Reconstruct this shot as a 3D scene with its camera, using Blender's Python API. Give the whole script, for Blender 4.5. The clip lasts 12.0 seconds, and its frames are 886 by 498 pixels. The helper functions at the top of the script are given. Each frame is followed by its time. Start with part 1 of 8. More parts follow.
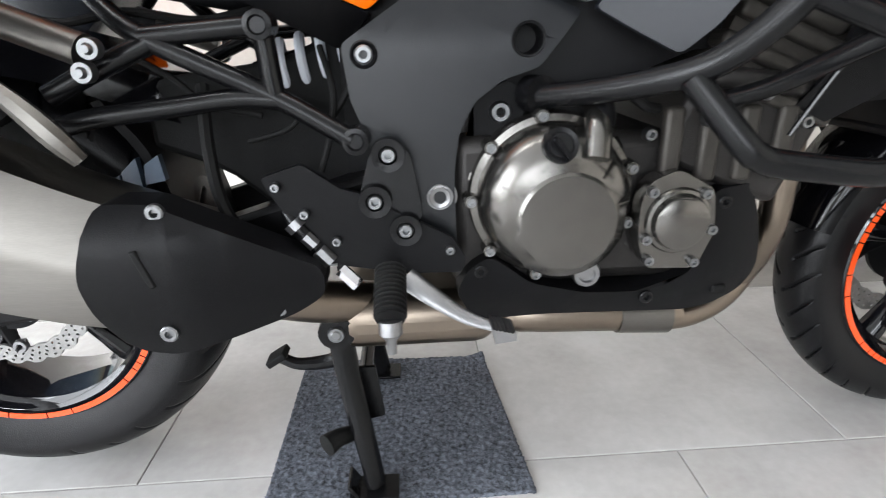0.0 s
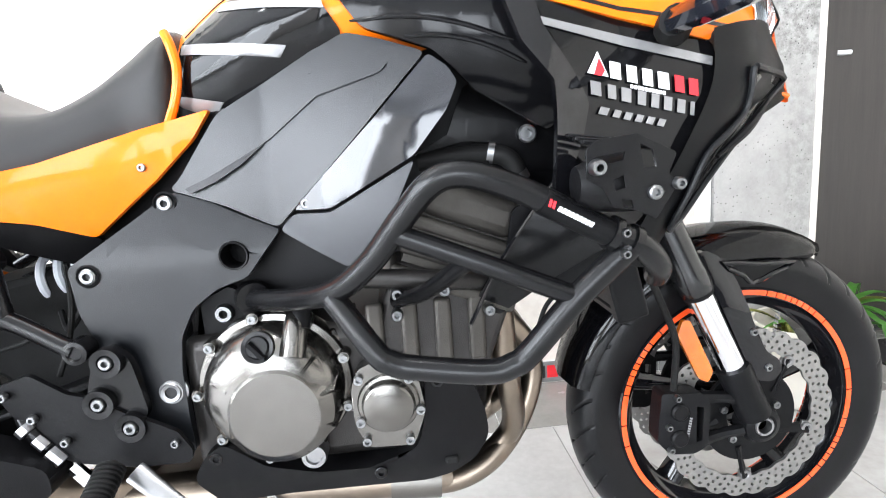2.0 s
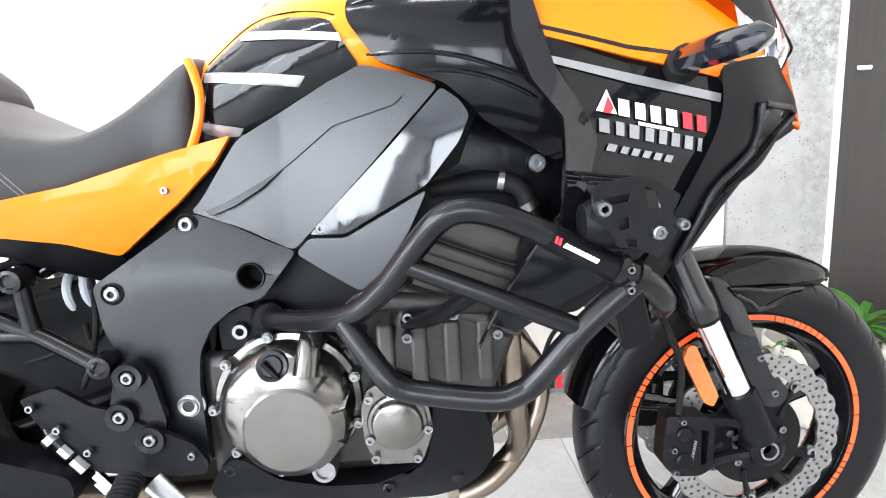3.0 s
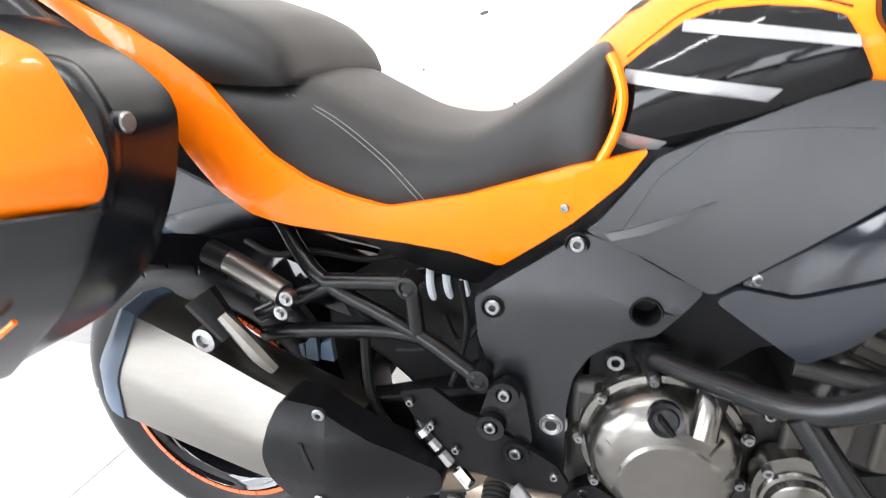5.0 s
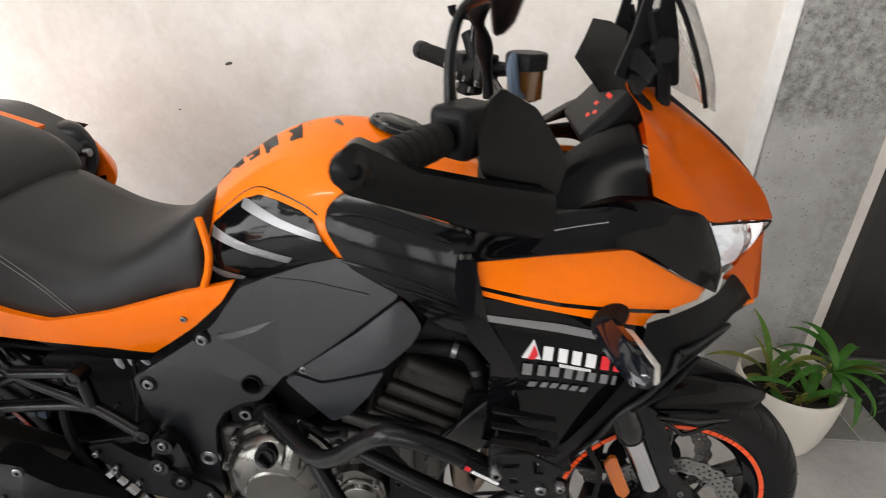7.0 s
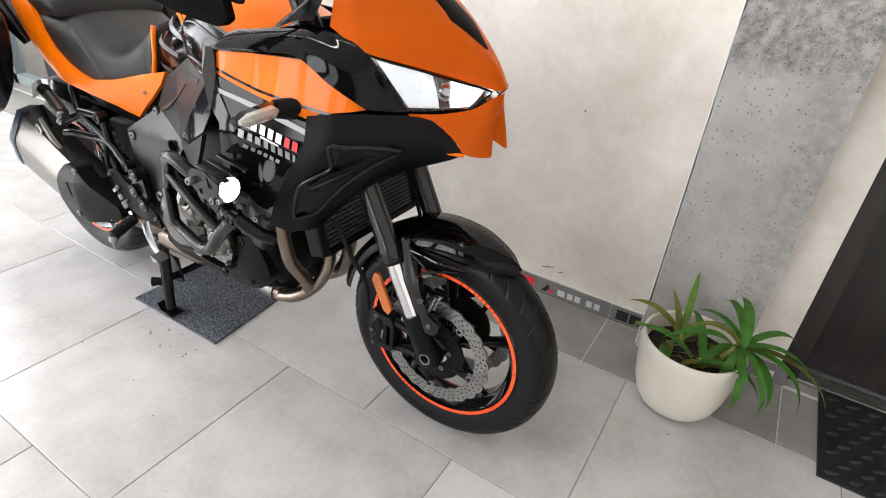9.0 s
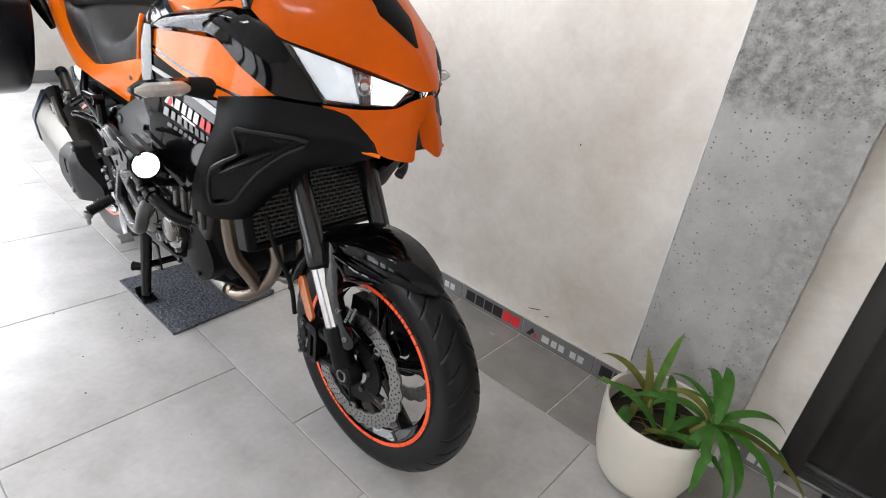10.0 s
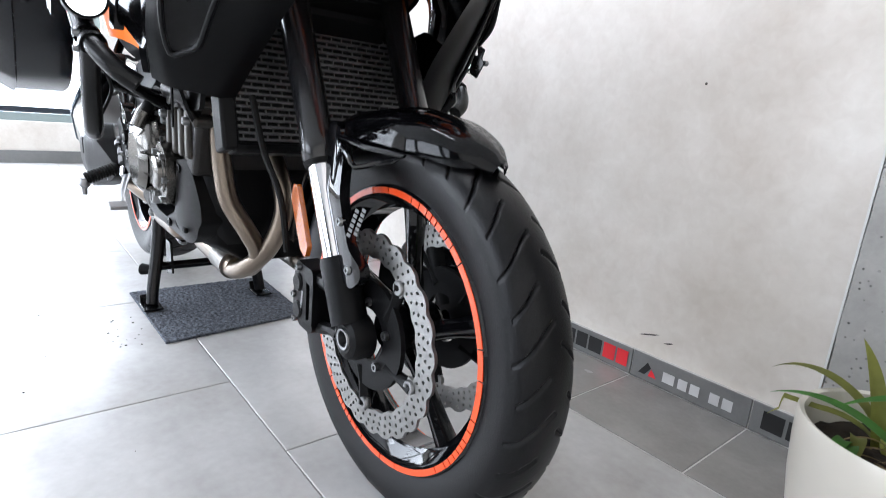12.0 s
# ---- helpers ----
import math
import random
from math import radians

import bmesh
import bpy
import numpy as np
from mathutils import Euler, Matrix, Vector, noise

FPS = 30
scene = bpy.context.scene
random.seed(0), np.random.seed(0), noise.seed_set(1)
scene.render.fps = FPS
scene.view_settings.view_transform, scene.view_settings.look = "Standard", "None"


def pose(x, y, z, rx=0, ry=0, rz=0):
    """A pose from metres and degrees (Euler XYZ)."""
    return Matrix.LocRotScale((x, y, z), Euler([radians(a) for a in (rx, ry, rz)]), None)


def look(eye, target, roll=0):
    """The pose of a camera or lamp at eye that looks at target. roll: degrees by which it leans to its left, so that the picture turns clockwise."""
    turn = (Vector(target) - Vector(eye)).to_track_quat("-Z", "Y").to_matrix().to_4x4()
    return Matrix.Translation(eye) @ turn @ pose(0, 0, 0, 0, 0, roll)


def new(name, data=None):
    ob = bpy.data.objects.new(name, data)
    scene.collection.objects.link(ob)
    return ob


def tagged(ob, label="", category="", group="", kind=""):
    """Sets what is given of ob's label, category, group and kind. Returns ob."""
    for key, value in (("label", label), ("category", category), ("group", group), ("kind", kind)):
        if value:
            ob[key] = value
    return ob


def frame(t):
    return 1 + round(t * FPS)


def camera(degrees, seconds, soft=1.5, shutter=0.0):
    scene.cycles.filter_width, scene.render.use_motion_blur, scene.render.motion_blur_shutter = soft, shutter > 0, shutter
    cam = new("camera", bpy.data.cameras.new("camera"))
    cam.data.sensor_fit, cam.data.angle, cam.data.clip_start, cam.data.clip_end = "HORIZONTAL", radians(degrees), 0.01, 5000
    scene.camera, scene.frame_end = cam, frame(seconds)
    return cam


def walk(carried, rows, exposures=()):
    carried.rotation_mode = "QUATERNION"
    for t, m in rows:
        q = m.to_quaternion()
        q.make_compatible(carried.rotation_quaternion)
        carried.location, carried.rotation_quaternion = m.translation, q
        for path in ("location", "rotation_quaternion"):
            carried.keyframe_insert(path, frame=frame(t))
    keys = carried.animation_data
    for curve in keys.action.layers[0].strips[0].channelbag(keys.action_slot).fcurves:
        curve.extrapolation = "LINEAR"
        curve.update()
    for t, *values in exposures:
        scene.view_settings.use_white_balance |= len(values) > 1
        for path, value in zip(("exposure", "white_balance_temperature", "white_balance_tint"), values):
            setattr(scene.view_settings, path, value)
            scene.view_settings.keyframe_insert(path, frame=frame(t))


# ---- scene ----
cam = camera(78.3, 12.0, soft=0.95, shutter=0.2)
PATH = [
    (0, (-0.168, -0.817, 0.67), (-0.063, 1.04, -0.064), -1.3),
    (0.5, (0.013, -0.885, 0.687), (0.042, 1.01, 0.049), -2.1),
    (1, (0.12, -0.842, 0.669), (0.125, 1.087, 0.142), -3.3),
    (1.5, (0.159, -0.874, 0.717), (0.241, 1.078, 0.288), -3.9),
    (2, (0.19, -0.892, 0.781), (0.338, 1.07, 0.422), -3.9),
    (2.5, (0.199, -0.903, 0.818), (0.355, 1.061, 0.475), -3.3),
    (2.7, (0.199, -0.904, 0.822), (0.342, 1.06, 0.471), -3.2),
    (4.3, (0.091, -0.909, 0.792), (-0.271, 0.995, 0.299), -2.6),
    (4.5, (0.052, -0.882, 0.817), (-0.391, 0.984, 0.247), -2.7),
    (5, (-0.098, -0.791, 0.97), (-0.623, 1.004, 0.262), -1.8),
    (5.5, (-0.113, -0.82, 1.235), (-0.619, 0.907, 0.364), -0.2),
    (6, (-0.072, -0.846, 1.35), (-0.383, 0.908, 0.44), 0.2),
    (6.5, (0.09, -0.866, 1.347), (-0.069, 0.912, 0.445), 1.1),
    (7, (0.33, -0.873, 1.297), (0.229, 0.909, 0.396), 1.5),
    (7.5, (0.548, -0.984, 1.255), (0.299, 0.774, 0.335), 1.5),
    (7.7, (0.653, -1.014, 1.254), (0.312, 0.717, 0.312), 1.4),
    (9.3, (1.398, -0.957, 1.206), (0.453, 0.491, 0.201), 6.3),
    (9.5, (1.457, -0.917, 1.211), (0.464, 0.505, 0.213), 7.2),
    (9.9, (1.526, -0.796, 1.162), (0.43, 0.61, 0.256), 8.0),
    (10, (1.523, -0.752, 1.142), (0.401, 0.645, 0.253), 8.2),
    (10.5, (1.382, -0.631, 0.833), (0.158, 0.761, 0.081), 7.8),
    (11, (1.305, -0.534, 0.576), (-0.003, 0.832, -0.073), 8.2),
    (11.5, (1.331, -0.492, 0.54), (-0.067, 0.828, -0.009), 6.8),
    (12, (1.395, -0.471, 0.619), (-0.089, 0.78, 0.138), 5.1),
]
walk(cam, [(t, look(eye, target, roll)) for t, eye, target, roll in PATH],
     exposures=[(0, -1.12, 6450, 10), (1.0, -0.70, 6400, 10), (1.5, -0.52, 6350, 10), (2.0, -0.28, 6300, 10), (2.5, -0.22, 6250, 10), (4.5, -0.32, 6400, 10), (5.0, -0.46, 6500, 11), (5.5, -0.77, 6600, 12), (6.2, -1.42, 6800, 12),
                (6.5, -1.83, 6850, 12), (7.0, -1.91, 6900, 12), (7.7, -1.75, 6900, 12), (9.5, -1.30, 6650, 12), (10.0, -1.53, 6550, 12), (10.5, -1.77, 6350, 12), (11.0, -1.75, 6050, 11), (11.5, -1.30, 6050, 11), (12.0, -1.10, 6050, 11)])

# ---- world and light ----
world = bpy.data.worlds.new("sky")
scene.world = world
world.use_nodes = True
wn = world.node_tree.nodes
sky = wn.new("ShaderNodeTexSky")
sky.sky_type, sky.sun_disc, sky.sun_elevation, sky.sun_rotation = "NISHITA", False, radians(40), radians(250)
world.node_tree.links.new(sky.outputs[0], wn["Background"].inputs[0])
wn["Background"].inputs[1].default_value = 0.12


def window_light(name, m, sx, sy, power, color=(1, 1, 1)):
    d = bpy.data.lights.new(name, "AREA")
    d.shape, d.size, d.size_y, d.energy, d.color = "RECTANGLE", sx, sy, power, color
    ob = new(name, d)
    ob.matrix_world = m
    return ob


# daylight: a row of tall windows beyond the bike's tail, and a far row of shop windows behind the camera
for y, aim, power in ((-4.10, -2.6, 340), (-2.35, -1.5, 270), (-0.60, -0.4, 280)):
    window_light("window_daylight", look((-3.66, y, 1.6), (0, aim, 0.6)), 1.6, 2.5, power, (0.93, 0.975, 1.03))
for x, w, power in ((-2.65, 1.4, 240), (-0.85, 1.4, 240), (0.75, 1.0, 85)):
    window_light("window_daylight", look((x, -7.92, 1.75), (x, 0, 1.1)), w, 2.4, power, (0.94, 0.98, 1.03))
# fluorescent tubes under the ceiling
for i in range(2):
    window_light("ceiling_tube", look((-1.5 + 1.7 * i, -0.7, 3.16), (-1.5 + 1.7 * i, -0.699, 0)), 1.2, 0.08, 40, (1.0, 1.0, 1.0))

# ---- materials ----
MATS = {}


def material(name, color, rough=0.5, metal=0.0, coat=0.0, var=0.12, scale=30.0, bump=0.0, bump_scale=200.0, rough_var=0.1,
             emit=None, strength=0.0, trans=0.0, ior=1.45, stretch=(1, 1, 1), color2=None, spec=0.5):
    """Principled material with colour mottling at two scales, roughness variation and fine relief."""
    if name in MATS:
        return MATS[name]
    m = bpy.data.materials.new(name)
    m.use_nodes = True
    nt = m.node_tree
    n, link = nt.nodes, nt.links.new
    p = n["Principled BSDF"]
    tc = n.new("ShaderNodeTexCoord")
    mp = n.new("ShaderNodeMapping")
    mp.inputs["Scale"].default_value = stretch
    link(tc.outputs["Object"], mp.inputs[0])
    big, small = n.new("ShaderNodeTexNoise"), n.new("ShaderNodeTexNoise")
    big.inputs["Scale"].default_value, small.inputs["Scale"].default_value = scale * 0.15, scale
    big.inputs["Detail"].default_value, small.inputs["Detail"].default_value = 3, 5
    for t in (big, small):
        link(mp.outputs[0], t.inputs["Vector"])
    add = n.new("ShaderNodeMix")
    add.data_type = "FLOAT"
    add.inputs[0].default_value = 0.5
    link(big.outputs["Fac"], add.inputs[2])
    link(small.outputs["Fac"], add.inputs[3])
    ramp = n.new("ShaderNodeValToRGB")
    ramp.color_ramp.elements[0].position, ramp.color_ramp.elements[1].position = 0.3, 0.7
    c = np.array(color)
    c2 = np.array(color2) if color2 else np.clip(c * (1 + var), 0, 1)
    ramp.color_ramp.elements[0].color = (*(c * (1 - var)), 1)
    ramp.color_ramp.elements[1].color = (*c2, 1)
    link(add.outputs[0], ramp.inputs[0])
    link(ramp.outputs[0], p.inputs["Base Color"])
    rr = n.new("ShaderNodeMapRange")
    rr.inputs["To Min"].default_value, rr.inputs["To Max"].default_value = max(0.02, rough - rough_var * 0.5), min(1, rough + rough_var * 0.5)
    link(big.outputs["Fac"], rr.inputs["Value"])
    link(rr.outputs[0], p.inputs["Roughness"])
    p.inputs["Metallic"].default_value = metal
    p.inputs["Coat Weight"].default_value = coat
    p.inputs["Coat Roughness"].default_value = 0.04
    p.inputs["Transmission Weight"].default_value = trans
    p.inputs["IOR"].default_value = ior
    p.inputs["Specular IOR Level"].default_value = spec
    if bump:
        bt = n.new("ShaderNodeTexNoise")
        bt.inputs["Scale"].default_value, bt.inputs["Detail"].default_value = bump_scale, 4
        link(mp.outputs[0], bt.inputs["Vector"])
        b = n.new("ShaderNodeBump")
        b.inputs["Strength"].default_value, b.inputs["Distance"].default_value = bump, 0.002
        link(bt.outputs["Fac"], b.inputs["Height"])
        link(b.outputs[0], p.inputs["Normal"])
    if emit:
        p.inputs["Emission Color"].default_value = (*emit, 1)
        p.inputs["Emission Strength"].default_value = strength
    MATS[name] = m
    return m


ORANGE = material("orange_paint", (0.86, 0.165, 0.002), 0.30, coat=0.24, var=0.04, scale=400, rough_var=0.05, spec=0.15)
GLOSS = material("black_gloss_paint", (0.004, 0.004, 0.005), 0.06, coat=0.0, var=0.2, scale=900, rough_var=0.05)
GREY = material("dark_grey_textured_plastic", (0.0070, 0.0079, 0.0096), 0.30, var=0.12, scale=60, bump=0.12, bump_scale=900, spec=0.42)
BLACK = material("black_plastic", (0.0038, 0.0038, 0.0043), 0.42, var=0.2, scale=60, bump=0.15, bump_scale=700, spec=0.15)
SATIN = material("satin_black_metal", (0.0042, 0.0042, 0.0047), 0.24, var=0.15, scale=80, bump=0.06, bump_scale=900, spec=0.28)
VINYL = material("seat_vinyl", (0.0120, 0.0118, 0.0118), 0.42, var=0.1, scale=40, bump=0.25, bump_scale=1300, spec=0.35)
ENGINE = material("engine_cover_metal", (0.145, 0.139, 0.130), 0.20, metal=0.95, var=0.10, scale=50, bump=0.08, bump_scale=900)
CASTING = material("dark_cast_metal", (0.032, 0.030, 0.029), 0.42, metal=0.7, var=0.15, scale=60, bump=0.25, bump_scale=600)
FORKBLACK = material("anodised_black_fork", (0.008, 0.008, 0.009), 0.20, metal=0.0, var=0.15, scale=80, spec=0.6)
STEEL = material("brushed_steel", (0.160, 0.152, 0.139), 0.37, metal=1.0, var=0.08, scale=60, stretch=(1, 14, 14), rough_var=0.08)
PIPE = material("heat_tinted_steel", (0.215, 0.178, 0.142), 0.33, metal=1.0, var=0.25, scale=14, rough_var=0.2)
ALLOY = material("bare_aluminium", (0.28, 0.28, 0.285), 0.36, metal=1.0, var=0.08, scale=90, bump=0.08)
CHROME = material("polished_chrome", (0.72, 0.72, 0.74), 0.08, metal=1.0, var=0.03, rough_var=0.04)
BOLT = material("zinc_bolt", (0.22, 0.225, 0.23), 0.34, metal=1.0, var=0.1, scale=200)
TYRE = material("tyre_rubber", (0.0032, 0.0032, 0.0038), 0.36, var=0.18, scale=50, bump=0.2, bump_scale=500, spec=0.28)
RUBBER = material("black_rubber", (0.005, 0.005, 0.005), 0.65, var=0.2, scale=80, bump=0.2, bump_scale=600, spec=0.2)
RIMTAPE = material("orange_rim_tape", (0.82, 0.075, 0.008), 0.35, coat=0.5, var=0.05, scale=300)
DISC = material("brake_disc_steel", (0.30, 0.297, 0.29), 0.40, metal=1.0, var=0.12, scale=150, rough_var=0.15)
AMBER = material("amber_reflector", (0.46, 0.105, 0.006), 0.15, coat=1.0, var=0.1, scale=500, bump=0.5, bump_scale=900)
LENS = material("clear_lens", (1, 1, 1), 0.03, trans=1.0, ior=1.3, var=0.0, rough_var=0.02)
SMOKE = material("clear_screen", (0.8, 0.82, 0.82), 0.03, trans=1.0, ior=1.15, var=0.0, rough_var=0.02)
LAMP = material("lit_lamp", (1, 1, 1), 0.3, emit=(0.92, 0.96, 1.0), strength=4.0, var=0.0)
LAMPDIM = material("lit_side_reflector", (0.75, 0.78, 0.80), 0.25, metal=0.6, emit=(0.85, 0.93, 1.0), strength=1.8, var=0.35, scale=60)
FOGLIT = material("lit_fog_lamp", (1, 1, 1), 0.3, emit=(0.95, 0.97, 1.0), strength=14.0, var=0.0)
HEADM = material("brown_cast_metal", (0.050, 0.046, 0.041), 0.45, metal=0.6, var=0.15, scale=60, bump=0.2, bump_scale=600)
PALELENS = material("pale_clear_plastic", (0.50, 0.485, 0.45), 0.12, coat=1.0, var=0.25, scale=90, bump=0.3, bump_scale=160)
FLAKE = material("black_flake_paint", (0.006, 0.007, 0.010), 0.085, var=0.15, scale=900, spec=0.62, rough_var=0.02)
SHROUD = material("black_shroud_paint", (0.003, 0.003, 0.0035), 0.13, var=0.2, scale=900, spec=0.2, rough_var=0.03)
SIDEGLOSS = material("black_side_paint", (0.003, 0.003, 0.0035), 0.08, var=0.2, scale=900, spec=0.27, rough_var=0.04)
KNEE = material("satin_grey_paint", (0.010, 0.0115, 0.015), 0.30, var=0.1, scale=600, spec=0.36, rough_var=0.02)
DEEPBLACK = material("black_semi_gloss_plastic", (0.003, 0.003, 0.0034), 0.22, var=0.2, scale=300, spec=0.22, rough_var=0.05)
PANSHELL = material("blue_black_case_plastic", (0.0045, 0.0058, 0.0085), 0.24, var=0.15, scale=60, bump=0.08, bump_scale=900, spec=0.45)
COWL = material("dark_cowl_plastic", (0.0062, 0.0067, 0.0078), 0.36, var=0.12, scale=60, bump=0.12, bump_scale=900, spec=0.32)
RIDGE = material("smoke_grey_print", (0.055, 0.047, 0.040), 0.32, var=0.2, scale=200)
FIN = material("radiator_fin_metal", (0.10, 0.10, 0.10), 0.5, metal=0.5, var=0.2, scale=120)
THREAD = material("grey_thread", (0.16, 0.16, 0.155), 0.8, var=0.2, scale=400)
SILVER = material("silver_decal", (0.24, 0.24, 0.245), 0.35, metal=0.5, var=0.06, scale=200)
PALEPRINT = material("pale_grey_print", (0.065, 0.064, 0.062), 0.36, var=0.15, scale=80)
WHITE = material("white_print", (0.80, 0.80, 0.80), 0.5, var=0.04)
RED = material("red_print", (0.70, 0.02, 0.03), 0.5, var=0.05)
BLUEGREY = material("blue_grey_plastic", (0.035, 0.055, 0.085), 0.5, var=0.2)
SPRING = material("shock_spring_paint", (0.62, 0.65, 0.70), 0.3, var=0.05)
DASH = material("dash_red_led", (0.2, 0.0, 0.0), 0.4, emit=(1.0, 0.05, 0.03), strength=4.0, var=0.0)
DASHG = material("dash_green_led", (0.0, 0.2, 0.0), 0.4, emit=(0.05, 1.0, 0.1), strength=2.5, var=0.0)
FLUID = material("brake_fluid_amber", (0.10, 0.040, 0.006), 0.15, coat=1.0, var=0.1)


# ---- mesh helpers ----
def part(name, bm, mat, parent=None, label="", smooth=35):
    me = bpy.data.meshes.new(name)
    bmesh.ops.recalc_face_normals(bm, faces=bm.faces)
    bm.to_mesh(me)
    bm.free()
    for p in me.polygons:
        p.use_smooth = True
    me.set_sharp_from_angle(angle=radians(smooth))
    me.materials.append(mat)
    ob = new(name, me)
    ob.parent = parent
    if label:
        ob["label"] = label
    return ob


def bevel(ob, w=0.003, seg=2):
    mod = ob.modifiers.new("edge", "BEVEL")
    mod.width, mod.segments, mod.limit_method, mod.angle_limit = w, seg, "ANGLE", radians(40)
    return ob


def thing(name, label, category, at=(0, 0, 0), group="", kind=""):
    ob = new(name)
    ob.location = at
    return tagged(ob, label, category, group, kind)


def box(bm, cx, cy, cz, sx, sy, sz, m=None):
    vs = bmesh.ops.create_cube(bm, size=1.0)["verts"]
    bmesh.ops.transform(bm, matrix=(m or Matrix()) @ Matrix.Translation((cx, cy, cz)) @ Matrix.Diagonal((sx, sy, sz, 1)), verts=vs)
    return vs


def box_bm(*a, **k):
    bm = bmesh.new()
    box(bm, *a, **k)
    return bm


def spline(pts, n=6, closed=False):
    """Catmull-Rom points through pts (tuples of any length)."""
    P = [np.array(p, float) for p in pts]
    out, N = [], len(P)
    for i in range(N if closed else N - 1):
        a, b = P[i], P[(i + 1) % N]
        p = P[i - 1] if (closed or i) else 2 * a - b
        q = P[(i + 2) % N] if (closed or i + 2 < N) else 2 * b - a
        for k in range(n):
            t = k / n
            out.append(0.5 * (2 * a + (b - p) * t + (2 * p - 5 * a + 4 * b - q) * t * t + (3 * a - p - 3 * b + q) * t ** 3))
    if not closed:
        out.append(P[-1])
    return out


def tube(bm, pts, r, seg=12, smooth=6, closed=False, caps=True, flat=1.0):
    """A round bar along pts; r a radius or one radius a point."""
    rs = [r] * len(pts) if np.isscalar(r) else list(r)
    P = [(*p, q) for p, q in zip(pts, rs)]
    P = spline(P, smooth, closed) if smooth else [np.array(p, float) for p in P]
    C = [Vector(p[:3]) for p in P]
    N = len(C)
    up, rings = None, []
    for i in range(N):
        t = (C[(i + 1) % N] - C[i - 1]) if closed else (C[min(i + 1, N - 1)] - C[max(i - 1, 0)])
        t.normalize()
        if up is None:
            up = t.orthogonal().normalized()
        up = (up - t * up.dot(t)).normalized()
        side = t.cross(up)
        rings.append([bm.verts.new(C[i] + float(P[i][3]) * (math.cos(a) * up + flat * math.sin(a) * side)) for a in (2 * math.pi * k / seg for k in range(seg))])
    for i in range(N if closed else N - 1):
        A, B = rings[i], rings[(i + 1) % N]
        for k in range(seg):
            bm.faces.new((A[k], A[(k + 1) % seg], B[(k + 1) % seg], B[k]))
    if caps and not closed:
        bm.faces.new(rings[0])
        bm.faces.new(rings[-1])
    return bm


def tube_bm(pts, r, **k):
    return tube(bmesh.new(), pts, r, **k)


def lathe(bm, profile, m=None, seg=48, closed=False):
    """Turns (radius, height) pairs round the local z axis, placed by m."""
    m = m or Matrix()
    rings = []
    for r, h in profile:
        if r < 1e-6:
            rings.append([bm.verts.new(m @ Vector((0, 0, h)))])
        else:
            rings.append([bm.verts.new(m @ Vector((r * math.cos(a), r * math.sin(a), h))) for a in (2 * math.pi * k / seg for k in range(seg))])
    pairs = list(zip(rings, rings[1:])) + ([(rings[-1], rings[0])] if closed else [])
    for A, B in pairs:
        for k in range(seg):
            a, b = k % len(A), (k + 1) % len(A)
            c, d = (k + 1) % len(B), k % len(B)
            vs = [A[a]] + ([A[b]] if b != a else []) + ([B[c]] if c != d else []) + [B[d]]
            if len(vs) > 2:
                bm.faces.new(vs)
    return bm


def lathe_bm(profile, m=None, seg=48, closed=False):
    return lathe(bmesh.new(), profile, m, seg, closed)


def side_on(x, y, z):
    """Local z points out of the bike's right side (-y)."""
    return Matrix.Translation((x, y, z)) @ Matrix.Rotation(radians(90), 4, "X")


def rounded(outline, r, n=3):
    """Outline with its corners rounded by radius about r."""
    if r <= 0:
        return [Vector(p) for p in outline]
    out, P = [], [Vector(p) for p in outline]
    for i, b in enumerate(P):
        a, c = P[i - 1], P[(i + 1) % len(P)]
        u, v = a - b, c - b
        d = min(r, 0.45 * u.length, 0.45 * v.length)
        s, e = b + u.normalized() * d, b + v.normalized() * d
        for k in range(n + 1):
            t = k / n
            out.append((1 - t) ** 2 * s + 2 * t * (1 - t) * b + t * t * e)
    return out


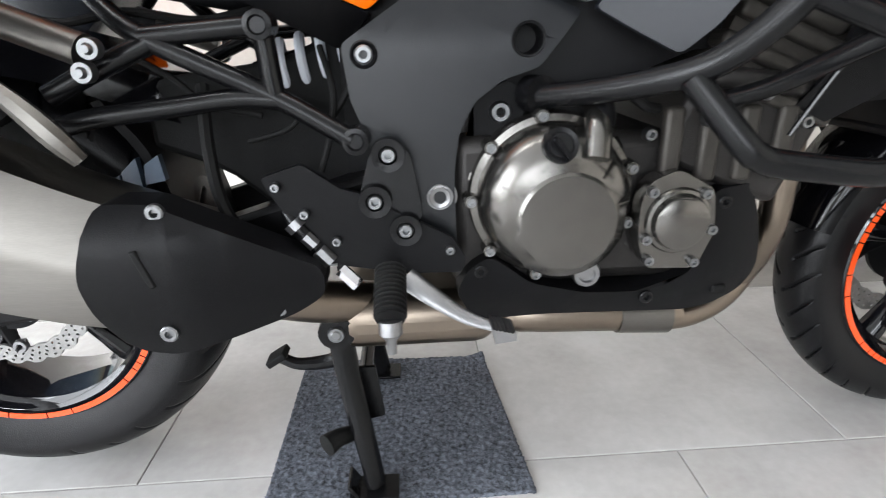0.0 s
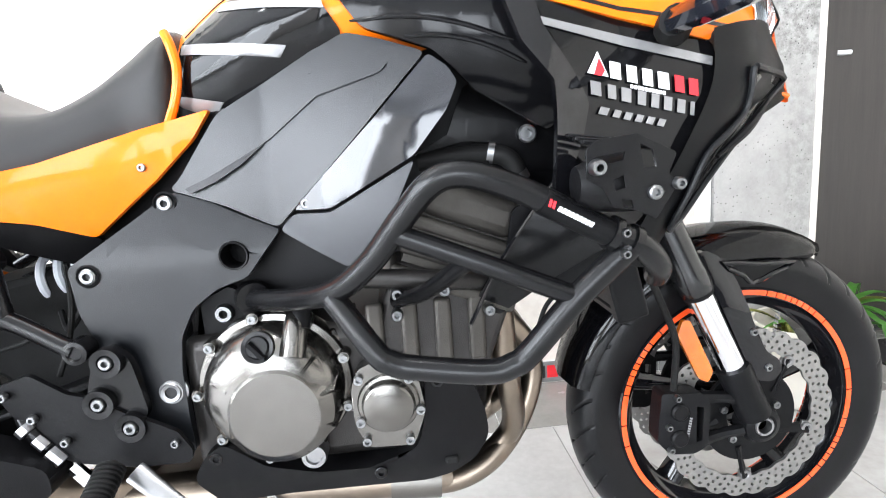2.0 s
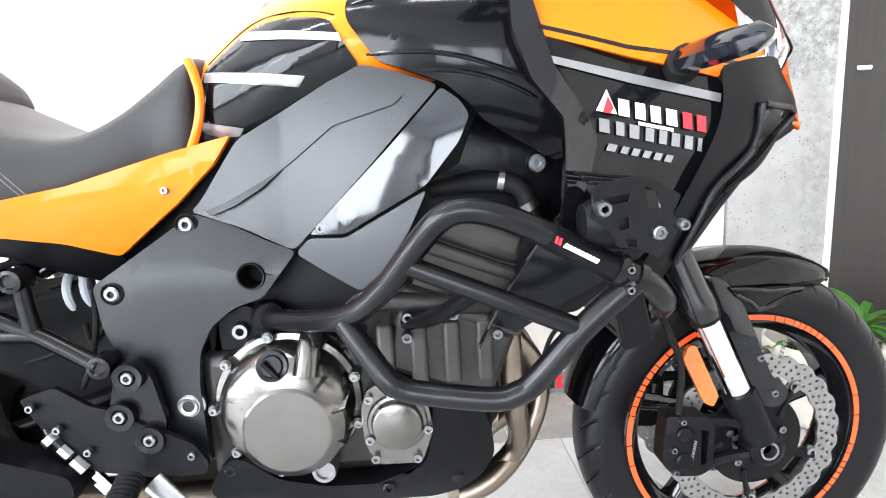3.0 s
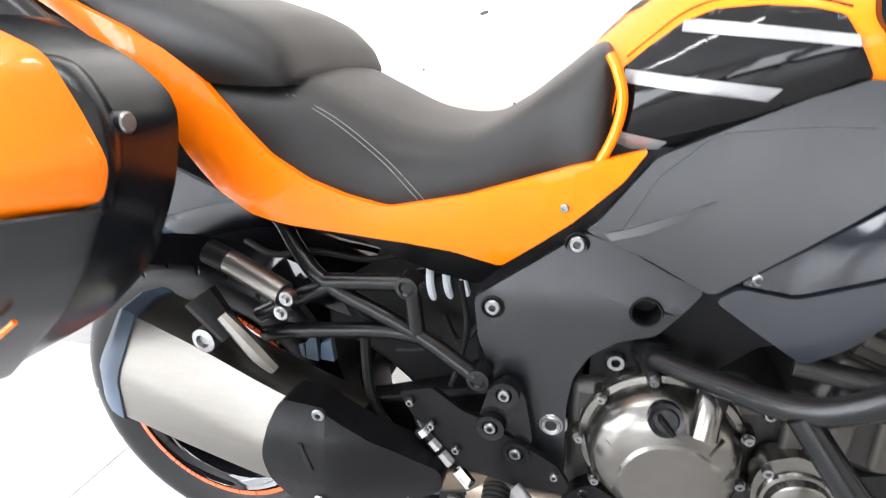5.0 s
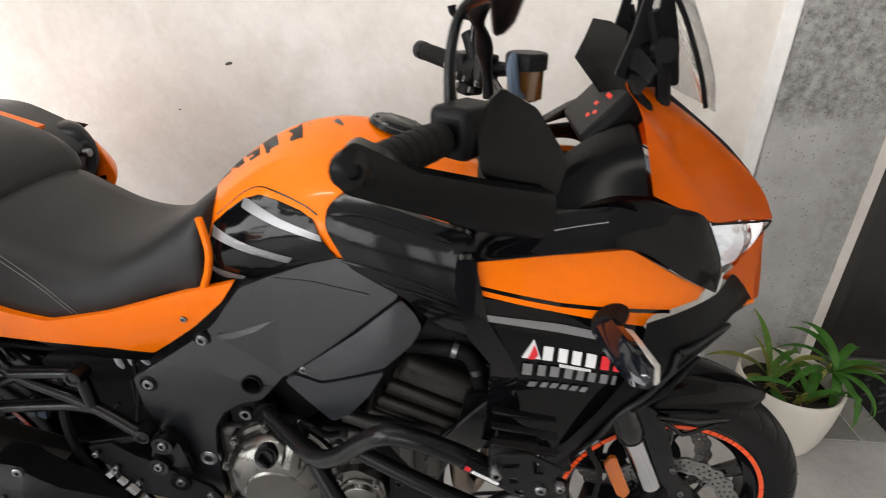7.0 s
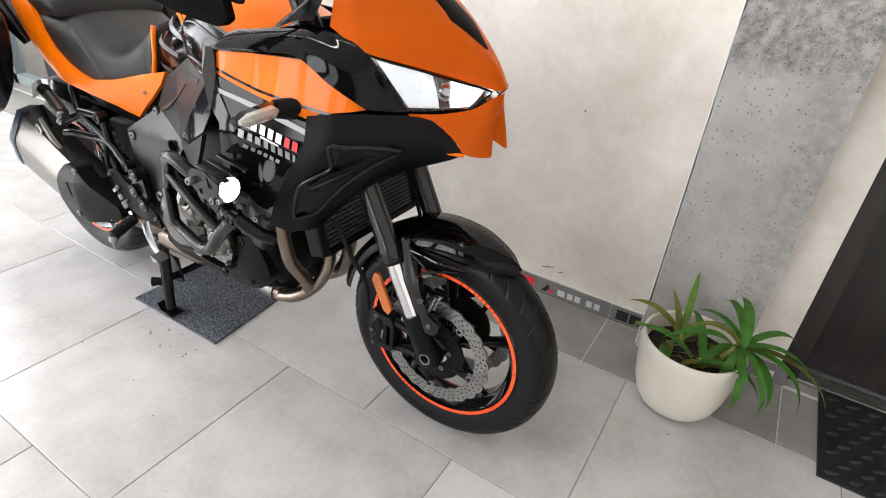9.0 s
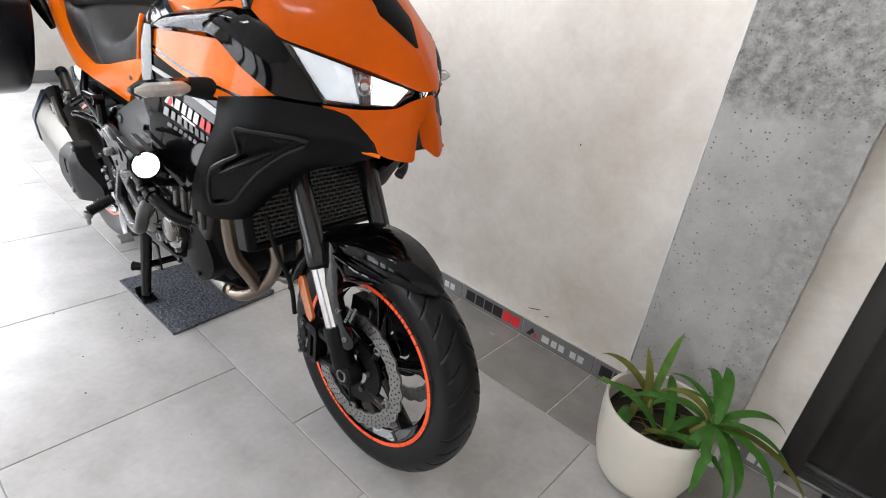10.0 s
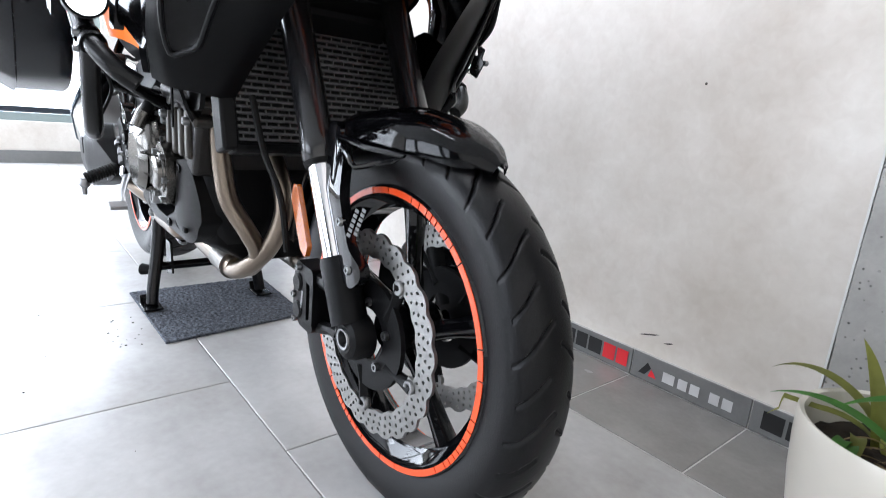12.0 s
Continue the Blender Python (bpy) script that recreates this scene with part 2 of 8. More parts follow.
def sheet(outline, yfun, thick=0.006, r=0.006, step=0.03, mirror=False, bm=None, holes=()):
    """A moulded panel: an outline in (x, z), laid on the surface y = yfun(x, z), with its thickness inwards."""
    own = bm is None
    bm = bm or bmesh.new()
    work = bmesh.new()
    loops = [rounded(outline, r)] + [rounded(h, 0) for h in holes]
    if holes:
        for L in loops:
            vs = [work.verts.new((p.x, 0, p.y)) for p in L]
            for a, b in zip(vs, vs[1:] + vs[:1]):
                work.edges.new((a, b))
        bmesh.ops.triangle_fill(work, edges=work.edges[:], use_beauty=True, normal=(0, 1, 0))
    else:
        f = work.faces.new([work.verts.new((p.x, 0, p.y)) for p in loops[0]])
        bmesh.ops.triangulate(work, faces=[f])
    xs, zs = [v.co.x for v in work.verts], [v.co.z for v in work.verts]
    for axis, lo, hi in ((0, min(xs), max(xs)), (2, min(zs), max(zs))):
        no = [0, 0, 0]
        no[axis] = 1
        for k in range(1, int((hi - lo) / step) + 1):
            co = [0, 0, 0]
            co[axis] = lo + k * step
            bmesh.ops.bisect_plane(work, geom=work.verts[:] + work.edges[:] + work.faces[:], plane_co=co, plane_no=no, dist=1e-5)
    bmesh.ops.dissolve_limit(work, angle_limit=0.001, verts=work.verts, edges=[e for e in work.edges if False])
    s = 1 if mirror else -1
    front = {v: bm.verts.new((v.co.x, s * abs(yfun(v.co.x, v.co.z)), v.co.z)) for v in work.verts}
    back = {v: bm.verts.new((v.co.x, s * (abs(yfun(v.co.x, v.co.z)) - thick), v.co.z)) for v in work.verts}
    for f in work.faces:
        bm.faces.new([front[v] for v in f.verts])
        bm.faces.new([back[v] for v in reversed(f.verts)])
    for e in work.edges:
        if e.is_boundary:
            a, b = e.verts
            bm.faces.new((front[a], front[b], back[b], back[a]))
    work.free()
    return bm


def circle(x, z, r, n=20):
    return [(x + r * math.cos(2 * math.pi * k / n), z + r * math.sin(2 * math.pi * k / n)) for k in range(n)]


def flat(y):
    return lambda x, z: y


def plane_y(x0, z0, y0, dx, dz, curve=0.0):
    """y as a tilted plane through (x0, z0), bulging by curve."""
    return lambda x, z: y0 + dx * (x - x0) + dz * (z - z0) - curve * ((x - x0) ** 2 + (z - z0) ** 2)


def loft(stations, n=5, cap=True, bm=None):
    """Skins equal rings of points (lists of (x, y, z)), smoothed along and round."""
    bm = bm or bmesh.new()
    S = spline([np.array(s, float).ravel() for s in stations], n)
    rings = [[bm.verts.new(p) for p in s.reshape(-1, 3)] for s in S]
    for A, B in zip(rings, rings[1:]):
        for k in range(len(A)):
            j = (k + 1) % len(A)
            bm.faces.new((A[k], A[j], B[j], B[k]))
    if cap:
        bm.faces.new(rings[0])
        bm.faces.new(rings[-1])
    return bm


def bolt(parent, x, y, z, r=0.009, h=0.006, mat=None, name="bolt", sunk=True, s=-1):
    """Socket-head bolt on the side of the bike, head towards s*y."""
    m = Matrix.Translation((x, y, z)) @ Matrix.Rotation(radians(90 if s < 0 else -90), 4, "X")
    prof = [(0, -h * 0.2), (r * 0.42, -h * 0.2), (r * 0.46, h), (r * 0.82, h), (r, h * 0.6), (r, -0.004)]
    return part(name, lathe_bm(prof, m, 14), mat or BOLT, parent)


def cap_screw(parent, p, q, r=0.006, h=0.006, mat=None, name="bolt"):
    """A screw at p whose head points towards q."""
    m = Matrix.Translation(p) @ (Vector(q) - Vector(p)).to_track_quat("Z", "Y").to_matrix().to_4x4()
    return part(name, lathe_bm([(0, h * 0.5), (r * 0.45, h * 0.5), (r * 0.5, h), (r, h), (r, -0.003)], m, 12), mat or BOLT, parent)


def on_side(x, y, z, tilt=0.0, yaw=0.0, lean=0.0):
    """Frame for flat marks on the right side: local x forward, local y up, local z out to -y."""
    return Matrix.Translation((x, y, z)) @ Euler((radians(90 + lean), radians(tilt), radians(yaw))).to_matrix().to_4x4()


# ---- setting ----
def surface_material(name, c_lo, c_hi, rough, scale, bump=0.0, bump_scale=40.0, pits=0.0, random_tone=0.0, coat=0.0, streak=(1, 1, 1), mid=None, rough_var=0.2, rough_above=None):
    """Large surfaces, mottled in world space at three scales, with pits and relief."""
    m = bpy.data.materials.new(name)
    m.use_nodes = True
    nt = m.node_tree
    n, link = nt.nodes, nt.links.new
    p = n["Principled BSDF"]
    geo = n.new("ShaderNodeNewGeometry")
    mp = n.new("ShaderNodeMapping")
    mp.inputs["Scale"].default_value = streak
    link(geo.outputs["Position"], mp.inputs[0])
    info = n.new("ShaderNodeObjectInfo")
    if random_tone:
        sc = n.new("ShaderNodeVectorMath")
        sc.operation = "SCALE"
        sc.inputs[0].default_value = (37, 19, 0)
        link(info.outputs["Random"], sc.inputs["Scale"])
        link(sc.outputs[0], mp.inputs["Location"])
    fac = None
    for k, (s, w) in enumerate(((scale, 0.55), (scale * 4.3, 0.3), (scale * 30, 0.15))):
        t = n.new("ShaderNodeTexNoise")
        t.inputs["Scale"].default_value, t.inputs["Detail"].default_value, t.inputs["Distortion"].default_value = s, 5, 0.6 if bump > 0.05 else 0.1
        link(mp.outputs[0], t.inputs["Vector"])
        mul = n.new("ShaderNodeMath")
        mul.operation = "MULTIPLY_ADD"
        mul.inputs[1].default_value = w
        mul.inputs[2].default_value = 0.0
        link(t.outputs["Fac"], mul.inputs[0])
        if fac:
            link(fac, mul.inputs[2])
        fac = mul.outputs[0]
        if k == 0:
            first = t
    ramp = n.new("ShaderNodeValToRGB")
    e = ramp.color_ramp.elements
    e[0].position, e[1].position = 0.36, 0.64
    e[0].color, e[1].color = (*c_lo, 1), (*c_hi, 1)
    if mid:
        x = e.new(0.5)
        x.color = (*mid, 1)
    link(fac, ramp.inputs[0])
    col = ramp.outputs[0]
    if random_tone:
        hs = n.new("ShaderNodeHueSaturation")
        mr = n.new("ShaderNodeMapRange")
        mr.inputs["To Min"].default_value, mr.inputs["To Max"].default_value = 1 - random_tone, 1 + random_tone
        link(info.outputs["Random"], mr.inputs["Value"])
        link(mr.outputs[0], hs.inputs["Value"])
        link(col, hs.inputs["Color"])
        col = hs.outputs[0]
    height = fac
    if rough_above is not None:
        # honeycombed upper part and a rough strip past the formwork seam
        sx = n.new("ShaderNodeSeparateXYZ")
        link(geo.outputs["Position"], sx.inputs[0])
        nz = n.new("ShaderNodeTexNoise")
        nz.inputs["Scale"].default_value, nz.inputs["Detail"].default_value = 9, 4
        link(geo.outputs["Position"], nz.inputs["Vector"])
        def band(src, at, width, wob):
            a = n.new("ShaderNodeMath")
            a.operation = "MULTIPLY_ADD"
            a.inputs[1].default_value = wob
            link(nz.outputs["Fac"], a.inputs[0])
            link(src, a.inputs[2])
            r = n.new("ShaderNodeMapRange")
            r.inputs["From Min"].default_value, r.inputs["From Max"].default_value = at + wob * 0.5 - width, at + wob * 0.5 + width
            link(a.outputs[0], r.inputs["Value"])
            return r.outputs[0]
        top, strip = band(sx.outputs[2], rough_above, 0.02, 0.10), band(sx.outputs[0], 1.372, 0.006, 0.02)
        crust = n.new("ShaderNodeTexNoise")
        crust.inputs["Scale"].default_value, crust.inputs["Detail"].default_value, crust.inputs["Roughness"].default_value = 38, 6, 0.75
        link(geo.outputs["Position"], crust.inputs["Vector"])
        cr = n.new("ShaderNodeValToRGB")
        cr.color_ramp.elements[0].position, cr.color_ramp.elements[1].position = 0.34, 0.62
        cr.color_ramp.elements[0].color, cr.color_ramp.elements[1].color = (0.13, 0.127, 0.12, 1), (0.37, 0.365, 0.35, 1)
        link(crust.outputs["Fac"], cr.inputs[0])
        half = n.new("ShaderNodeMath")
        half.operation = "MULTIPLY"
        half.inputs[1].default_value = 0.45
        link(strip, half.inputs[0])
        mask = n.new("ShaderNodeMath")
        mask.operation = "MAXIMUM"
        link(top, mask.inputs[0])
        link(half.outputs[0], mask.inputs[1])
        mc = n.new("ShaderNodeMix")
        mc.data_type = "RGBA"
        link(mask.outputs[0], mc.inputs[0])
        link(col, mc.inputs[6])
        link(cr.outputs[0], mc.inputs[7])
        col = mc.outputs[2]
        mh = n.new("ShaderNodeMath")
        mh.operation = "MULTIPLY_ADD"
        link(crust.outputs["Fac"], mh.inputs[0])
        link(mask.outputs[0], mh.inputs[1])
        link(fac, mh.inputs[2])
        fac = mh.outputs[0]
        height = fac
    if pits:
        v = n.new("ShaderNodeTexVoronoi")
        v.inputs["Scale"].default_value = 80
        v.inputs["Randomness"].default_value = 1.0
        link(geo.outputs["Position"], v.inputs["Vector"])
        vr = n.new("ShaderNodeMapRange")
        vr.inputs["From Min"].default_value, vr.inputs["From Max"].default_value = 0.07, 0.22
        link(v.outputs["Distance"], vr.inputs["Value"])
        gate = n.new("ShaderNodeMapRange")
        gate.inputs["From Min"].default_value, gate.inputs["From Max"].default_value = 0.40, 0.46
        cl = n.new("ShaderNodeTexNoise")
        cl.inputs["Scale"].default_value, cl.inputs["Detail"].default_value = 4.5, 3
        link(geo.outputs["Position"], cl.inputs["Vector"])
        sp = n.new("ShaderNodeSeparateColor")
        link(v.outputs["Color"], sp.inputs[0])
        gm = n.new("ShaderNodeMath")
        gm.operation = "MULTIPLY_ADD"
        gm.inputs[1].default_value = 0.45
        link(sp.outputs[0], gm.inputs[0])
        link(cl.outputs["Fac"], gm.inputs[2])
        gs = n.new("ShaderNodeMath")
        gs.operation = "SUBTRACT"
        gs.inputs[0].default_value = 1.15
        link(gm.outputs[0], gs.inputs[1])
        link(gs.outputs[0], gate.inputs["Value"])
        mx = n.new("ShaderNodeMath")
        mx.operation = "MAXIMUM"
        link(vr.outputs[0], mx.inputs[0])
        link(gate.outputs[0], mx.inputs[1])
        mixc = n.new("ShaderNodeMix")
        mixc.data_type = "RGBA"
        mixc.inputs[6].default_value = (c_lo[0] * pits, c_lo[1] * pits, c_lo[2] * pits, 1)
        link(mx.outputs[0], mixc.inputs[0])
        link(col, mixc.inputs[7])
        col = mixc.outputs[2]
        ma = n.new("ShaderNodeMath")
        ma.operation = "ADD"
        link(mx.outputs[0], ma.inputs[0])
        link(fac, ma.inputs[1])
        height = ma.outputs[0]
    link(col, p.inputs["Base Color"])
    rr = n.new("ShaderNodeMapRange")
    rr.inputs["To Min"].default_value, rr.inputs["To Max"].default_value = rough - rough_var / 2, rough + rough_var / 2
    link(first.outputs["Fac"], rr.inputs["Value"])
    link(rr.outputs[0], p.inputs["Roughness"])
    p.inputs["Coat Weight"].default_value = coat
    if bump:
        b = n.new("ShaderNodeBump")
        b.inputs["Strength"].default_value, b.inputs["Distance"].default_value = bump, 0.004
        link(height, b.inputs["Height"])
        link(b.outputs[0], p.inputs["Normal"])
    return m


PLASTER = surface_material("beige_plaster", (0.63, 0.575, 0.51), (0.87, 0.835, 0.785), 0.55, 1.5, 0.12)
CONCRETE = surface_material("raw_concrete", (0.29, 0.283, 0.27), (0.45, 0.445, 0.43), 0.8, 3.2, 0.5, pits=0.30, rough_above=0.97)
TILE = surface_material("pale_grey_floor_tile", (0.355, 0.343, 0.328), (0.535, 0.53, 0.52), 0.26, 1.8, 0.02, random_tone=0.03, rough_var=0.03)
DARKTILE = surface_material("mid_grey_border_tile", (0.20, 0.19, 0.18), (0.29, 0.28, 0.265), 0.24, 3.0, 0.02, random_tone=0.05)
SKIRT = surface_material("grey_skirting_tile", (0.15, 0.15, 0.15), (0.21, 0.21, 0.205), 0.32, 5.0, 0.02, random_tone=0.05)
GROUT = surface_material("grey_grout", (0.22, 0.21, 0.20), (0.30, 0.29, 0.28), 0.9, 20)
PALEGROUT = surface_material("pale_grout", (0.50, 0.49, 0.47), (0.62, 0.61, 0.59), 0.9, 20)
PALESIDE = surface_material("pale_pillar_side", (0.70, 0.69, 0.67), (0.86, 0.855, 0.84), 0.7, 6.0, 0.2)
CEIL = surface_material("white_ceiling_paint", (0.66, 0.66, 0.66), (0.74, 0.74, 0.735), 0.8, 2.0)
DIMWALL = surface_material("dim_unseen_wall", (0.07, 0.07, 0.07), (0.10, 0.10, 0.098), 0.7, 2.0)
DOOR = surface_material("black_brown_door_laminate", (0.014, 0.012, 0.011), (0.026, 0.022, 0.020), 0.38, 6.0, 0.05, streak=(6, 1, 0.4))
THRESH = material("anodised_threshold", (0.45, 0.45, 0.45), 0.35, metal=1.0, scale=120)
CARPET = surface_material("charcoal_carpet", (0.001, 0.0013, 0.002), (0.155, 0.172, 0.21), 0.95, 130, 1.0, rough_var=0.05)
FRAME = material("grey_window_frame", (0.23, 0.28, 0.28), 0.45, var=0.08)
GLASS = material("window_glass", (1, 1, 1), 0.02, trans=1.0, ior=1.1, var=0.0, rough_var=0.01)
POT = material("cream_ceramic", (0.70, 0.66, 0.58), 0.3, var=0.04, scale=20, coat=0.3, bump=0.03, bump_scale=60)
SOIL = material("potting_soil", (0.030, 0.022, 0.016), 0.95, var=0.5, scale=120, bump=1.0, bump_scale=120)
LEAF = material("green_leaf", (0.085, 0.255, 0.040), 0.36, var=0.35, scale=35, bump=0.1, bump_scale=90, spec=0.4)
LEAFLIGHT = material("light_green_leaf", (0.17, 0.34, 0.06), 0.40, var=0.3, scale=35, bump=0.1, bump_scale=90, spec=0.4)
LEAFPALE = material("yellowed_leaf", (0.26, 0.27, 0.06), 0.5, var=0.3, scale=35)
LEAFDRY = material("dry_leaf", (0.33, 0.24, 0.12), 0.7, var=0.3, scale=40)
RUBMAT = material("black_rubber_mat", (0.012, 0.012, 0.013), 0.55, var=0.2, scale=60, bump=0.1)

WALL_Y, SKIRT_Y, CEIL_Z = 0.786, 0.774, 3.2
PILLAR_Y, STRIP_Y = 0.690, 0.806


def solid(name, boxes, mat, kind="structure", label="", category=""):
    bm = bmesh.new()
    for x0, x1, y0, y1, z0, z1 in boxes:
        box(bm, (x0 + x1) / 2, (y0 + y1) / 2, (z0 + z1) / 2, x1 - x0, y1 - y0, z1 - z0)
    return tagged(part(name, bm, mat), label, category, "", kind)


floor = solid("floor", [(-3.9, 3.6, -8.2, 1.2, -0.15, -0.0025)], GROUT, label="pale grey tiled shop floor with thin dark joints", category="floor")
wall_back = solid("wall_back", [(-1.46, 1.2, WALL_Y, 1.1, 0, CEIL_Z), (1.30, 1.578, STRIP_Y, 1.1, 0, CEIL_Z), (1.578, 2.62, WALL_Y + 0.001, 1.1, 2.12, CEIL_Z),
                                (2.62, 3.6, WALL_Y + 0.001, 1.1, 0, CEIL_Z), (-3.9, -1.46, WALL_Y, 1.1, 2.6, CEIL_Z), (-3.9, -3.6, WALL_Y, 1.1, 0, 2.6)],
                  PLASTER, label="beige trowelled plaster wall behind the motorcycle", category="wall")
solid("ceiling", [(-3.9, 3.6, -8.2, 1.2, CEIL_Z, CEIL_Z + 0.15)], CEIL, label="plain white ceiling", category="ceiling")
solid("wall_tail_end", [(-3.9, -3.7, -8.2, -4.95, 0, CEIL_Z), (-3.9, -3.7, 0.25, 0.785, 0, CEIL_Z), (-3.9, -3.7, -4.95, 0.25, 2.9, CEIL_Z), (-3.9, -3.7, -4.95, 0.25, 0, 0.3)],
      PLASTER, label="beige plaster wall beyond the motorcycle's tail", category="wall")
# added out of view; its pale plaster throws light back on the nose
solid("wall_front_end", [(3.4, 3.6, -8.2, 1.1, 0, CEIL_Z)], PLASTER, label="unseen beige end wall, kept pale to bounce light onto the nose", category="wall")
# unseen wall, coloured dark so the gloss parts mirror a dim room
solid("wall_street", [(-3.7, 3.4, -8.2, -8.0, 0, 0.45), (-3.7, 3.4, -8.2, -8.0, 3.05, CEIL_Z)] +
      [(a, b, -8.2, -8.0, 0.45, 3.05) for a, b in ((-3.7, -3.4), (-1.9, -1.6), (-0.1, 0.2), (1.3, 3.4))], DIMWALL, label="unseen shop front wall with large windows, darkened to keep reflections dim", category="wall")

# pillar of raw concrete, its arrises chipped
bm = bmesh.new()
box(bm, 1.303, (PILLAR_Y + 1.0) / 2, CEIL_Z / 2, 0.314, 1.0 - PILLAR_Y, CEIL_Z)
bmesh.ops.subdivide_edges(bm, edges=[e for e in bm.edges if abs(e.verts[0].co.z - e.verts[1].co.z) > 1], cuts=160)
bmesh.ops.subdivide_edges(bm, edges=[e for e in bm.edges if abs(e.verts[0].co.x - e.verts[1].co.x) > 0.2], cuts=10)
for v in bm.verts:
    edge = abs(abs(v.co.x - 1.303) - 0.157) < 0.001
    k = noise.noise(v.co * 11) + 0.6 * noise.noise(v.co * 37)
    if v.co.y < 0.9 and abs(v.co.x - 1.372) < 0.012:
        v.co.y -= 0.003
    if edge:
        v.co.x += 0.0035 * k
    if v.co.y < 0.9:
        v.co.y += 0.0012 * k + 0.0015 * noise.noise(v.co * 4)
# thin slab, paler than the concrete, on the pillar's tail-facing side
solid("pillar_side", [(1.1385, 1.1425, PILLAR_Y + 0.010, WALL_Y, 0, CEIL_Z)], PALESIDE, label="pale side face of the concrete pillar", category="pillar")
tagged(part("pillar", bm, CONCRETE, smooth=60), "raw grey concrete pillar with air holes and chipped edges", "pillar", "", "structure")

# glazed opening in the back wall towards the tail, and the shop windows
for name, x0, x1, y, z1 in (("window_1", -3.6, -1.46, 0.90, 2.6),):
    w = thing(name, "tall window with a grey metal frame", "window", kind="structure")
    bm = bmesh.new()
    for a, b, c, d in ((x0, x0 + 0.06, 0, z1), (x1 - 0.06, x1, 0, z1), (x0, x1, 0, 0.07), (x0, x1, z1 - 0.06, z1), ((x0 + x1) / 2 - 0.03, (x0 + x1) / 2 + 0.03, 0, z1)):
        box(bm, (a + b) / 2, y, (c + d) / 2, b - a, 0.07, d - c)
    part("window_frame", bm, FRAME, w)
    g = part("pane", box_bm((x0 + x1) / 2, y, z1 / 2, x1 - x0 - 0.1, 0.01, z1 - 0.1), GLASS, w)
    g.visible_shadow = False
for i in range(3):
    x0 = (-3.4, -1.6, 0.2)[i]
    w = thing("window_%d" % (i + 2), "large shop window with a slim grey frame", "window", kind="structure")
    x1 = x0 + (1.5, 1.5, 1.1)[i]
    bm = bmesh.new()
    for a, b, c, d in ((x0, x0 + 0.05, 0.45, 3.05), (x1 - 0.05, x1, 0.45, 3.05), (x0, x1, 0.45, 0.51), (x0, x1, 2.99, 3.05), (x0, x1, 2.45, 2.5)):
        box(bm, (a + b) / 2, -8.1, (c + d) / 2, b - a, 0.06, d - c)
    part("window_frame", bm, FRAME, w)
    g = part("pane", box_bm((x0 + x1) / 2, -8.1, 1.75, x1 - x0 - 0.08, 0.01, 2.5), GLASS, w)
    g.visible_shadow = False
w = thing("window_5", "tall window row with slim grey frames", "window", kind="structure")
bm = bmesh.new()
for y in (-4.92, -3.225, -1.475, 0.22):
    box(bm, -3.80, y, 1.60, 0.06, 0.06, 2.60)
for z in (0.33, 2.87):
    box(bm, -3.80, -2.35, z, 0.06, 5.17, 0.06)
part("window_frame", bm, FRAME, w)
for i in range(3):
    g = part("pane", box_bm(-3.80, -4.0725 + 1.7225 * i, 1.60, 0.01, 1.62, 2.46), GLASS, w)
    g.visible_shadow = False
solid("ground", [(-60, 60, -60, 60, -0.3, -0.16)], GROUT, label="grey ground outside", category="ground")

# chips and scuffs in the plaster
SCUFF = material("dark_wall_chip", (0.10, 0.09, 0.08), 0.9, var=0.3, scale=200)
for x, z, w, h in ((-0.422, 1.043, 0.012, 0.005), (0.768, 0.735, 0.003, 0.0035), (0.748, 0.12, 0.03, 0.002), (0.80, 0.115, 0.012, 0.002), (-0.60, 0.90, 0.003, 0.003), (-0.335, 0.80, 0.004, 0.008)):
    bm = lathe_bm([(0, 0.0012), (0.6, 0.001), (1.0, 0.0)], side_on(x, WALL_Y, z) @ Matrix.Rotation(0.3, 4, "Z") @ Matrix.Diagonal((w, h, 1, 1)), 9)
    for v in bm.verts:
        v.co.x += 0.25 * w * noise.noise(v.co * 400)
        v.co.z += 0.25 * h * noise.noise(v.co * 300)
    part("chip", bm, SCUFF, wall_back)
# door in its recess
door = thing("door_1", "closed black-brown flush door with a white pull bar", "door", kind="structure")
bevel(part("leaf", box_bm(2.14, 0.950, 1.06, 1.0, 0.04, 2.10), DOOR, door), 0.002)
bm = bmesh.new()
tube(bm, [(1.655, 0.895, 1.01), (1.735, 0.890, 1.01)], 0.008, smooth=0)
tube(bm, [(1.730, 0.89, 1.01), (1.730, 0.931, 1.01)], 0.007, smooth=0)
part("handle", bm, WHITE, door)
bm = bmesh.new()
for k in range(4):
    box(bm, 2.12, 0.850 + 0.018 * k, 0.004, 1.0, 0.012, 0.008)
box(bm, 2.12, 0.877, 0.0015, 1.0, 0.080, 0.003)
tagged(part("threshold", bm, THRESH), "ribbed aluminium door threshold", "threshold", "", "structure")
solid("door_jamb", [(1.579, 1.642, 0.835, 1.0, 0, 2.12)], DOOR, label="black door jamb", category="door frame")

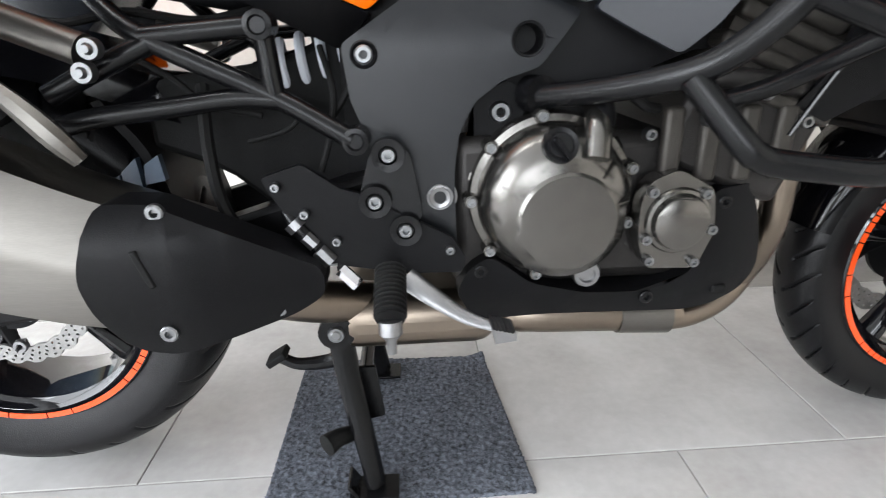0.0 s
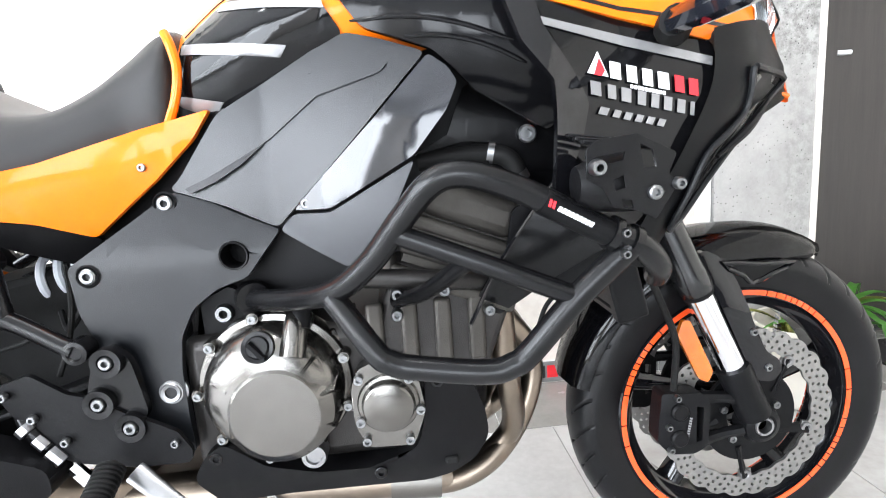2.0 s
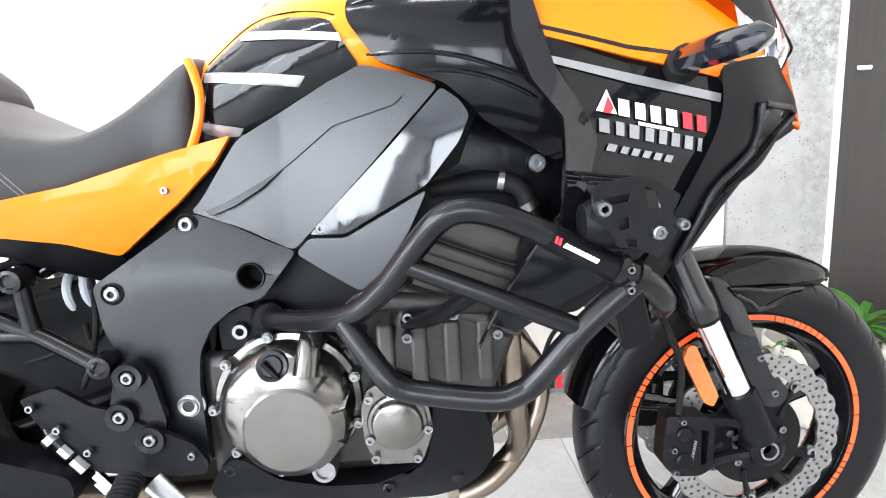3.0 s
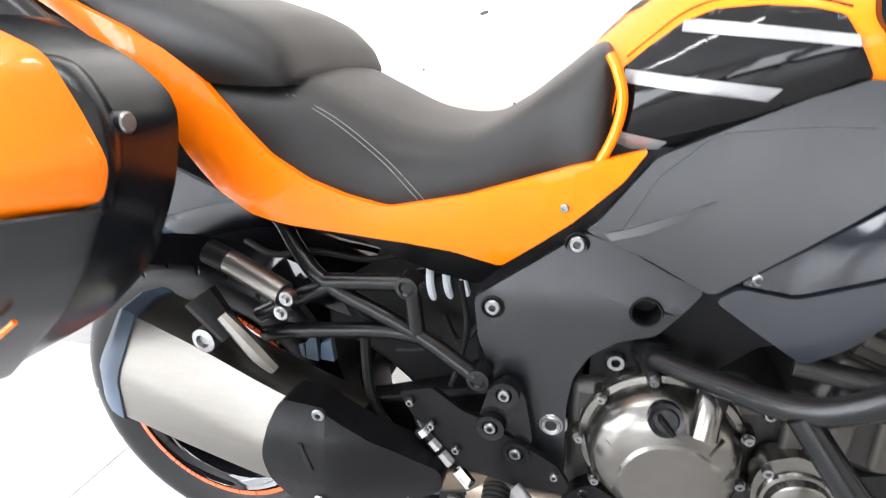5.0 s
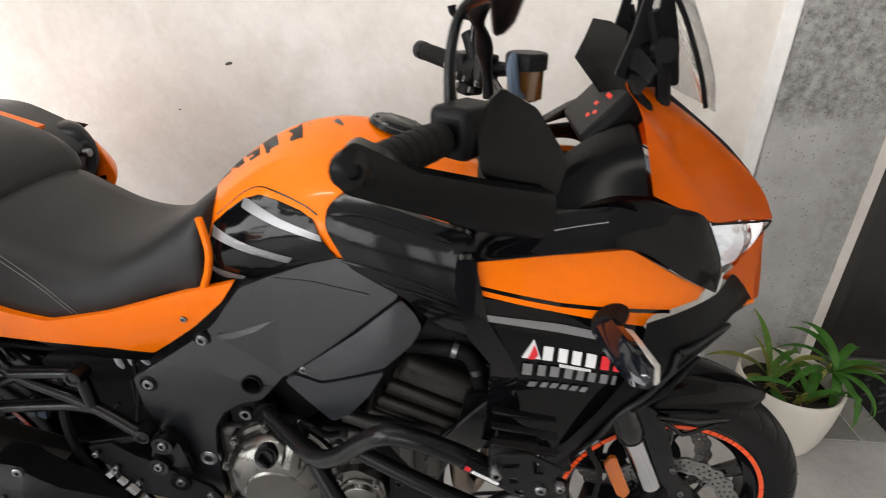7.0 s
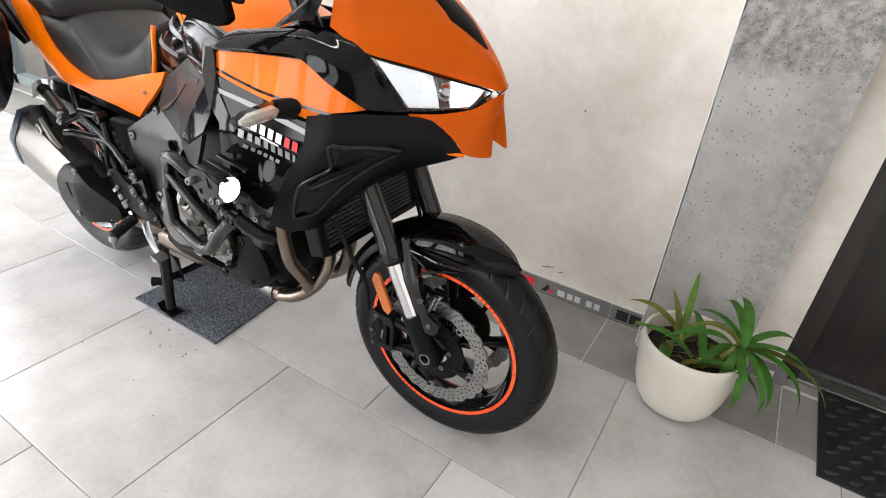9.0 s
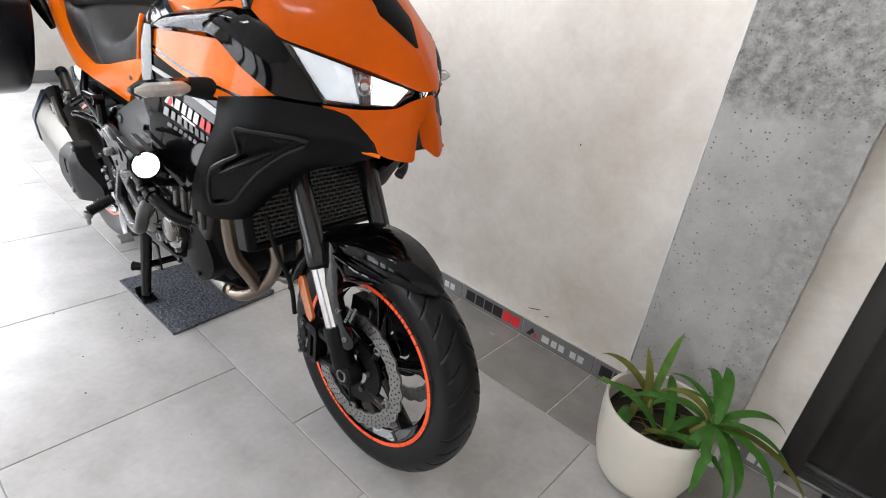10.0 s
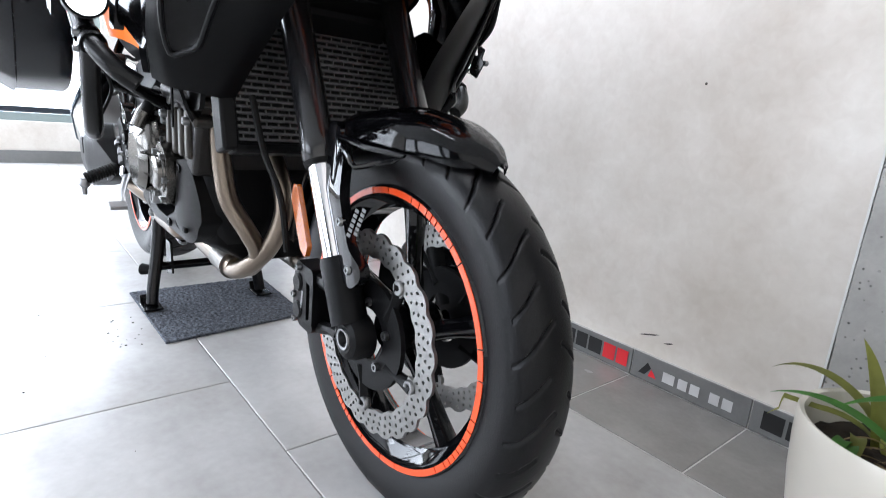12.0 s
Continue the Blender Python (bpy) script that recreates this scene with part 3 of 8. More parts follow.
# ---- things standing round the motorcycle ----
# carpet offcut under the centre stand
bm = bmesh.new()
N = 120
grid = [[None] * (N + 1) for _ in range(N + 1)]
corners = [Vector((-0.416, -0.183)), Vector((0.006, -0.176)), Vector((-0.027, 0.211)), Vector((-0.413, 0.224))]
for i in range(N + 1):
    for j in range(N + 1):
        u, v = i / N, j / N
        p = (corners[0] * (1 - u) + corners[1] * u) * (1 - v) + (corners[3] * (1 - u) + corners[2] * u) * v
        rim = min(u, v, 1 - u, 1 - v)
        wob = 0.003 * noise.noise(Vector((i * 0.7, j * 0.7, 0))) if rim < 0.001 else 0
        lift = 0.006 + 0.0034 * noise.noise(Vector((p.x * 150, p.y * 150, 3))) + (0.012 * max(0, u - 0.9) / 0.1 * max(0, v - 0.93) / 0.07)
        grid[i][j] = bm.verts.new((p.x + wob, p.y + wob, lift))
low = {}
for i in range(N):
    for j in range(N):
        bm.faces.new((grid[i][j], grid[i + 1][j], grid[i + 1][j + 1], grid[i][j + 1]))
for e in [e for e in bm.edges if e.is_boundary]:
    for v in e.verts:
        low.setdefault(v, bm.verts.new((v.co.x, v.co.y, 0.0)))
    bm.faces.new((e.verts[0], e.verts[1], low[e.verts[1]], low[e.verts[0]]))
tagged(part("carpet_mat", bm, CARPET, smooth=180), "square charcoal loop-pile carpet mat under the centre stand", "mat")

# rubber door mat with raised studs
mat = thing("door_mat", "black rubber door mat with raised oval studs", "mat")
part("base", box_bm(2.095, 0.633, 0.004, 0.77, 0.40, 0.008), RUBMAT, mat)
bm = bmesh.new()
for i in range(13):
    for j in range(9):
        x, y = 1.745 + 0.058 * i + (0.029 if j % 2 else 0), 0.462 + 0.042 * j
        vs = bmesh.ops.create_icosphere(bm, subdivisions=2, radius=1.0)["verts"]
        bmesh.ops.transform(bm, matrix=Matrix.Translation((x, y, 0.008)) @ Matrix.Rotation(0.5, 4, "Z") @ Matrix.Diagonal((0.020, 0.010, 0.008, 1)), verts=vs)
tagged(part("studs", bm, RUBMAT, mat), kind="stuff")

# flower pot and plant
px, py = 1.312, 0.487
pot = thing("flower_pot", "cream ceramic flower pot with a rounded taper", "flower pot", (px, py, 0))
prof = [(0, 0.004), (0.080, 0.0), (0.098, 0.008), (0.116, 0.035), (0.129, 0.080), (0.138, 0.140), (0.143, 0.200), (0.144, 0.238), (0.142, 0.242), (0.135, 0.239), (0.128, 0.19), (0.126, 0.185)]
part("body", lathe_bm(prof, None, 64), POT, pot)
bm = lathe_bm([(0.127, 0.190), (0.09, 0.196), (0.05, 0.192), (0, 0.197)], None, 40)
for v in bm.verts:
    v.co.z += 0.006 * noise.noise(v.co * 60)
part("soil", bm, SOIL, pot)

plant = thing("potted_plant", "green strap-leaved plant with drooping leaves in the cream pot", "plant", (px, py, 0))


def strap_leaf(base, yaw, length, rise, droop, width, mat, curl=0.0):
    """One long folded leaf: rises from its base, arches over and tapers to a tip."""
    bm = bmesh.new()
    n, rows = 16, []
    d = Vector((math.cos(yaw), math.sin(yaw), 0))
    s = Vector((-math.sin(yaw), math.cos(yaw), 0))
    p, ang = Vector(base), rise
    for i in range(n + 1):
        t = i / n
        w = width * min(1.0, 0.45 + 2.2 * t) * (1 - (max(0, t - 0.5) / 0.5) ** 1.8 * 0.98)
        c = p + s * (curl * t * t)
        r = math.hypot(c.x, c.y)
        if length < 0.15:
            if r > 0.112:
                c = Vector((c.x * 0.112 / r, c.y * 0.112 / r, c.z))
        elif c.z < 0.252 and 0.118 < r < 0.166:
            # over the rim: hang outside the pot, or lie on its edge
            if ang < 0:
                c = Vector((c.x * 0.166 / r, c.y * 0.166 / r, c.z))
            else:
                c = Vector((c.x, c.y, 0.256))
        up = d * -math.sin(ang) + Vector((0, 0, math.cos(ang)))
        rows.append([bm.verts.new(c - s * w + up * w * 0.35), bm.verts.new(c), bm.verts.new(c + s * w + up * w * 0.35)])
        p = p + (d * math.cos(ang) + Vector((0, 0, math.sin(ang)))) * (length / n)
        ang -= droop / n
    for a, b in zip(rows, rows[1:]):
        for k in (0, 1):
            bm.faces.new((a[k], a[k + 1], b[k + 1], b[k]))
    bmesh.ops.solidify(bm, geom=bm.faces[:], thickness=0.0008)
    return part("leaf", bm, mat, plant, smooth=60)


rng = random.Random(5)
# three shoots: place, then yaw, length, rise and droop of each leaf
SHOOTS = [((-0.040, 0.030, 0.19), [(2.9, 0.20, 1.10, 1.9), (1.7, 0.22, 1.45, 1.4), (3.6, 0.17, 0.8, 1.6), (0.6, 0.20, 1.25, 2.3), (2.2, 0.15, 1.45, 0.8), (0.1, 0.19, 1.35, 2.6)]),
          ((0.112, 0.010, 0.262), [(0.25, 0.20, 0.75, 1.5), (0.75, 0.19, 0.95, 2.0), (-0.35, 0.25, 0.55, 2.1), (2.6, 0.20, 1.05, 1.8), (-1.45, 0.20, 0.35, 2.4), (1.6, 0.19, 1.25, 1.8), (-0.05, 0.27, 0.45, 1.7), (-0.85, 0.24, 0.45, 2.6), (3.5, 0.22, 0.75, 1.4), (-0.6, 0.20, 0.15, 1.9), (2.1, 0.20, 1.25, 2.2), (2.95, 0.17, 1.1, 2.2), (-1.9, 0.14, 0.2, 2.4)]),
          ((0.030, -0.05, 0.19), [(3.0, 0.20, 1.0, 1.6), (-0.2, 0.20, 1.0, 2.4), (0.8, 0.16, 1.3, 2.2), (2.2, 0.19, 1.25, 1.8)])]
for base, leaves in SHOOTS:
    for yaw, ln, rise, droop in leaves:
        strap_leaf(Vector(base) + Vector((rng.uniform(-.012, .012), rng.uniform(-.012, .012), 0)), yaw + rng.uniform(-.15, .15), ln * rng.uniform(0.95, 1.15), rise, droop, rng.uniform(0.010, 0.0155), (LEAF if base[0] > 0 else LEAFLIGHT) if rng.random() < 0.9 else LEAFPALE, rng.uniform(-.03, .03))
for k in range(9):
    a = rng.uniform(0, 6.28)
    strap_leaf((0.07 * math.cos(a), 0.07 * math.sin(a), 0.19), a + rng.uniform(1.2, 2.2), rng.uniform(0.08, 0.13), 0.9, 1.8, 0.010, LEAFPALE if k % 3 else LEAF)
for k in range(14):
    a = rng.uniform(0, 6.28)
    r = rng.uniform(0.02, 0.09)
    strap_leaf((r * math.cos(a), r * math.sin(a), 0.193), rng.uniform(0, 6.28), rng.uniform(0.06, 0.12), rng.uniform(0.2, 0.9), rng.uniform(0.6, 2.0), 0.0025, LEAFDRY)
for base, leaves in SHOOTS:
    b = Vector(base)
    root = Vector((b.x * 0.6, b.y * 0.6, 0.185))
    part("stem", tube_bm([root, root.lerp(b, 0.6) + Vector((0, 0, 0.012)), b + Vector((0, 0.004, 0.03))], [0.009, 0.008, 0.004], seg=8, smooth=3), LEAFPALE, plant)

# crumbs of dirt swept off the mat and a flake by the pot
CRUMB = material("dirt_crumb", (0.05, 0.042, 0.035), 0.95, var=0.4, scale=300)
bm = bmesh.new()
for k in range(26):
    x, y = ((rng.uniform(-0.24, 0.0), rng.uniform(-0.285, -0.20)) if k < 18 else (rng.uniform(-0.6, 0.9), rng.uniform(-0.6, -0.22)))
    if k == 0:
        x, y = -0.326, -0.414
    if k == 1:
        x, y = 1.333, 0.336
    q = rng.uniform(0.001, 0.0028)
    vs = bmesh.ops.create_icosphere(bm, subdivisions=1, radius=q)["verts"]
    for v in vs:
        v.co = Vector((v.co.x * rng.uniform(0.7, 1.5) + x, v.co.y * rng.uniform(0.7, 1.5) + y, v.co.z * 0.6 + q * 0.5))
tagged(part("crumbs", bm, CRUMB), "dark crumbs of dirt scattered beside the mat", "dirt", "", "stuff")


# ---- motorcycle: x forward, -y the side towards the camera, axles at FX and RX ----
FX, FZ, RX, RZ = 0.760, 0.296, -0.765, 0.337
bike = thing("motorcycle", "orange and black touring motorcycle with panniers, on its centre stand", "motorcycle")


def group(name, parent, label="", loc=(0, 0, 0), rot=(0, 0, 0)):
    ob = new(name)
    ob.parent, ob.location, ob.rotation_euler = parent, loc, rot
    if label:
        ob["label"] = label
    return ob


def strokes(name, parent, m, mats, widths, h, gap=0.12, slant=0.15, t=0.0008):
    """A row of plain upright blocks, one for each letter of a printed mark, in its colours."""
    x = 0.0
    for mat, w in zip(mats, widths):
        bm = bmesh.new()
        g = gap * w
        for z in (0.0, t):
            bm.faces.new([bm.verts.new(m @ Vector(p)) for p in ((x, 0, z), (x + w - g, 0, z), (x + w - g + slant * h, h, z), (x + slant * h, h, z))])
        part(name, bm, mat, parent)
        x += w


def surf(grid, n=4, thick=0.004, mirror=False, bm=None):
    """A smooth moulded skin through a grid of control points, with thickness."""
    bm = bm or bmesh.new()
    s = -1 if mirror else 1
    rows = [spline(r, n) for r in grid]
    cols = [spline([r[k] for r in rows], n) for k in range(len(rows[0]))]
    V = [[bm.verts.new((c[j][0], s * c[j][1], c[j][2])) for j in range(len(c))] for c in cols]
    fs = []
    for A, B in zip(V, V[1:]):
        for j in range(len(A) - 1):
            fs.append(bm.faces.new((A[j], A[j + 1], B[j + 1], B[j])))
    bmesh.ops.solidify(bm, geom=fs, thickness=thick)
    return bm


# ---------- wheels ----------
def tyre_bm(R, bead, half, grooves, seed):
    bm = bmesh.new()
    SEG, prof = 900, []
    for k in range(81):
        a = -1 + 2 * k / 80
        s = abs(a)
        if s < 0.76:
            u = s / 0.76
            prof.append((R - (R - bead) * 0.47 * u ** 2.1, math.copysign(half * math.sin(u * math.pi / 2 * 0.98), a)))
        else:
            u = (s - 0.76) / 0.24
            prof.append((R - (R - bead) * (0.47 + 0.53 * u), math.copysign(half * (1.0 - 0.16 * u ** 1.6), a)))
    rings = []
    for i in range(SEG):
        th = 2 * math.pi * i / SEG
        ring = []
        for r, h in prof:
            q, d = abs(h) / half, 0.0
            side = 0.5 if h > 0 else 0.0
            u = th / (2 * math.pi) * grooves + side + 0.95 * q ** 1.5
            f = (u % 1.0)
            f = min(f, 1 - f) * 2 * math.pi * R / grooves
            long = int(math.floor(u + 0.5)) % 2 == 0
            if r > R - (R - bead) * 0.52 and ((long and 0.06 < q < 0.985) or (not long and 0.30 < q < 0.95)):
                d = 0.0050 * max(0.0, 1 - (f / 0.0036) ** 2)
            ring.append(bm.verts.new(((r - d) * math.cos(th), h, (r - d) * math.sin(th))))
        rings.append(ring)
    for i in range(SEG):
        A, B = rings[i], rings[(i + 1) % SEG]
        for k in range(len(A) - 1):
            bm.faces.new((A[k], A[k + 1], B[k + 1], B[k]))
    return bm


Y_AXIS = Matrix.Rotation(radians(-90), 4, "X")  # local z of a lathe becomes +y


def arc_plate(bm, r0, r1, a0, a1, y0, y1, n=10):
    """A piece of a flat ring about the y axis."""
    rows = []
    for i in range(n + 1):
        a = a0 + (a1 - a0) * i / n
        c, s = math.cos(a), math.sin(a)
        rows.append([bm.verts.new((r * c, y, r * s)) for r, y in ((r0, y0), (r1, y0), (r1, y1), (r0, y1))])
    for A, B in zip(rows, rows[1:]):
        for k in range(4):
            bm.faces.new((A[k], A[(k + 1) % 4], B[(k + 1) % 4], B[k]))
    bm.faces.new(rows[0])
    bm.faces.new(rows[-1])


def disc_bm(r_in, r_out, petals, y, thick=0.005, depth=0.006):
    """Petal brake disc with drilled holes, about the y axis."""
    NA, NR = 168, 7
    bm = bmesh.new()

    def at(i, j):
        a = 2 * math.pi * i / NA
        w = (1 + math.cos(petals * a)) / 2
        ro, ri = r_out - depth * w ** 2, r_in - 0.003 * w
        r = ri + (ro - ri) * j / NR
        return r * math.cos(a), r * math.sin(a)

    for sgn in (-1, 1):
        V = [[bm.verts.new((at(i, j)[0], y + sgn * thick / 2, at(i, j)[1])) for j in range(NR + 1)] for i in range(NA)]
        for i in range(NA):
            for j in range(NR):
                c = [V[i][j], V[(i + 1) % NA][j], V[(i + 1) % NA][j + 1], V[i][j + 1]]
                if j in (1, 3, 5) and (i + j // 2) % 3 == 0:
                    m = sum((v.co for v in c), Vector()) / 4
                    o = []
                    for k in range(4):
                        p, q = c[k].co, c[(k + 1) % 4].co
                        o += [bm.verts.new(m + 1.0 * (p * (1 - t) + q * t - m) * 0.97) for t in (0.29, 0.71)]
                    for k in range(4):
                        bm.faces.new((c[k], c[(k + 1) % 4], o[2 * k + 1], o[2 * k]))
                        bm.faces.new((c[k], o[2 * k], o[2 * k - 1]))
                else:
                    bm.faces.new(c)
    bm.verts.ensure_lookup_table()
    half = len(bm.verts) // 2
    for e in [e for e in bm.edges if e.is_boundary and e.verts[0].index < half]:
        pass
    bm.verts.index_update()
    for e in [e for e in bm.edges if e.is_boundary]:
        a, b = e.verts
        if a.index < half and b.index < half:
            bm.faces.new((a, b, bm.verts[b.index + half], bm.verts[a.index + half]))
    return bm


def wheel(name, parent, x, z, R, half, tape_r, turn, discs, label, spokes=5, grooves=34, y0=0.0, disc_y=0.064):
    w = group(name, parent, label, (x, y0, z), (0, 0, radians(turn)))
    part("tyre", tyre_bm(R, 0.216, half, grooves, 1), TYRE, w, "black rubber tyre with curved sipes", smooth=50)
    hw = half * 0.86
    prof = [(0.219, -hw), (0.2165, -hw - 0.003), (0.206, -hw - 0.002), (0.202, -hw + 0.008), (0.190, -hw + 0.016), (0.184, -0.02), (0.184, 0.02),
            (0.190, hw - 0.016), (0.202, hw - 0.008), (0.206, hw + 0.002), (0.2165, hw + 0.003), (0.219, hw), (0.200, hw * 0.6), (0.196, 0), (0.200, -hw * 0.6)]
    part("rim", lathe_bm(prof, Y_AXIS, 128, True), GLOSS, w)
    part("hub", lathe_bm([(0, -0.045), (0.030, -0.045), (0.036, -0.03), (0.040, 0), (0.036, 0.03), (0.030, 0.045), (0, 0.045)], Y_AXIS, 32), GLOSS, w)
    for k in range(spokes):
        a = 2 * math.pi * k / spokes + 0.35
        bm = bmesh.new()
        tube(bm, [(0.030 * math.cos(a - 0.3), 0, 0.030 * math.sin(a - 0.3)), (0.10 * math.cos(a - 0.06), 0, 0.10 * math.sin(a - 0.06)), (0.190 * math.cos(a), 0, 0.190 * math.sin(a))], [0.020, 0.013, 0.018], seg=10, smooth=4, flat=1.3)
        part("spoke", bm, GLOSS, w)
    # rim tape: long strips broken by groups of short blocks
    for s in (-1, 1):
        a = 0.25
        for q in range(4):
            for span in (0.50, 0.11, 0.055, 0.055, 0.05, 0.045, 0.045, 0.075, 0.075, 0.26, 0.18):
                bm = bmesh.new()
                y = s * (hw + 0.0035)
                arc_plate(bm, tape_r - 0.0045, tape_r + 0.0045, a, a + span, y - 0.0007, y + 0.0007, max(2, int(span / 0.05)))
                part("rim_tape", bm, RIMTAPE, w)
                a += span + 0.011
    for s, r_in, r_out in discs:
        y = s * disc_y
        part("brake_disc", disc_bm(r_in, r_out, 24, y, depth=0.0055), DISC, w, "drilled petal brake disc")
        bm = lathe_bm([(0.040, y - 0.004), (r_in - 0.034, y - 0.004), (r_in - 0.034, y + 0.004), (0.040, y + 0.004)], Y_AXIS, 48, True)
        part("disc_carrier", bm, BLACK, w)
        for k in range(5):
            a = 2 * math.pi * k / 5 + 0.93
            bm = tube_bm([(0.058 * math.cos(a - 0.25), y, 0.058 * math.sin(a - 0.25)), (0.085 * math.cos(a - 0.1), y, 0.085 * math.sin(a - 0.1)), ((r_in - 0.001) * math.cos(a), y, (r_in - 0.001) * math.sin(a))], [0.011, 0.008, 0.011], seg=8, smooth=3, flat=0.5)
            part("carrier_arm", bm, BLACK, w)
        for k in range(5):
            a = 2 * math.pi * k / 5 + 0.3
            c = Vector((0.050 * math.cos(a), y + s * 0.004, 0.050 * math.sin(a)))
            cap_screw(w, c, c + Vector((0, s, 0)), 0.0065, 0.006)
            a += 0.63
            c = Vector(((r_in - 0.004) * math.cos(a), y + s * 0.003, (r_in - 0.004) * math.sin(a)))
            m = Matrix.Translation(c) @ Matrix.Rotation(radians(-90 * s), 4, "X")
            part("disc_button", lathe_bm([(0.0035, 0.002), (0.005, 0.004), (0.0092, 0.004), (0.0105, 0.002), (0.0105, -0.004)], m, 18), ALLOY, w)
            bm = bmesh.new()
            arc_plate(bm, r_in - 0.014, r_in + 0.001, a - 0.10, a + 0.10, y - 0.0022, y + 0.0022, 6)
            part("disc_tab", bm, DISC, w)
    return w


STEER = 0.5
BAR_TURN = 3.0
front = group("front_end", bike, "", (FX, 0, 0), (0, 0, radians(STEER)))
wheel("front_wheel", bike, FX, FZ, 0.295, 0.050, 0.2105, STEER, ((-1, 0.118, 0.155), (1, 0.118, 0.155)), "black cast front wheel with orange rim tape", y0=0.009, disc_y=0.071)
wheel("rear_wheel", bike, RX, RZ, 0.315, 0.088, 0.2105, 0, ((-1, 0.095, 0.122),), "black cast rear wheel with orange rim tape", grooves=30)

# ---------- front fork (one leg a part) ----------
UP = Vector((-0.43, 0, 0.903))


def fork_at(s, y=0.0, off=0.0):
    return Vector((0, y, FZ)) + UP * s + Vector((0.903, 0, 0.43)) * off


for s in (-1, 1):
    y = s * 0.0975 + 0.0055
    leg = group("fork_leg", front)
    part("stanchion", tube_bm([fork_at(0.09, y), fork_at(0.275, y)], 0.0215, smooth=0, seg=24), CHROME, leg, "chromed inner tube")
    bm = tube_bm([fork_at(0.262, y), fork_at(0.264, y), fork_at(0.282, y), fork_at(0.300, y), fork_at(0.304, y), fork_at(0.62, y), fork_at(0.86, y)],
                 [0.0250, 0.0265, 0.0272, 0.0265, 0.0250, 0.0255, 0.0255], smooth=0, seg=28)
    part("outer_tube", bm, FORKBLACK, leg)
    part("dust_seal", tube_bm([fork_at(0.256, y), fork_at(0.264, y)], [0.024, 0.0265], smooth=0, seg=24), RUBBER, leg)
    bm = tube_bm([fork_at(0.118, y), fork_at(0.112, y), fork_at(0.06, y), fork_at(0.02, y)], [0.0265, 0.028, 0.027, 0.027], smooth=0, seg=20)
    lathe(bm, [(0.0125, 0.014), (0.021, 0.016), (0.030, 0.012), (0.034, 0.002), (0.034, -0.020), (0.012, -0.020)], Matrix.Translation((0, y, FZ)) @ Matrix.Rotation(radians(90 if s < 0 else -90), 4, "X"), 32)
    part("axle_clamp", bm, BLACK, leg)
    bm = lathe_bm([(0.011, 0.004), (0.012, 0.017), (0.0155, 0.0175), (0.017, 0.014), (0.017, 0.004)], Matrix.Translation((0, y, FZ)) @ Matrix.Rotation(radians(90 if s < 0 else -90), 4, "X"), 28)
    part("axle_end", bm, ALLOY, leg, "hollow axle end in bare metal")
    # caliper behind the leg
    cal = group("brake_caliper", front, "black radial brake caliper")
    out = [(-0.172, 0.369), (-0.108, 0.366), (-0.095, 0.350), (-0.098, 0.272), (-0.115, 0.258), (-0.160, 0.262), (-0.180, 0.285), (-0.178, 0.330)]
    slot = [(-0.118, 0.345), (-0.106, 0.343), (-0.108, 0.285), (-0.118, 0.282)]
    bm = sheet(out, lambda x, z: 0.108 - 0.25 * max(0, -x - 0.150) - 0.3 * max(0, abs(z - 0.315) - 0.035), 0.034, 0.008, 0.02, mirror=s > 0, holes=[slot])
    bevel(part("caliper_body", bm, BLACK, cal), 0.003)
    for dz in (0.338, 0.292):
        m = Matrix.Translation((-0.146, s * 0.106, dz)) @ Matrix.Rotation(radians(90 if s < 0 else -90), 4, "X")
        part("piston_housing", lathe_bm([(0, 0.006), (0.012, 0.006), (0.015, 0.003), (0.016, -0.01)], m, 20), BLACK, cal)
    bm = tube_bm([(-0.105, s * 0.090, 0.352), (-0.070, s * 0.092, 0.350), (-0.035, s * 0.095, 0.345)], [0.012, 0.010, 0.012], seg=8, smooth=3)
    tube(bm, [(-0.105, s * 0.088, 0.272), (-0.065, s * 0.090, 0.282), (-0.030, s * 0.095, 0.288)], [0.012, 0.009, 0.010], seg=8, smooth=3)
    part("caliper_bracket", bm, BLACK, cal)
    for bx, bz in ((-0.150, 0.362), (-0.164, 0.313), (-0.160, 0.272)):
        bolt(cal, bx, s * 0.104, bz, 0.0058, 0.007, s=s)
    if s < 0:
        strokes("lettering", cal, on_side(-0.132, -0.1090, 0.294, -80), [SILVER] * 8, [0.0044] * 8, 0.0045, gap=0.35)
    # mudguard stay with its screws
    STAY = [(-0.112, 0.585), (-0.096, 0.598), (-0.072, 0.585), (-0.047, 0.547), (-0.026, 0.482), (-0.002, 0.428), (0.026, 0.408), (0.030, 0.390), (0.012, 0.374), (-0.014, 0.377), (-0.040, 0.425), (-0.066, 0.483), (-0.090, 0.537)]
    bm = sheet(STAY, lambda x, z: 0.106 - 0.24 * max(0, z - 0.50) - 4.0 * (x + 0.030 + 0.45 * (z - 0.46)) ** 2, 0.016, 0.008, 0.012, mirror=s > 0)
    bevel(part("mudguard_stay", bm, GLOSS, front, "gloss black mudguard stay"), 0.004, 3)
    for bx, bz in ((-0.024, 0.462), (0.003, 0.399)):
        bolt(front, bx, s * 0.105, bz, 0.0065, 0.005, s=s)
    part("guard_winglet", tube_bm([(-0.070, s * 0.088, 0.575), (0.000, s * 0.086, 0.567), (0.066, s * 0.070, 0.562), (0.020, s * 0.082, 0.548), (-0.018, s * 0.090, 0.538), (-0.034, s * 0.092, 0.552)], 0.0042, seg=8, smooth=2, closed=True), GLOSS, front)
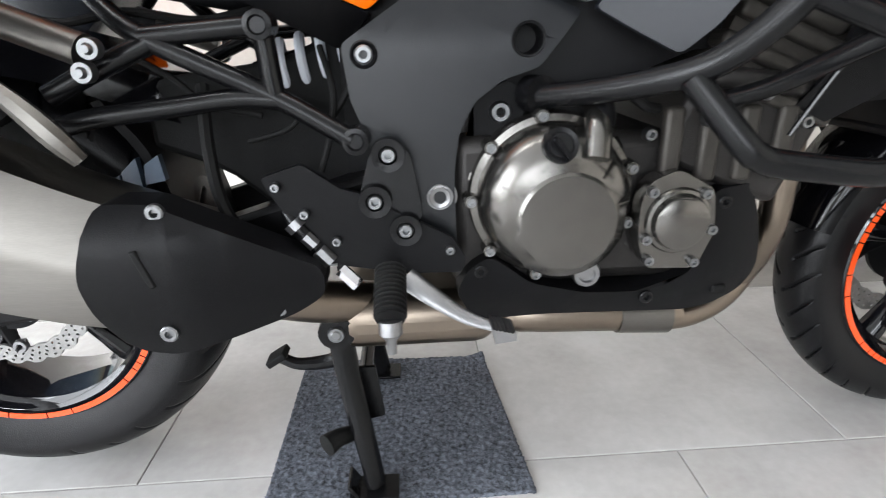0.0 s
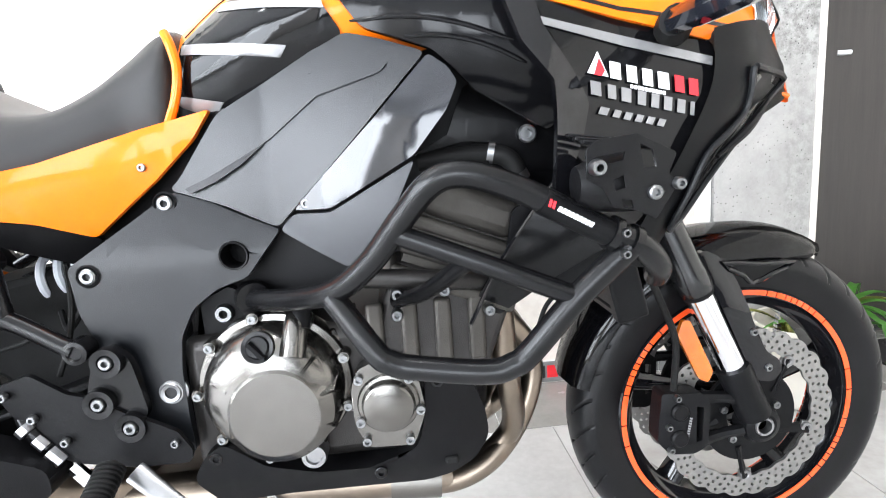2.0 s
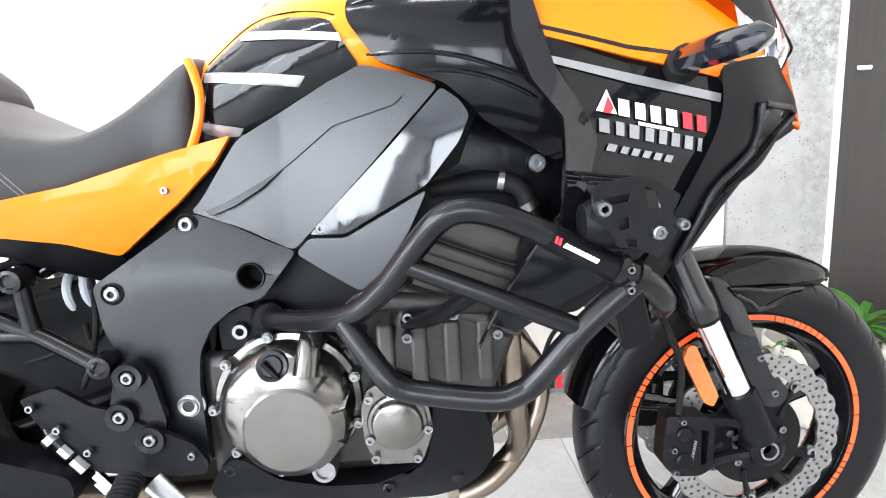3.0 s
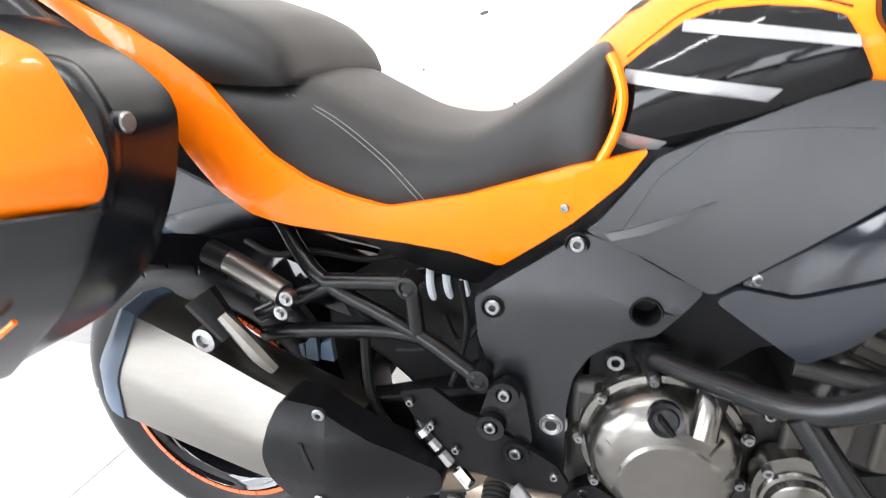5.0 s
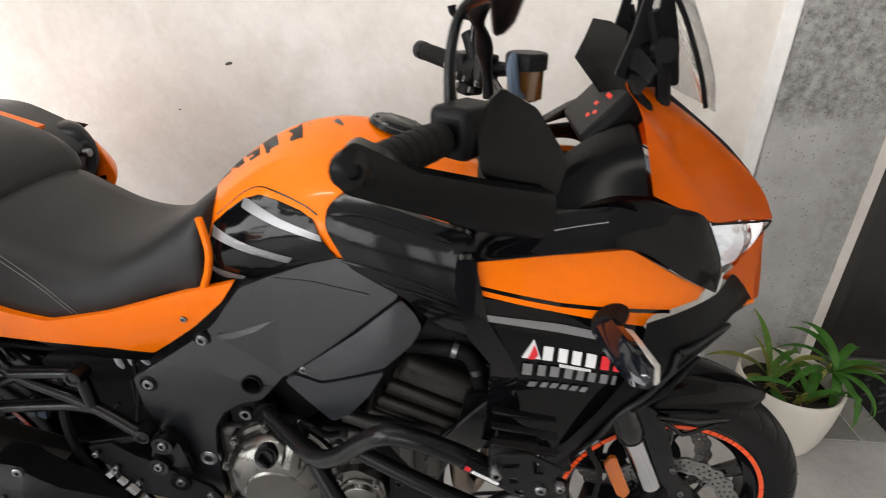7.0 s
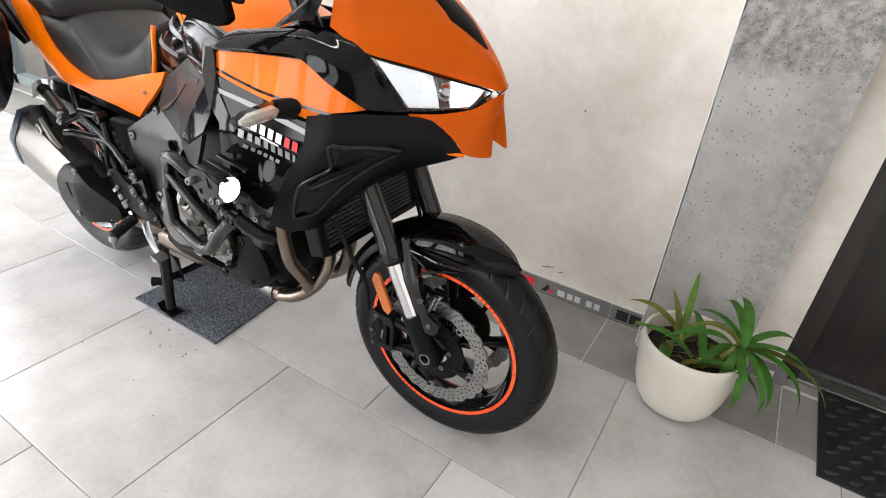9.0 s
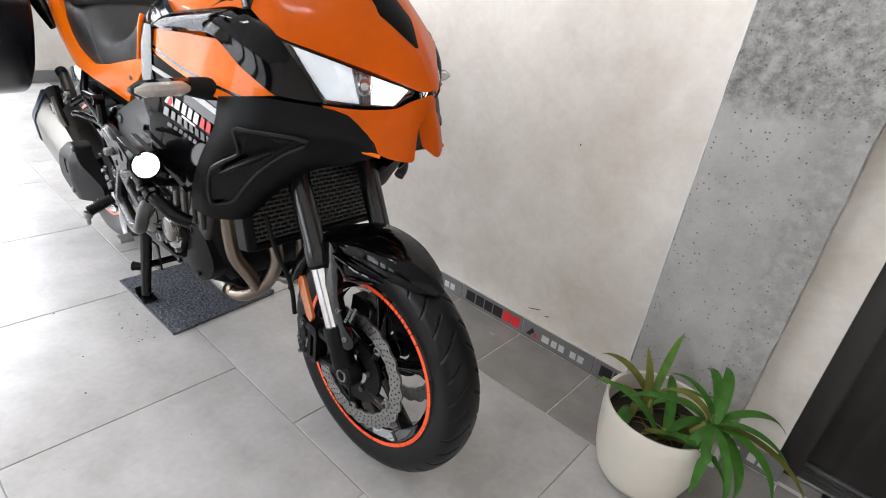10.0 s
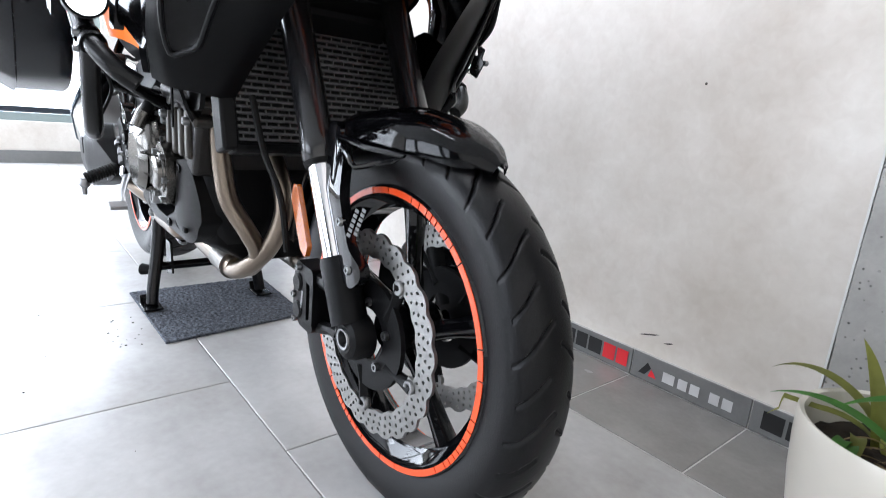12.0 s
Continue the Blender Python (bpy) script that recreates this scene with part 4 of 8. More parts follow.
    if s < 0:
        strokes("lettering", front, on_side(0.006, -0.1075, 0.446, -72, 30), [SILVER] * 6, [0.0072] * 6, 0.0058, gap=0.35)
        strokes("lettering", front, on_side(0.015, -0.1020, 0.449, -72, 30), [SILVER] * 6, [0.0070] * 6, 0.0058, gap=0.35)
    bm = sheet([(-0.158, 0.474), (-0.150, 0.496), (-0.138, 0.496), (-0.098, 0.408), (-0.106, 0.390), (-0.122, 0.398)], flat(0.118), 0.008, 0.004, 0.05, mirror=s > 0)
    bevel(part("side_reflector", bm, AMBER, front, "amber side reflector"), 0.0015)
    # brake hose down to the caliper
    bm = tube_bm([(-0.235, s * 0.15, 0.62), (-0.20, s * 0.145, 0.54), (-0.168, s * 0.13, 0.47), (-0.165, s * 0.12, 0.385)], 0.0055, seg=8)
    part("brake_hose", bm, RUBBER, front)
for s0, w in ((0.56, 0.020), (0.80, 0.016)):
    bm = bmesh.new()
    R = Matrix.Translation(fork_at(s0, 0)) @ Matrix.Rotation(math.atan2(-0.43, 0.903), 4, "Y")
    box(bm, -0.02, 0, 0, 0.07, 0.26, 2 * w, R)
    bevel(part("triple_clamp", bm, SATIN, front), 0.008, 3)

# mudguard: U-shaped skin that follows the tyre
bm = bmesh.new()
rings = []
for i in range(33):
    t = i / 32
    a = radians(166 - 108 * t)
    r = 0.316 + 0.008 * math.sin(math.pi * t)
    hw = float(np.interp(t, (0, 0.3, 0.55, 0.8, 0.93, 1), (0.062, 0.070, 0.080, 0.066, 0.044, 0.012)))
    drop = float(np.interp(t, (0, 0.35, 0.5, 0.6, 0.8, 0.93, 1), (0.030, 0.034, 0.040, 0.054, 0.048, 0.032, 0.010)))
    sec = [(-hw, -drop), (-hw * 0.98, -0.016), (-hw * 0.78, -0.002), (-hw * 0.25, 0.004), (0, 0.007), (hw * 0.25, 0.004), (hw * 0.78, -0.002), (hw * 0.98, -0.016), (hw, -drop)]
    rings.append([bm.verts.new(((r + d) * math.cos(a), y + 0.006, FZ + (r + d) * math.sin(a))) for y, d in sec])
fs = [bm.faces.new((A[k], A[k + 1], B[k + 1], B[k])) for A, B in zip(rings, rings[1:]) for k in range(8)]
bmesh.ops.solidify(bm, geom=fs, thickness=0.003)
part("mudguard", bm, GLOSS, front, "gloss black front mudguard", smooth=50)

# ---------- handlebar group ----------
bars = group("handlebar", bike, "black handlebar", (0.378, 0, 0), (0, 0, radians(BAR_TURN)))
bm = tube_bm([(-0.175, -0.43, 1.142), (-0.10, -0.33, 1.150), (-0.04, -0.20, 1.152), (-0.02, -0.10, 1.125), (0.0, 0.0, 1.110), (-0.006, 0.07, 1.110), (-0.014, 0.14, 1.118), (-0.030, 0.239, 1.126), (-0.090, 0.342, 1.132), (-0.150, 0.445, 1.138)], 0.0125, seg=14)
part("bar", bm, SATIN, bars)
for s in (-1, 1):
    d = Vector((-0.60, -0.80, -0.06)).normalized() if s < 0 else Vector((-0.50, 0.86, 0.05)).normalized()
    e = Vector((-0.175, -0.43, 1.142)) if s < 0 else Vector((-0.150, 0.445, 1.138))
    turn = radians(-37 if s < 0 else 30)
    gp = part("grip", tube_bm([e - d * 0.125, e - d * 0.118, e - d * 0.01, e], [0.0160, 0.0185, 0.0185, 0.0175], smooth=0, seg=20), RUBBER, bars, "black rubber grip")
    for k in range(7):
        part("grip_ring", tube_bm([e - d * (0.020 + 0.013 * k), e - d * (0.026 + 0.013 * k)], 0.0192, smooth=0, seg=20), RUBBER, gp)
    if s > 0:
        part("bar_end", tube_bm([e, e + d * 0.004, e + d * 0.028, e + d * 0.034], [0.018, 0.0205, 0.0205, 0.015], smooth=0, seg=20), SATIN, bars)
    c = e - d * 0.165
    at = Matrix.Translation(c) @ Matrix.Rotation(turn, 4, "Z")
    bm = bmesh.new()
    box(bm, 0, 0, 0, 0.052, 0.066, 0.054, at)
    bevel(part("switch_block", bm, BLACK, bars), 0.010, 3)
    for k in range(5):
        bevel(part("switch", box_bm(-0.028, -0.024 + 0.012 * k, 0.012 * (k % 3) - 0.012, 0.008, 0.009, 0.009, m=at), BOLT if s > 0 else BLACK, bars), 0.0015)
    if s > 0:
        # clutch perch, its clamp, adjuster and cables beside the switches
        part("clutch_perch", tube_bm([c - d * 0.030, c - d * 0.034, c - d * 0.072, c - d * 0.076], [0.017, 0.025, 0.025, 0.017], smooth=0, seg=16), BLACK, bars, "black clutch lever perch")
        part("perch_body", tube_bm([c - d * 0.045 + Vector((0.004, 0, 0.006)), c - d * 0.030 + Vector((0.006, 0, 0.036)), c - d * 0.014 + Vector((0.004, 0, 0.066))], [0.020, 0.018, 0.019], seg=12), BLACK, bars)
        part("perch_arm", tube_bm([c - d * 0.08 + Vector((0.010, 0, 0.010)), c - d * 0.13 + Vector((0.014, 0, 0.018)), c - d * 0.20 + Vector((0.014, 0, 0.030))], [0.016, 0.013, 0.009], seg=10), BLACK, bars)
        bevel(part("lamp_switch", box_bm(-0.010, 0.006, -0.034, 0.040, 0.044, 0.024, m=Matrix.Translation(c - d * 0.05) @ Matrix.Rotation(turn, 4, "Z")), BLACK, bars), 0.006, 3)
        bevel(part("clamp_block", box_bm(-0.006, 0, 0.010, 0.042, 0.030, 0.058, m=Matrix.Translation(c - d * 0.095) @ Matrix.Rotation(turn, 4, "Z")), SATIN, bars), 0.006, 3)
        for k in range(4):
            p = c - d * (0.040 + 0.022 * k) + Vector((-0.024, -0.006, -0.030 + 0.016 * (k % 2)))
            cap_screw(bars, p, p + Vector((-0.9, -0.3, 0.2)), 0.006, 0.008, ALLOY)
        for k in range(3):
            part("cable", tube_bm([c - d * 0.05 + Vector((0.012, 0, -0.012)), (-0.026 + 0.012 * k, 0.20, 1.106 - 0.006 * k), (-0.004 + 0.010 * k, 0.11, 1.090 + 0.006 * k), (0.03, 0.07, 1.06)], 0.0045, seg=8), RUBBER, bars)
        lv = [c + Vector((0.045, 0, -0.004)), c + d * 0.06 + Vector((0.060, 0, -0.010)), c + d * 0.13 + Vector((0.050, 0, -0.012)), c + d * 0.19 + Vector((0.046, 0, -0.012))]
        part("lever", tube_bm(lv, [0.008, 0.0075, 0.006, 0.007], seg=8), SATIN, bars)
        stem = [(-0.052, 0.272, 1.175), (-0.050, 0.272, 1.202), (-0.046, 0.272, 1.240), (-0.047, 0.273, 1.262), (-0.062, 0.288, 1.282), (-0.082, 0.314, 1.306)]
        mir, ax = Vector((-0.092, 0.372, 1.325)), Vector((-0.25, 0.90, 0.36))
    else:
        stem = [(-0.092, -0.245, 1.165), (-0.094, -0.245, 1.210), (-0.089, -0.251, 1.248), (-0.079, -0.266, 1.269), (-0.060, -0.297, 1.280), (-0.050, -0.333, 1.288)]
        mir, ax = Vector((-0.058, -0.392, 1.306)), Vector((-0.016, -0.109, 0.073))
    part("mirror_stem", tube_bm(stem, [0.008, 0.0065, 0.006, 0.006, 0.006, 0.0055], seg=10), SATIN, bars)
    ax = ax.normalized()
    back = Vector((1, 0, 0)) - ax * ax.x
    back.normalize()
    R = Matrix((ax, back.cross(ax), back)).transposed().to_4x4()
    shell = lathe_bm([(0, 0.022), (0.5, 0.020), (0.8, 0.013), (0.96, 0.004), (1.0, -0.003), (0.96, -0.006), (0.90, -0.004)], Matrix.Translation(mir) @ R @ Matrix.Diagonal((0.084, 0.040, 1, 1)), 36)
    mr = part("mirror", shell, BLACK, bars, "black mirror housing")
    part("mirror_glass", lathe_bm([(0, -0.0045), (0.93, -0.0045), (0.93, -0.002), (0, -0.002)], Matrix.Translation(mir) @ R @ Matrix.Diagonal((0.084, 0.040, 1, 1)), 36), CHROME, mr, "mirror glass")
# brake fluid reservoir on the camera's side, bridge and phone holder
RSV = Matrix.Translation((0.010, -0.092, 1.172))
rsv = part("fluid_reservoir", lathe_bm([(0, 0.026), (0.026, 0.026), (0.0265, 0.022), (0.0265, 0.014), (0.0250, 0.013), (0.0250, -0.026), (0.018, -0.030), (0, -0.030)], RSV, 28), FLUID, bars, "amber brake fluid reservoir with black cap")
part("reservoir_cap", lathe_bm([(0, 0.034), (0.026, 0.034), (0.029, 0.031), (0.029, 0.012), (0.026, 0.012)], RSV, 8), BLACK, rsv)
# blue-grey strip stands in for window light along the reservoir
part("reservoir_glint", tube_bm([(0.004, -0.118, 1.150), (-0.006, -0.124, 1.158), (-0.012, -0.120, 1.190), (-0.010, -0.112, 1.205)], [0.006, 0.008, 0.008, 0.005], seg=8), BLUEGREY, rsv)
# claw phone holder on its ball joint
ph = [(-0.028, 0.060, 1.115), (-0.034, 0.052, 1.160), (-0.040, 0.040, 1.190), (-0.044, 0.032, 1.208), (-0.050, 0.018, 1.226), (-0.055, 0.008, 1.240), (-0.056, 0.003, 1.256), (-0.056, 0.002, 1.272), (-0.056, 0.002, 1.280)]
bm = tube_bm(ph, [0.010, 0.008, 0.014, 0.013, 0.008, 0.013, 0.019, 0.015, 0.006], seg=16, smooth=3)
for q in ((-0.061, 0.003, 1.299), (-0.025, 0.003, 1.295)):
    tube(bm, [(-0.056, 0.002, 1.268), ((q[0] - 0.056) / 2, 0.002, 1.282), q, (q[0], q[1], q[2] + 0.010)], [0.004, 0.0035, 0.004, 0.007], seg=8)
tube(bm, [(-0.060, 0.004, 1.240), (-0.078, 0.014, 1.242), (-0.091, 0.018, 1.245), (-0.094, 0.018, 1.256)], [0.005, 0.004, 0.005, 0.007], seg=8)
part("phone_holder", bm, BLACK, bars, "black claw phone holder")
# handguard on the throttle side: a flat-faced blade from the bar end, with an angular wind deflector
guard_y = lambda x, z: 0.625 - 0.75 * x
BLADE = [(0.219, 1.160), (0.224, 1.172), (0.232, 1.175), (0.254, 1.160), (0.276, 1.141), (0.347, 1.112), (0.420, 1.085), (0.425, 1.047), (0.410, 1.034), (0.357, 1.053), (0.290, 1.094), (0.240, 1.123), (0.224, 1.132), (0.217, 1.145)]
hg = bevel(part("handguard", sheet(BLADE, lambda x, z: guard_y(x, z) - 6.0 * max(0, abs(z - (1.240 - 0.42 * x)) - 0.012) ** 2, 0.018, 0.006, 0.015), DEEPBLACK, bike, "black plastic handguard"), 0.004, 3)
DEFL = [(0.331, 1.151), (0.340, 1.183), (0.354, 1.195), (0.394, 1.171), (0.426, 1.126), (0.435, 1.108), (0.427, 1.070), (0.349, 1.098), (0.336, 1.116)]
bevel(part("wind_deflector", sheet(DEFL, lambda x, z: guard_y(x, z) - 0.030 - 0.45 * max(0, z - 1.13) - 0.3 * max(0, 0.36 - x), 0.006, 0.006, 0.015), DEEPBLACK, hg), 0.002)
part("guard_bolt", lathe_bm([(0, 0.0), (0.006, 0.0), (0.007, 0.004), (0.012, 0.002), (0.018, -0.002), (0.018, -0.008)], Matrix.Translation((0.231, -0.4545, 1.152)) @ Matrix.Rotation(radians(37), 4, "Z") @ Matrix.Rotation(radians(90), 4, "X"), 20), SATIN, hg)

# ---------- tank ----------
TK = [(-0.122, 0.950, 0.090, 0.85), (-0.105, 0.972, 0.118, 0.835), (-0.07, 1.005, 0.138, 0.835), (-0.01, 1.048, 0.158, 0.85), (0.05, 1.076, 0.176, 0.87), (0.115, 1.088, 0.192, 0.89),
      (0.18, 1.082, 0.198, 0.90), (0.245, 1.060, 0.192, 0.91), (0.30, 1.036, 0.160, 0.92), (0.335, 1.018, 0.125, 0.93)]


def tank_at(x):
    T = np.array(TK)
    return [float(np.interp(x, T[:, 0], T[:, k])) for k in (1, 2, 3)]


def tank_y(x, z):
    """Half width of the tank at a height."""
    zt, w, zb = tank_at(x)
    zc = zb + 0.35 * (zt - zb)
    if z <= zc:
        return w * (1 - 0.16 * ((zc - z) / max(0.02, zc - zb)) ** 2)
    return w * max(0.0, 1 - min(1, (z - zc) / (zt - zc)) ** 1.8) ** (1 / 1.35)


rings = []
for x, zt, w, zb in TK:
    zc = zb + 0.35 * (zt - zb)
    half = []
    for k in range(13):
        z = zb + (zt - zb) * math.sin(math.pi / 2 * k / 12)
        half.append((x, -tank_y(x, z), z))
    rings.append(half + [(p[0], -p[1], p[2]) for p in reversed(half[:-1])])
tank = part("fuel_tank", loft(rings, 5), ORANGE, bike, "orange painted fuel tank", smooth=60)
bm = lathe_bm([(0, 0.008), (0.026, 0.008), (0.030, 0.006), (0.034, 0.003), (0.046, 0.003), (0.050, -0.004)], Matrix.Translation((0.205, 0, 1.077)) @ Matrix.Rotation(radians(16), 4, "Y"), 40)
cap = part("filler_cap", bm, SATIN, tank, "dark fuel filler cap")
for k in range(6):
    a = k * math.pi / 3
    c = Matrix.Translation((0.205, 0, 1.077)) @ Matrix.Rotation(radians(16), 4, "Y") @ Vector((0.040 * math.cos(a), 0.040 * math.sin(a), 0.003))
    cap_screw(cap, c, c + Vector((0.27, 0, 0.96)), 0.004, 0.002)
# tank pad decals: angular dark marks either side of the ridge
def tank_top(x, y):
    zt, w, zb = tank_at(x)
    zc = zb + 0.35 * (zt - zb)
    return zc + (zt - zc) * (1 - min(0.999, abs(y) / w) ** 1.35) ** (1 / 1.8)


def ridge_mark(x0, x1, y0, y1, lift, mat, s):
    """A slanted mark laid over the tank's ridge on side s."""
    bm = bmesh.new()
    rows = []
    for i in range(7):
        u = i / 6
        y, sh = y0 + (y1 - y0) * u, 0.020 * u
        rows.append([bm.verts.new((x, s * y, tank_top(x, y) + lift)) for x in (x0 + sh + 0.004 * u, (x0 + x1) / 2 + sh, x1 + sh - 0.006 * u)])
    for A, B in zip(rows, rows[1:]):
        for q in (0, 1):
            bm.faces.new((A[q], A[q + 1], B[q + 1], B[q]))
    bmesh.ops.solidify(bm, geom=bm.faces[:], thickness=0.0008)
    return part("tank_decal", bm, mat, tank)


for k, (x0, x1, y0, y1) in enumerate(((-0.112, -0.090, 0.004, 0.024), (-0.085, -0.062, 0.005, 0.034), (-0.057, -0.030, 0.006, 0.044), (-0.025, 0.010, 0.006, 0.054), (0.016, 0.046, 0.008, 0.052), (0.058, 0.082, 0.012, 0.044))):
    for s in (-1, 1):
        ridge_mark(x0, x1, y0, y1, 0.0012, RIDGE if k != 5 else THREAD, s)
        if k < 5:
            ridge_mark(x0 + 0.007, x1 - 0.006, y0 + 0.006, y1 - 0.008, 0.0020, PALEPRINT if k != 3 else THREAD, s)
for s in (-1, 1):
    ridge_mark(0.092, 0.108, 0.012, 0.034, 0.0012, SILVER, s)
# black side decal with silver stripes
STRIPES = [[(-0.020, 0.985), (-0.008, 0.986), (0.117, 0.966), (0.1205, 0.956), (-0.022, 0.974)], [(-0.076, 0.937), (-0.066, 0.936), (0.069, 0.919), (0.059, 0.906), (-0.075, 0.923)], [(-0.080, 0.871), (-0.025, 0.860), (-0.041, 0.842), (-0.088, 0.859)]]
DECAL = [(-0.078, 0.938), (-0.050, 0.962), (-0.022, 0.983), (0.008, 0.995), (0.048, 0.996), (0.085, 0.991), (0.106, 0.984), (0.120, 0.958), (0.137, 0.930), (0.125, 0.900), (0.080, 0.865), (-0.030, 0.830), (-0.118, 0.806), (-0.090, 0.860), (-0.080, 0.900)]
for s in (-1, 1):
    dc = part("side_decal", sheet(DECAL, lambda x, z: tank_y(x, z) + 0.0025, 0.002, 0.004, 0.009, s > 0), SIDEGLOSS, tank, "black side decal", smooth=80)
    for st in STRIPES:
        part("stripe", sheet(st, lambda x, z: tank_y(x, z) + 0.0040, 0.0012, 0.001, 0.01, s > 0), SILVER, dc, "silver stripe", smooth=80)
    # thin dark line that follows the decal's upper edge
    line = [(-0.074, 0.949), (-0.050, 0.969), (-0.022, 0.991), (0.008, 1.003), (0.048, 1.004), (0.088, 0.998), (0.112, 0.990)]
    part("pinstripe", tube_bm(spline([(x, s * (tank_y(x, z) + 0.0006), z) for x, z in line], 5), 0.0013, smooth=0, seg=6), SIDEGLOSS, tank)

# orange rim that runs down between seat and decal into the tail panel
for s in (-1, 1):
    part("tank_rim", tube_bm([(x, s * y, z) for x, y, z in ((-0.092, 0.128, 0.952), (-0.083, 0.138, 0.934), (-0.076, 0.146, 0.904), (-0.082, 0.148, 0.869), (-0.096, 0.147, 0.836), (-0.110, 0.142, 0.812))], [0.006, 0.0062, 0.006, 0.006, 0.006, 0.005], seg=10), ORANGE, tank)

# ---------- seat ----------


def seat_ring(x, w, zl, zt, crown=0.012, tuck=0.90):
    h = zt - zl
    half = [(x, -w * 0.96, zl), (x, -w, zl + 0.22 * h), (x, -w * 0.985, zl + 0.50 * h), (x, -w * 0.93, zl + 0.74 * h), (x, -w * 0.80, zl + 0.90 * h), (x, -w * 0.58, zl + 0.975 * h), (x, -w * 0.30, zt), (x, 0, zt + crown * 0.2)]
    return half + [(p[0], -p[1], p[2]) for p in reversed(half[:-1])]


seat = group("seat", bike, "black vinyl two-level seat with pale stitching")
rider = [(-0.080, 0.120, 0.89, 0.945), (-0.100, 0.146, 0.822, 0.966), (-0.15, 0.146, 0.808, 0.930), (-0.20, 0.155, 0.793, 0.893), (-0.26, 0.166, 0.778, 0.868), (-0.34, 0.175, 0.760, 0.876), (-0.42, 0.179, 0.770, 0.912), (-0.47, 0.180, 0.785, 0.936), (-0.52, 0.179, 0.810, 0.942), (-0.58, 0.174, 0.855, 0.945), (-0.66, 0.160, 0.92, 0.955)]
part("rider_seat", loft([seat_ring(x, w, a, b) for x, w, a, b in rider], 5), VINYL, seat, smooth=60)
pill = [(-0.475, 0.150, 0.925, 0.945), (-0.492, 0.167, 0.925, 0.978), (-0.53, 0.173, 0.926, 1.012), (-0.59, 0.173, 0.932, 1.036), (-0.67, 0.165, 0.955, 1.060), (-0.77, 0.150, 0.995, 1.082), (-0.86, 0.128, 1.035, 1.094), (-0.91, 0.105, 1.055, 1.092), (-0.93, 0.08, 1.062, 1.082)]
part("passenger_seat", loft([seat_ring(x, w, a, b) for x, w, a, b in pill], 5), VINYL, seat, smooth=60)
R_ = np.array(rider)[::-1]


def seat_side(x, z):
    """Half width of the rider's seat at a height."""
    w, a, b = (float(np.interp(x, R_[:, 0], R_[:, k])) for k in (1, 2, 3))
    return w * float(np.interp((z - a) / (b - a), (0, 0.22, 0.5, 0.74, 0.9, 0.975, 1), (0.96, 1, 0.985, 0.93, 0.80, 0.58, 0.30)))


for off in (0.0, 0.008):
    for s in (-1, 1):
        pts = [(x, s * (seat_side(x, z) + 0.0008), z) for x, z in ((-0.486 + off, 0.914), (-0.440 + off, 0.893), (-0.398 + off, 0.868), (-0.351 + off, 0.832), (-0.315 + off, 0.795), (-0.300 + off, 0.775))]
        part("stitching", tube_bm(pts, 0.0007, seg=6), THREAD, seat)

# ---------- orange tail panels, under-trim, grab rails ----------
TAIL_X, TAIL_Z = (-0.87, -0.75, -0.62, -0.50, -0.35, -0.13, -0.05), (1.065, 1.0, 0.88, 0.800, 0.762, 0.80, 0.835)
tail_y = lambda x, z: 0.150 + 0.045 * math.sin(min(1, max(0, (-x - 0.05) / 0.5)) * math.pi / 2) - 0.10 * max(0, -x - 0.60) - 0.08 * max(0, z - 0.90) - 3.5 * (z - float(np.interp(x, TAIL_X, TAIL_Z))) ** 2
TAIL = [(-0.872, 1.078), (-0.780, 1.035), (-0.700, 1.000), (-0.645, 0.972), (-0.600, 0.940), (-0.550, 0.891), (-0.500, 0.843), (-0.450, 0.813), (-0.400, 0.794), (-0.347, 0.781), (-0.250, 0.797), (-0.127, 0.832), (-0.043, 0.852),
        (-0.068, 0.815), (-0.120, 0.766), (-0.210, 0.697), (-0.268, 0.722), (-0.330, 0.735), (-0.400, 0.743), (-0.485, 0.750), (-0.550, 0.759), (-0.595, 0.790), (-0.630, 0.845), (-0.652, 0.900), (-0.690, 0.945), (-0.745, 0.985), (-0.815, 1.025), (-0.875, 1.057)]
for s in (-1, 1):
    tp = bevel(part("tail_panel", sheet(TAIL, tail_y, 0.012, 0.006, 0.03, s > 0), ORANGE, bike, "glossy orange tail side panel"), 0.004, 3)
    bolt(tp, -0.132, s * (tail_y(-0.132, 0.784) + 0.0005), 0.784, 0.0055, 0.003, s=s)
    bm = sheet([(-0.40, 0.742), (-0.330, 0.733), (-0.265, 0.719), (-0.207, 0.694), (-0.246, 0.655), (-0.30, 0.684)], lambda x, z: tail_y(x, z) - 0.006, 0.01, 0.006, 0.05, s > 0)
    bevel(part("under_trim", bm, BLACK, bike), 0.002)
    pts = [(-1.02, s * 0.140, 1.135), (-0.955, s * 0.185, 1.110), (-0.875, s * 0.205, 1.058), (-0.795, s * 0.212, 0.992), (-0.735, s * 0.210, 0.938), (-0.685, s * 0.200, 0.885), (-0.655, s * 0.185, 0.835)]
    rail = part("grab_rail", tube_bm(pts, [0.014, 0.022, 0.027, 0.029, 0.027, 0.021, 0.012], seg=14, flat=0.7), SATIN, bike, "black passenger grab rail")
    bolt(rail, -0.70, s * 0.216, 0.900, 0.006, 0.004, SATIN, s=s)
rings = []
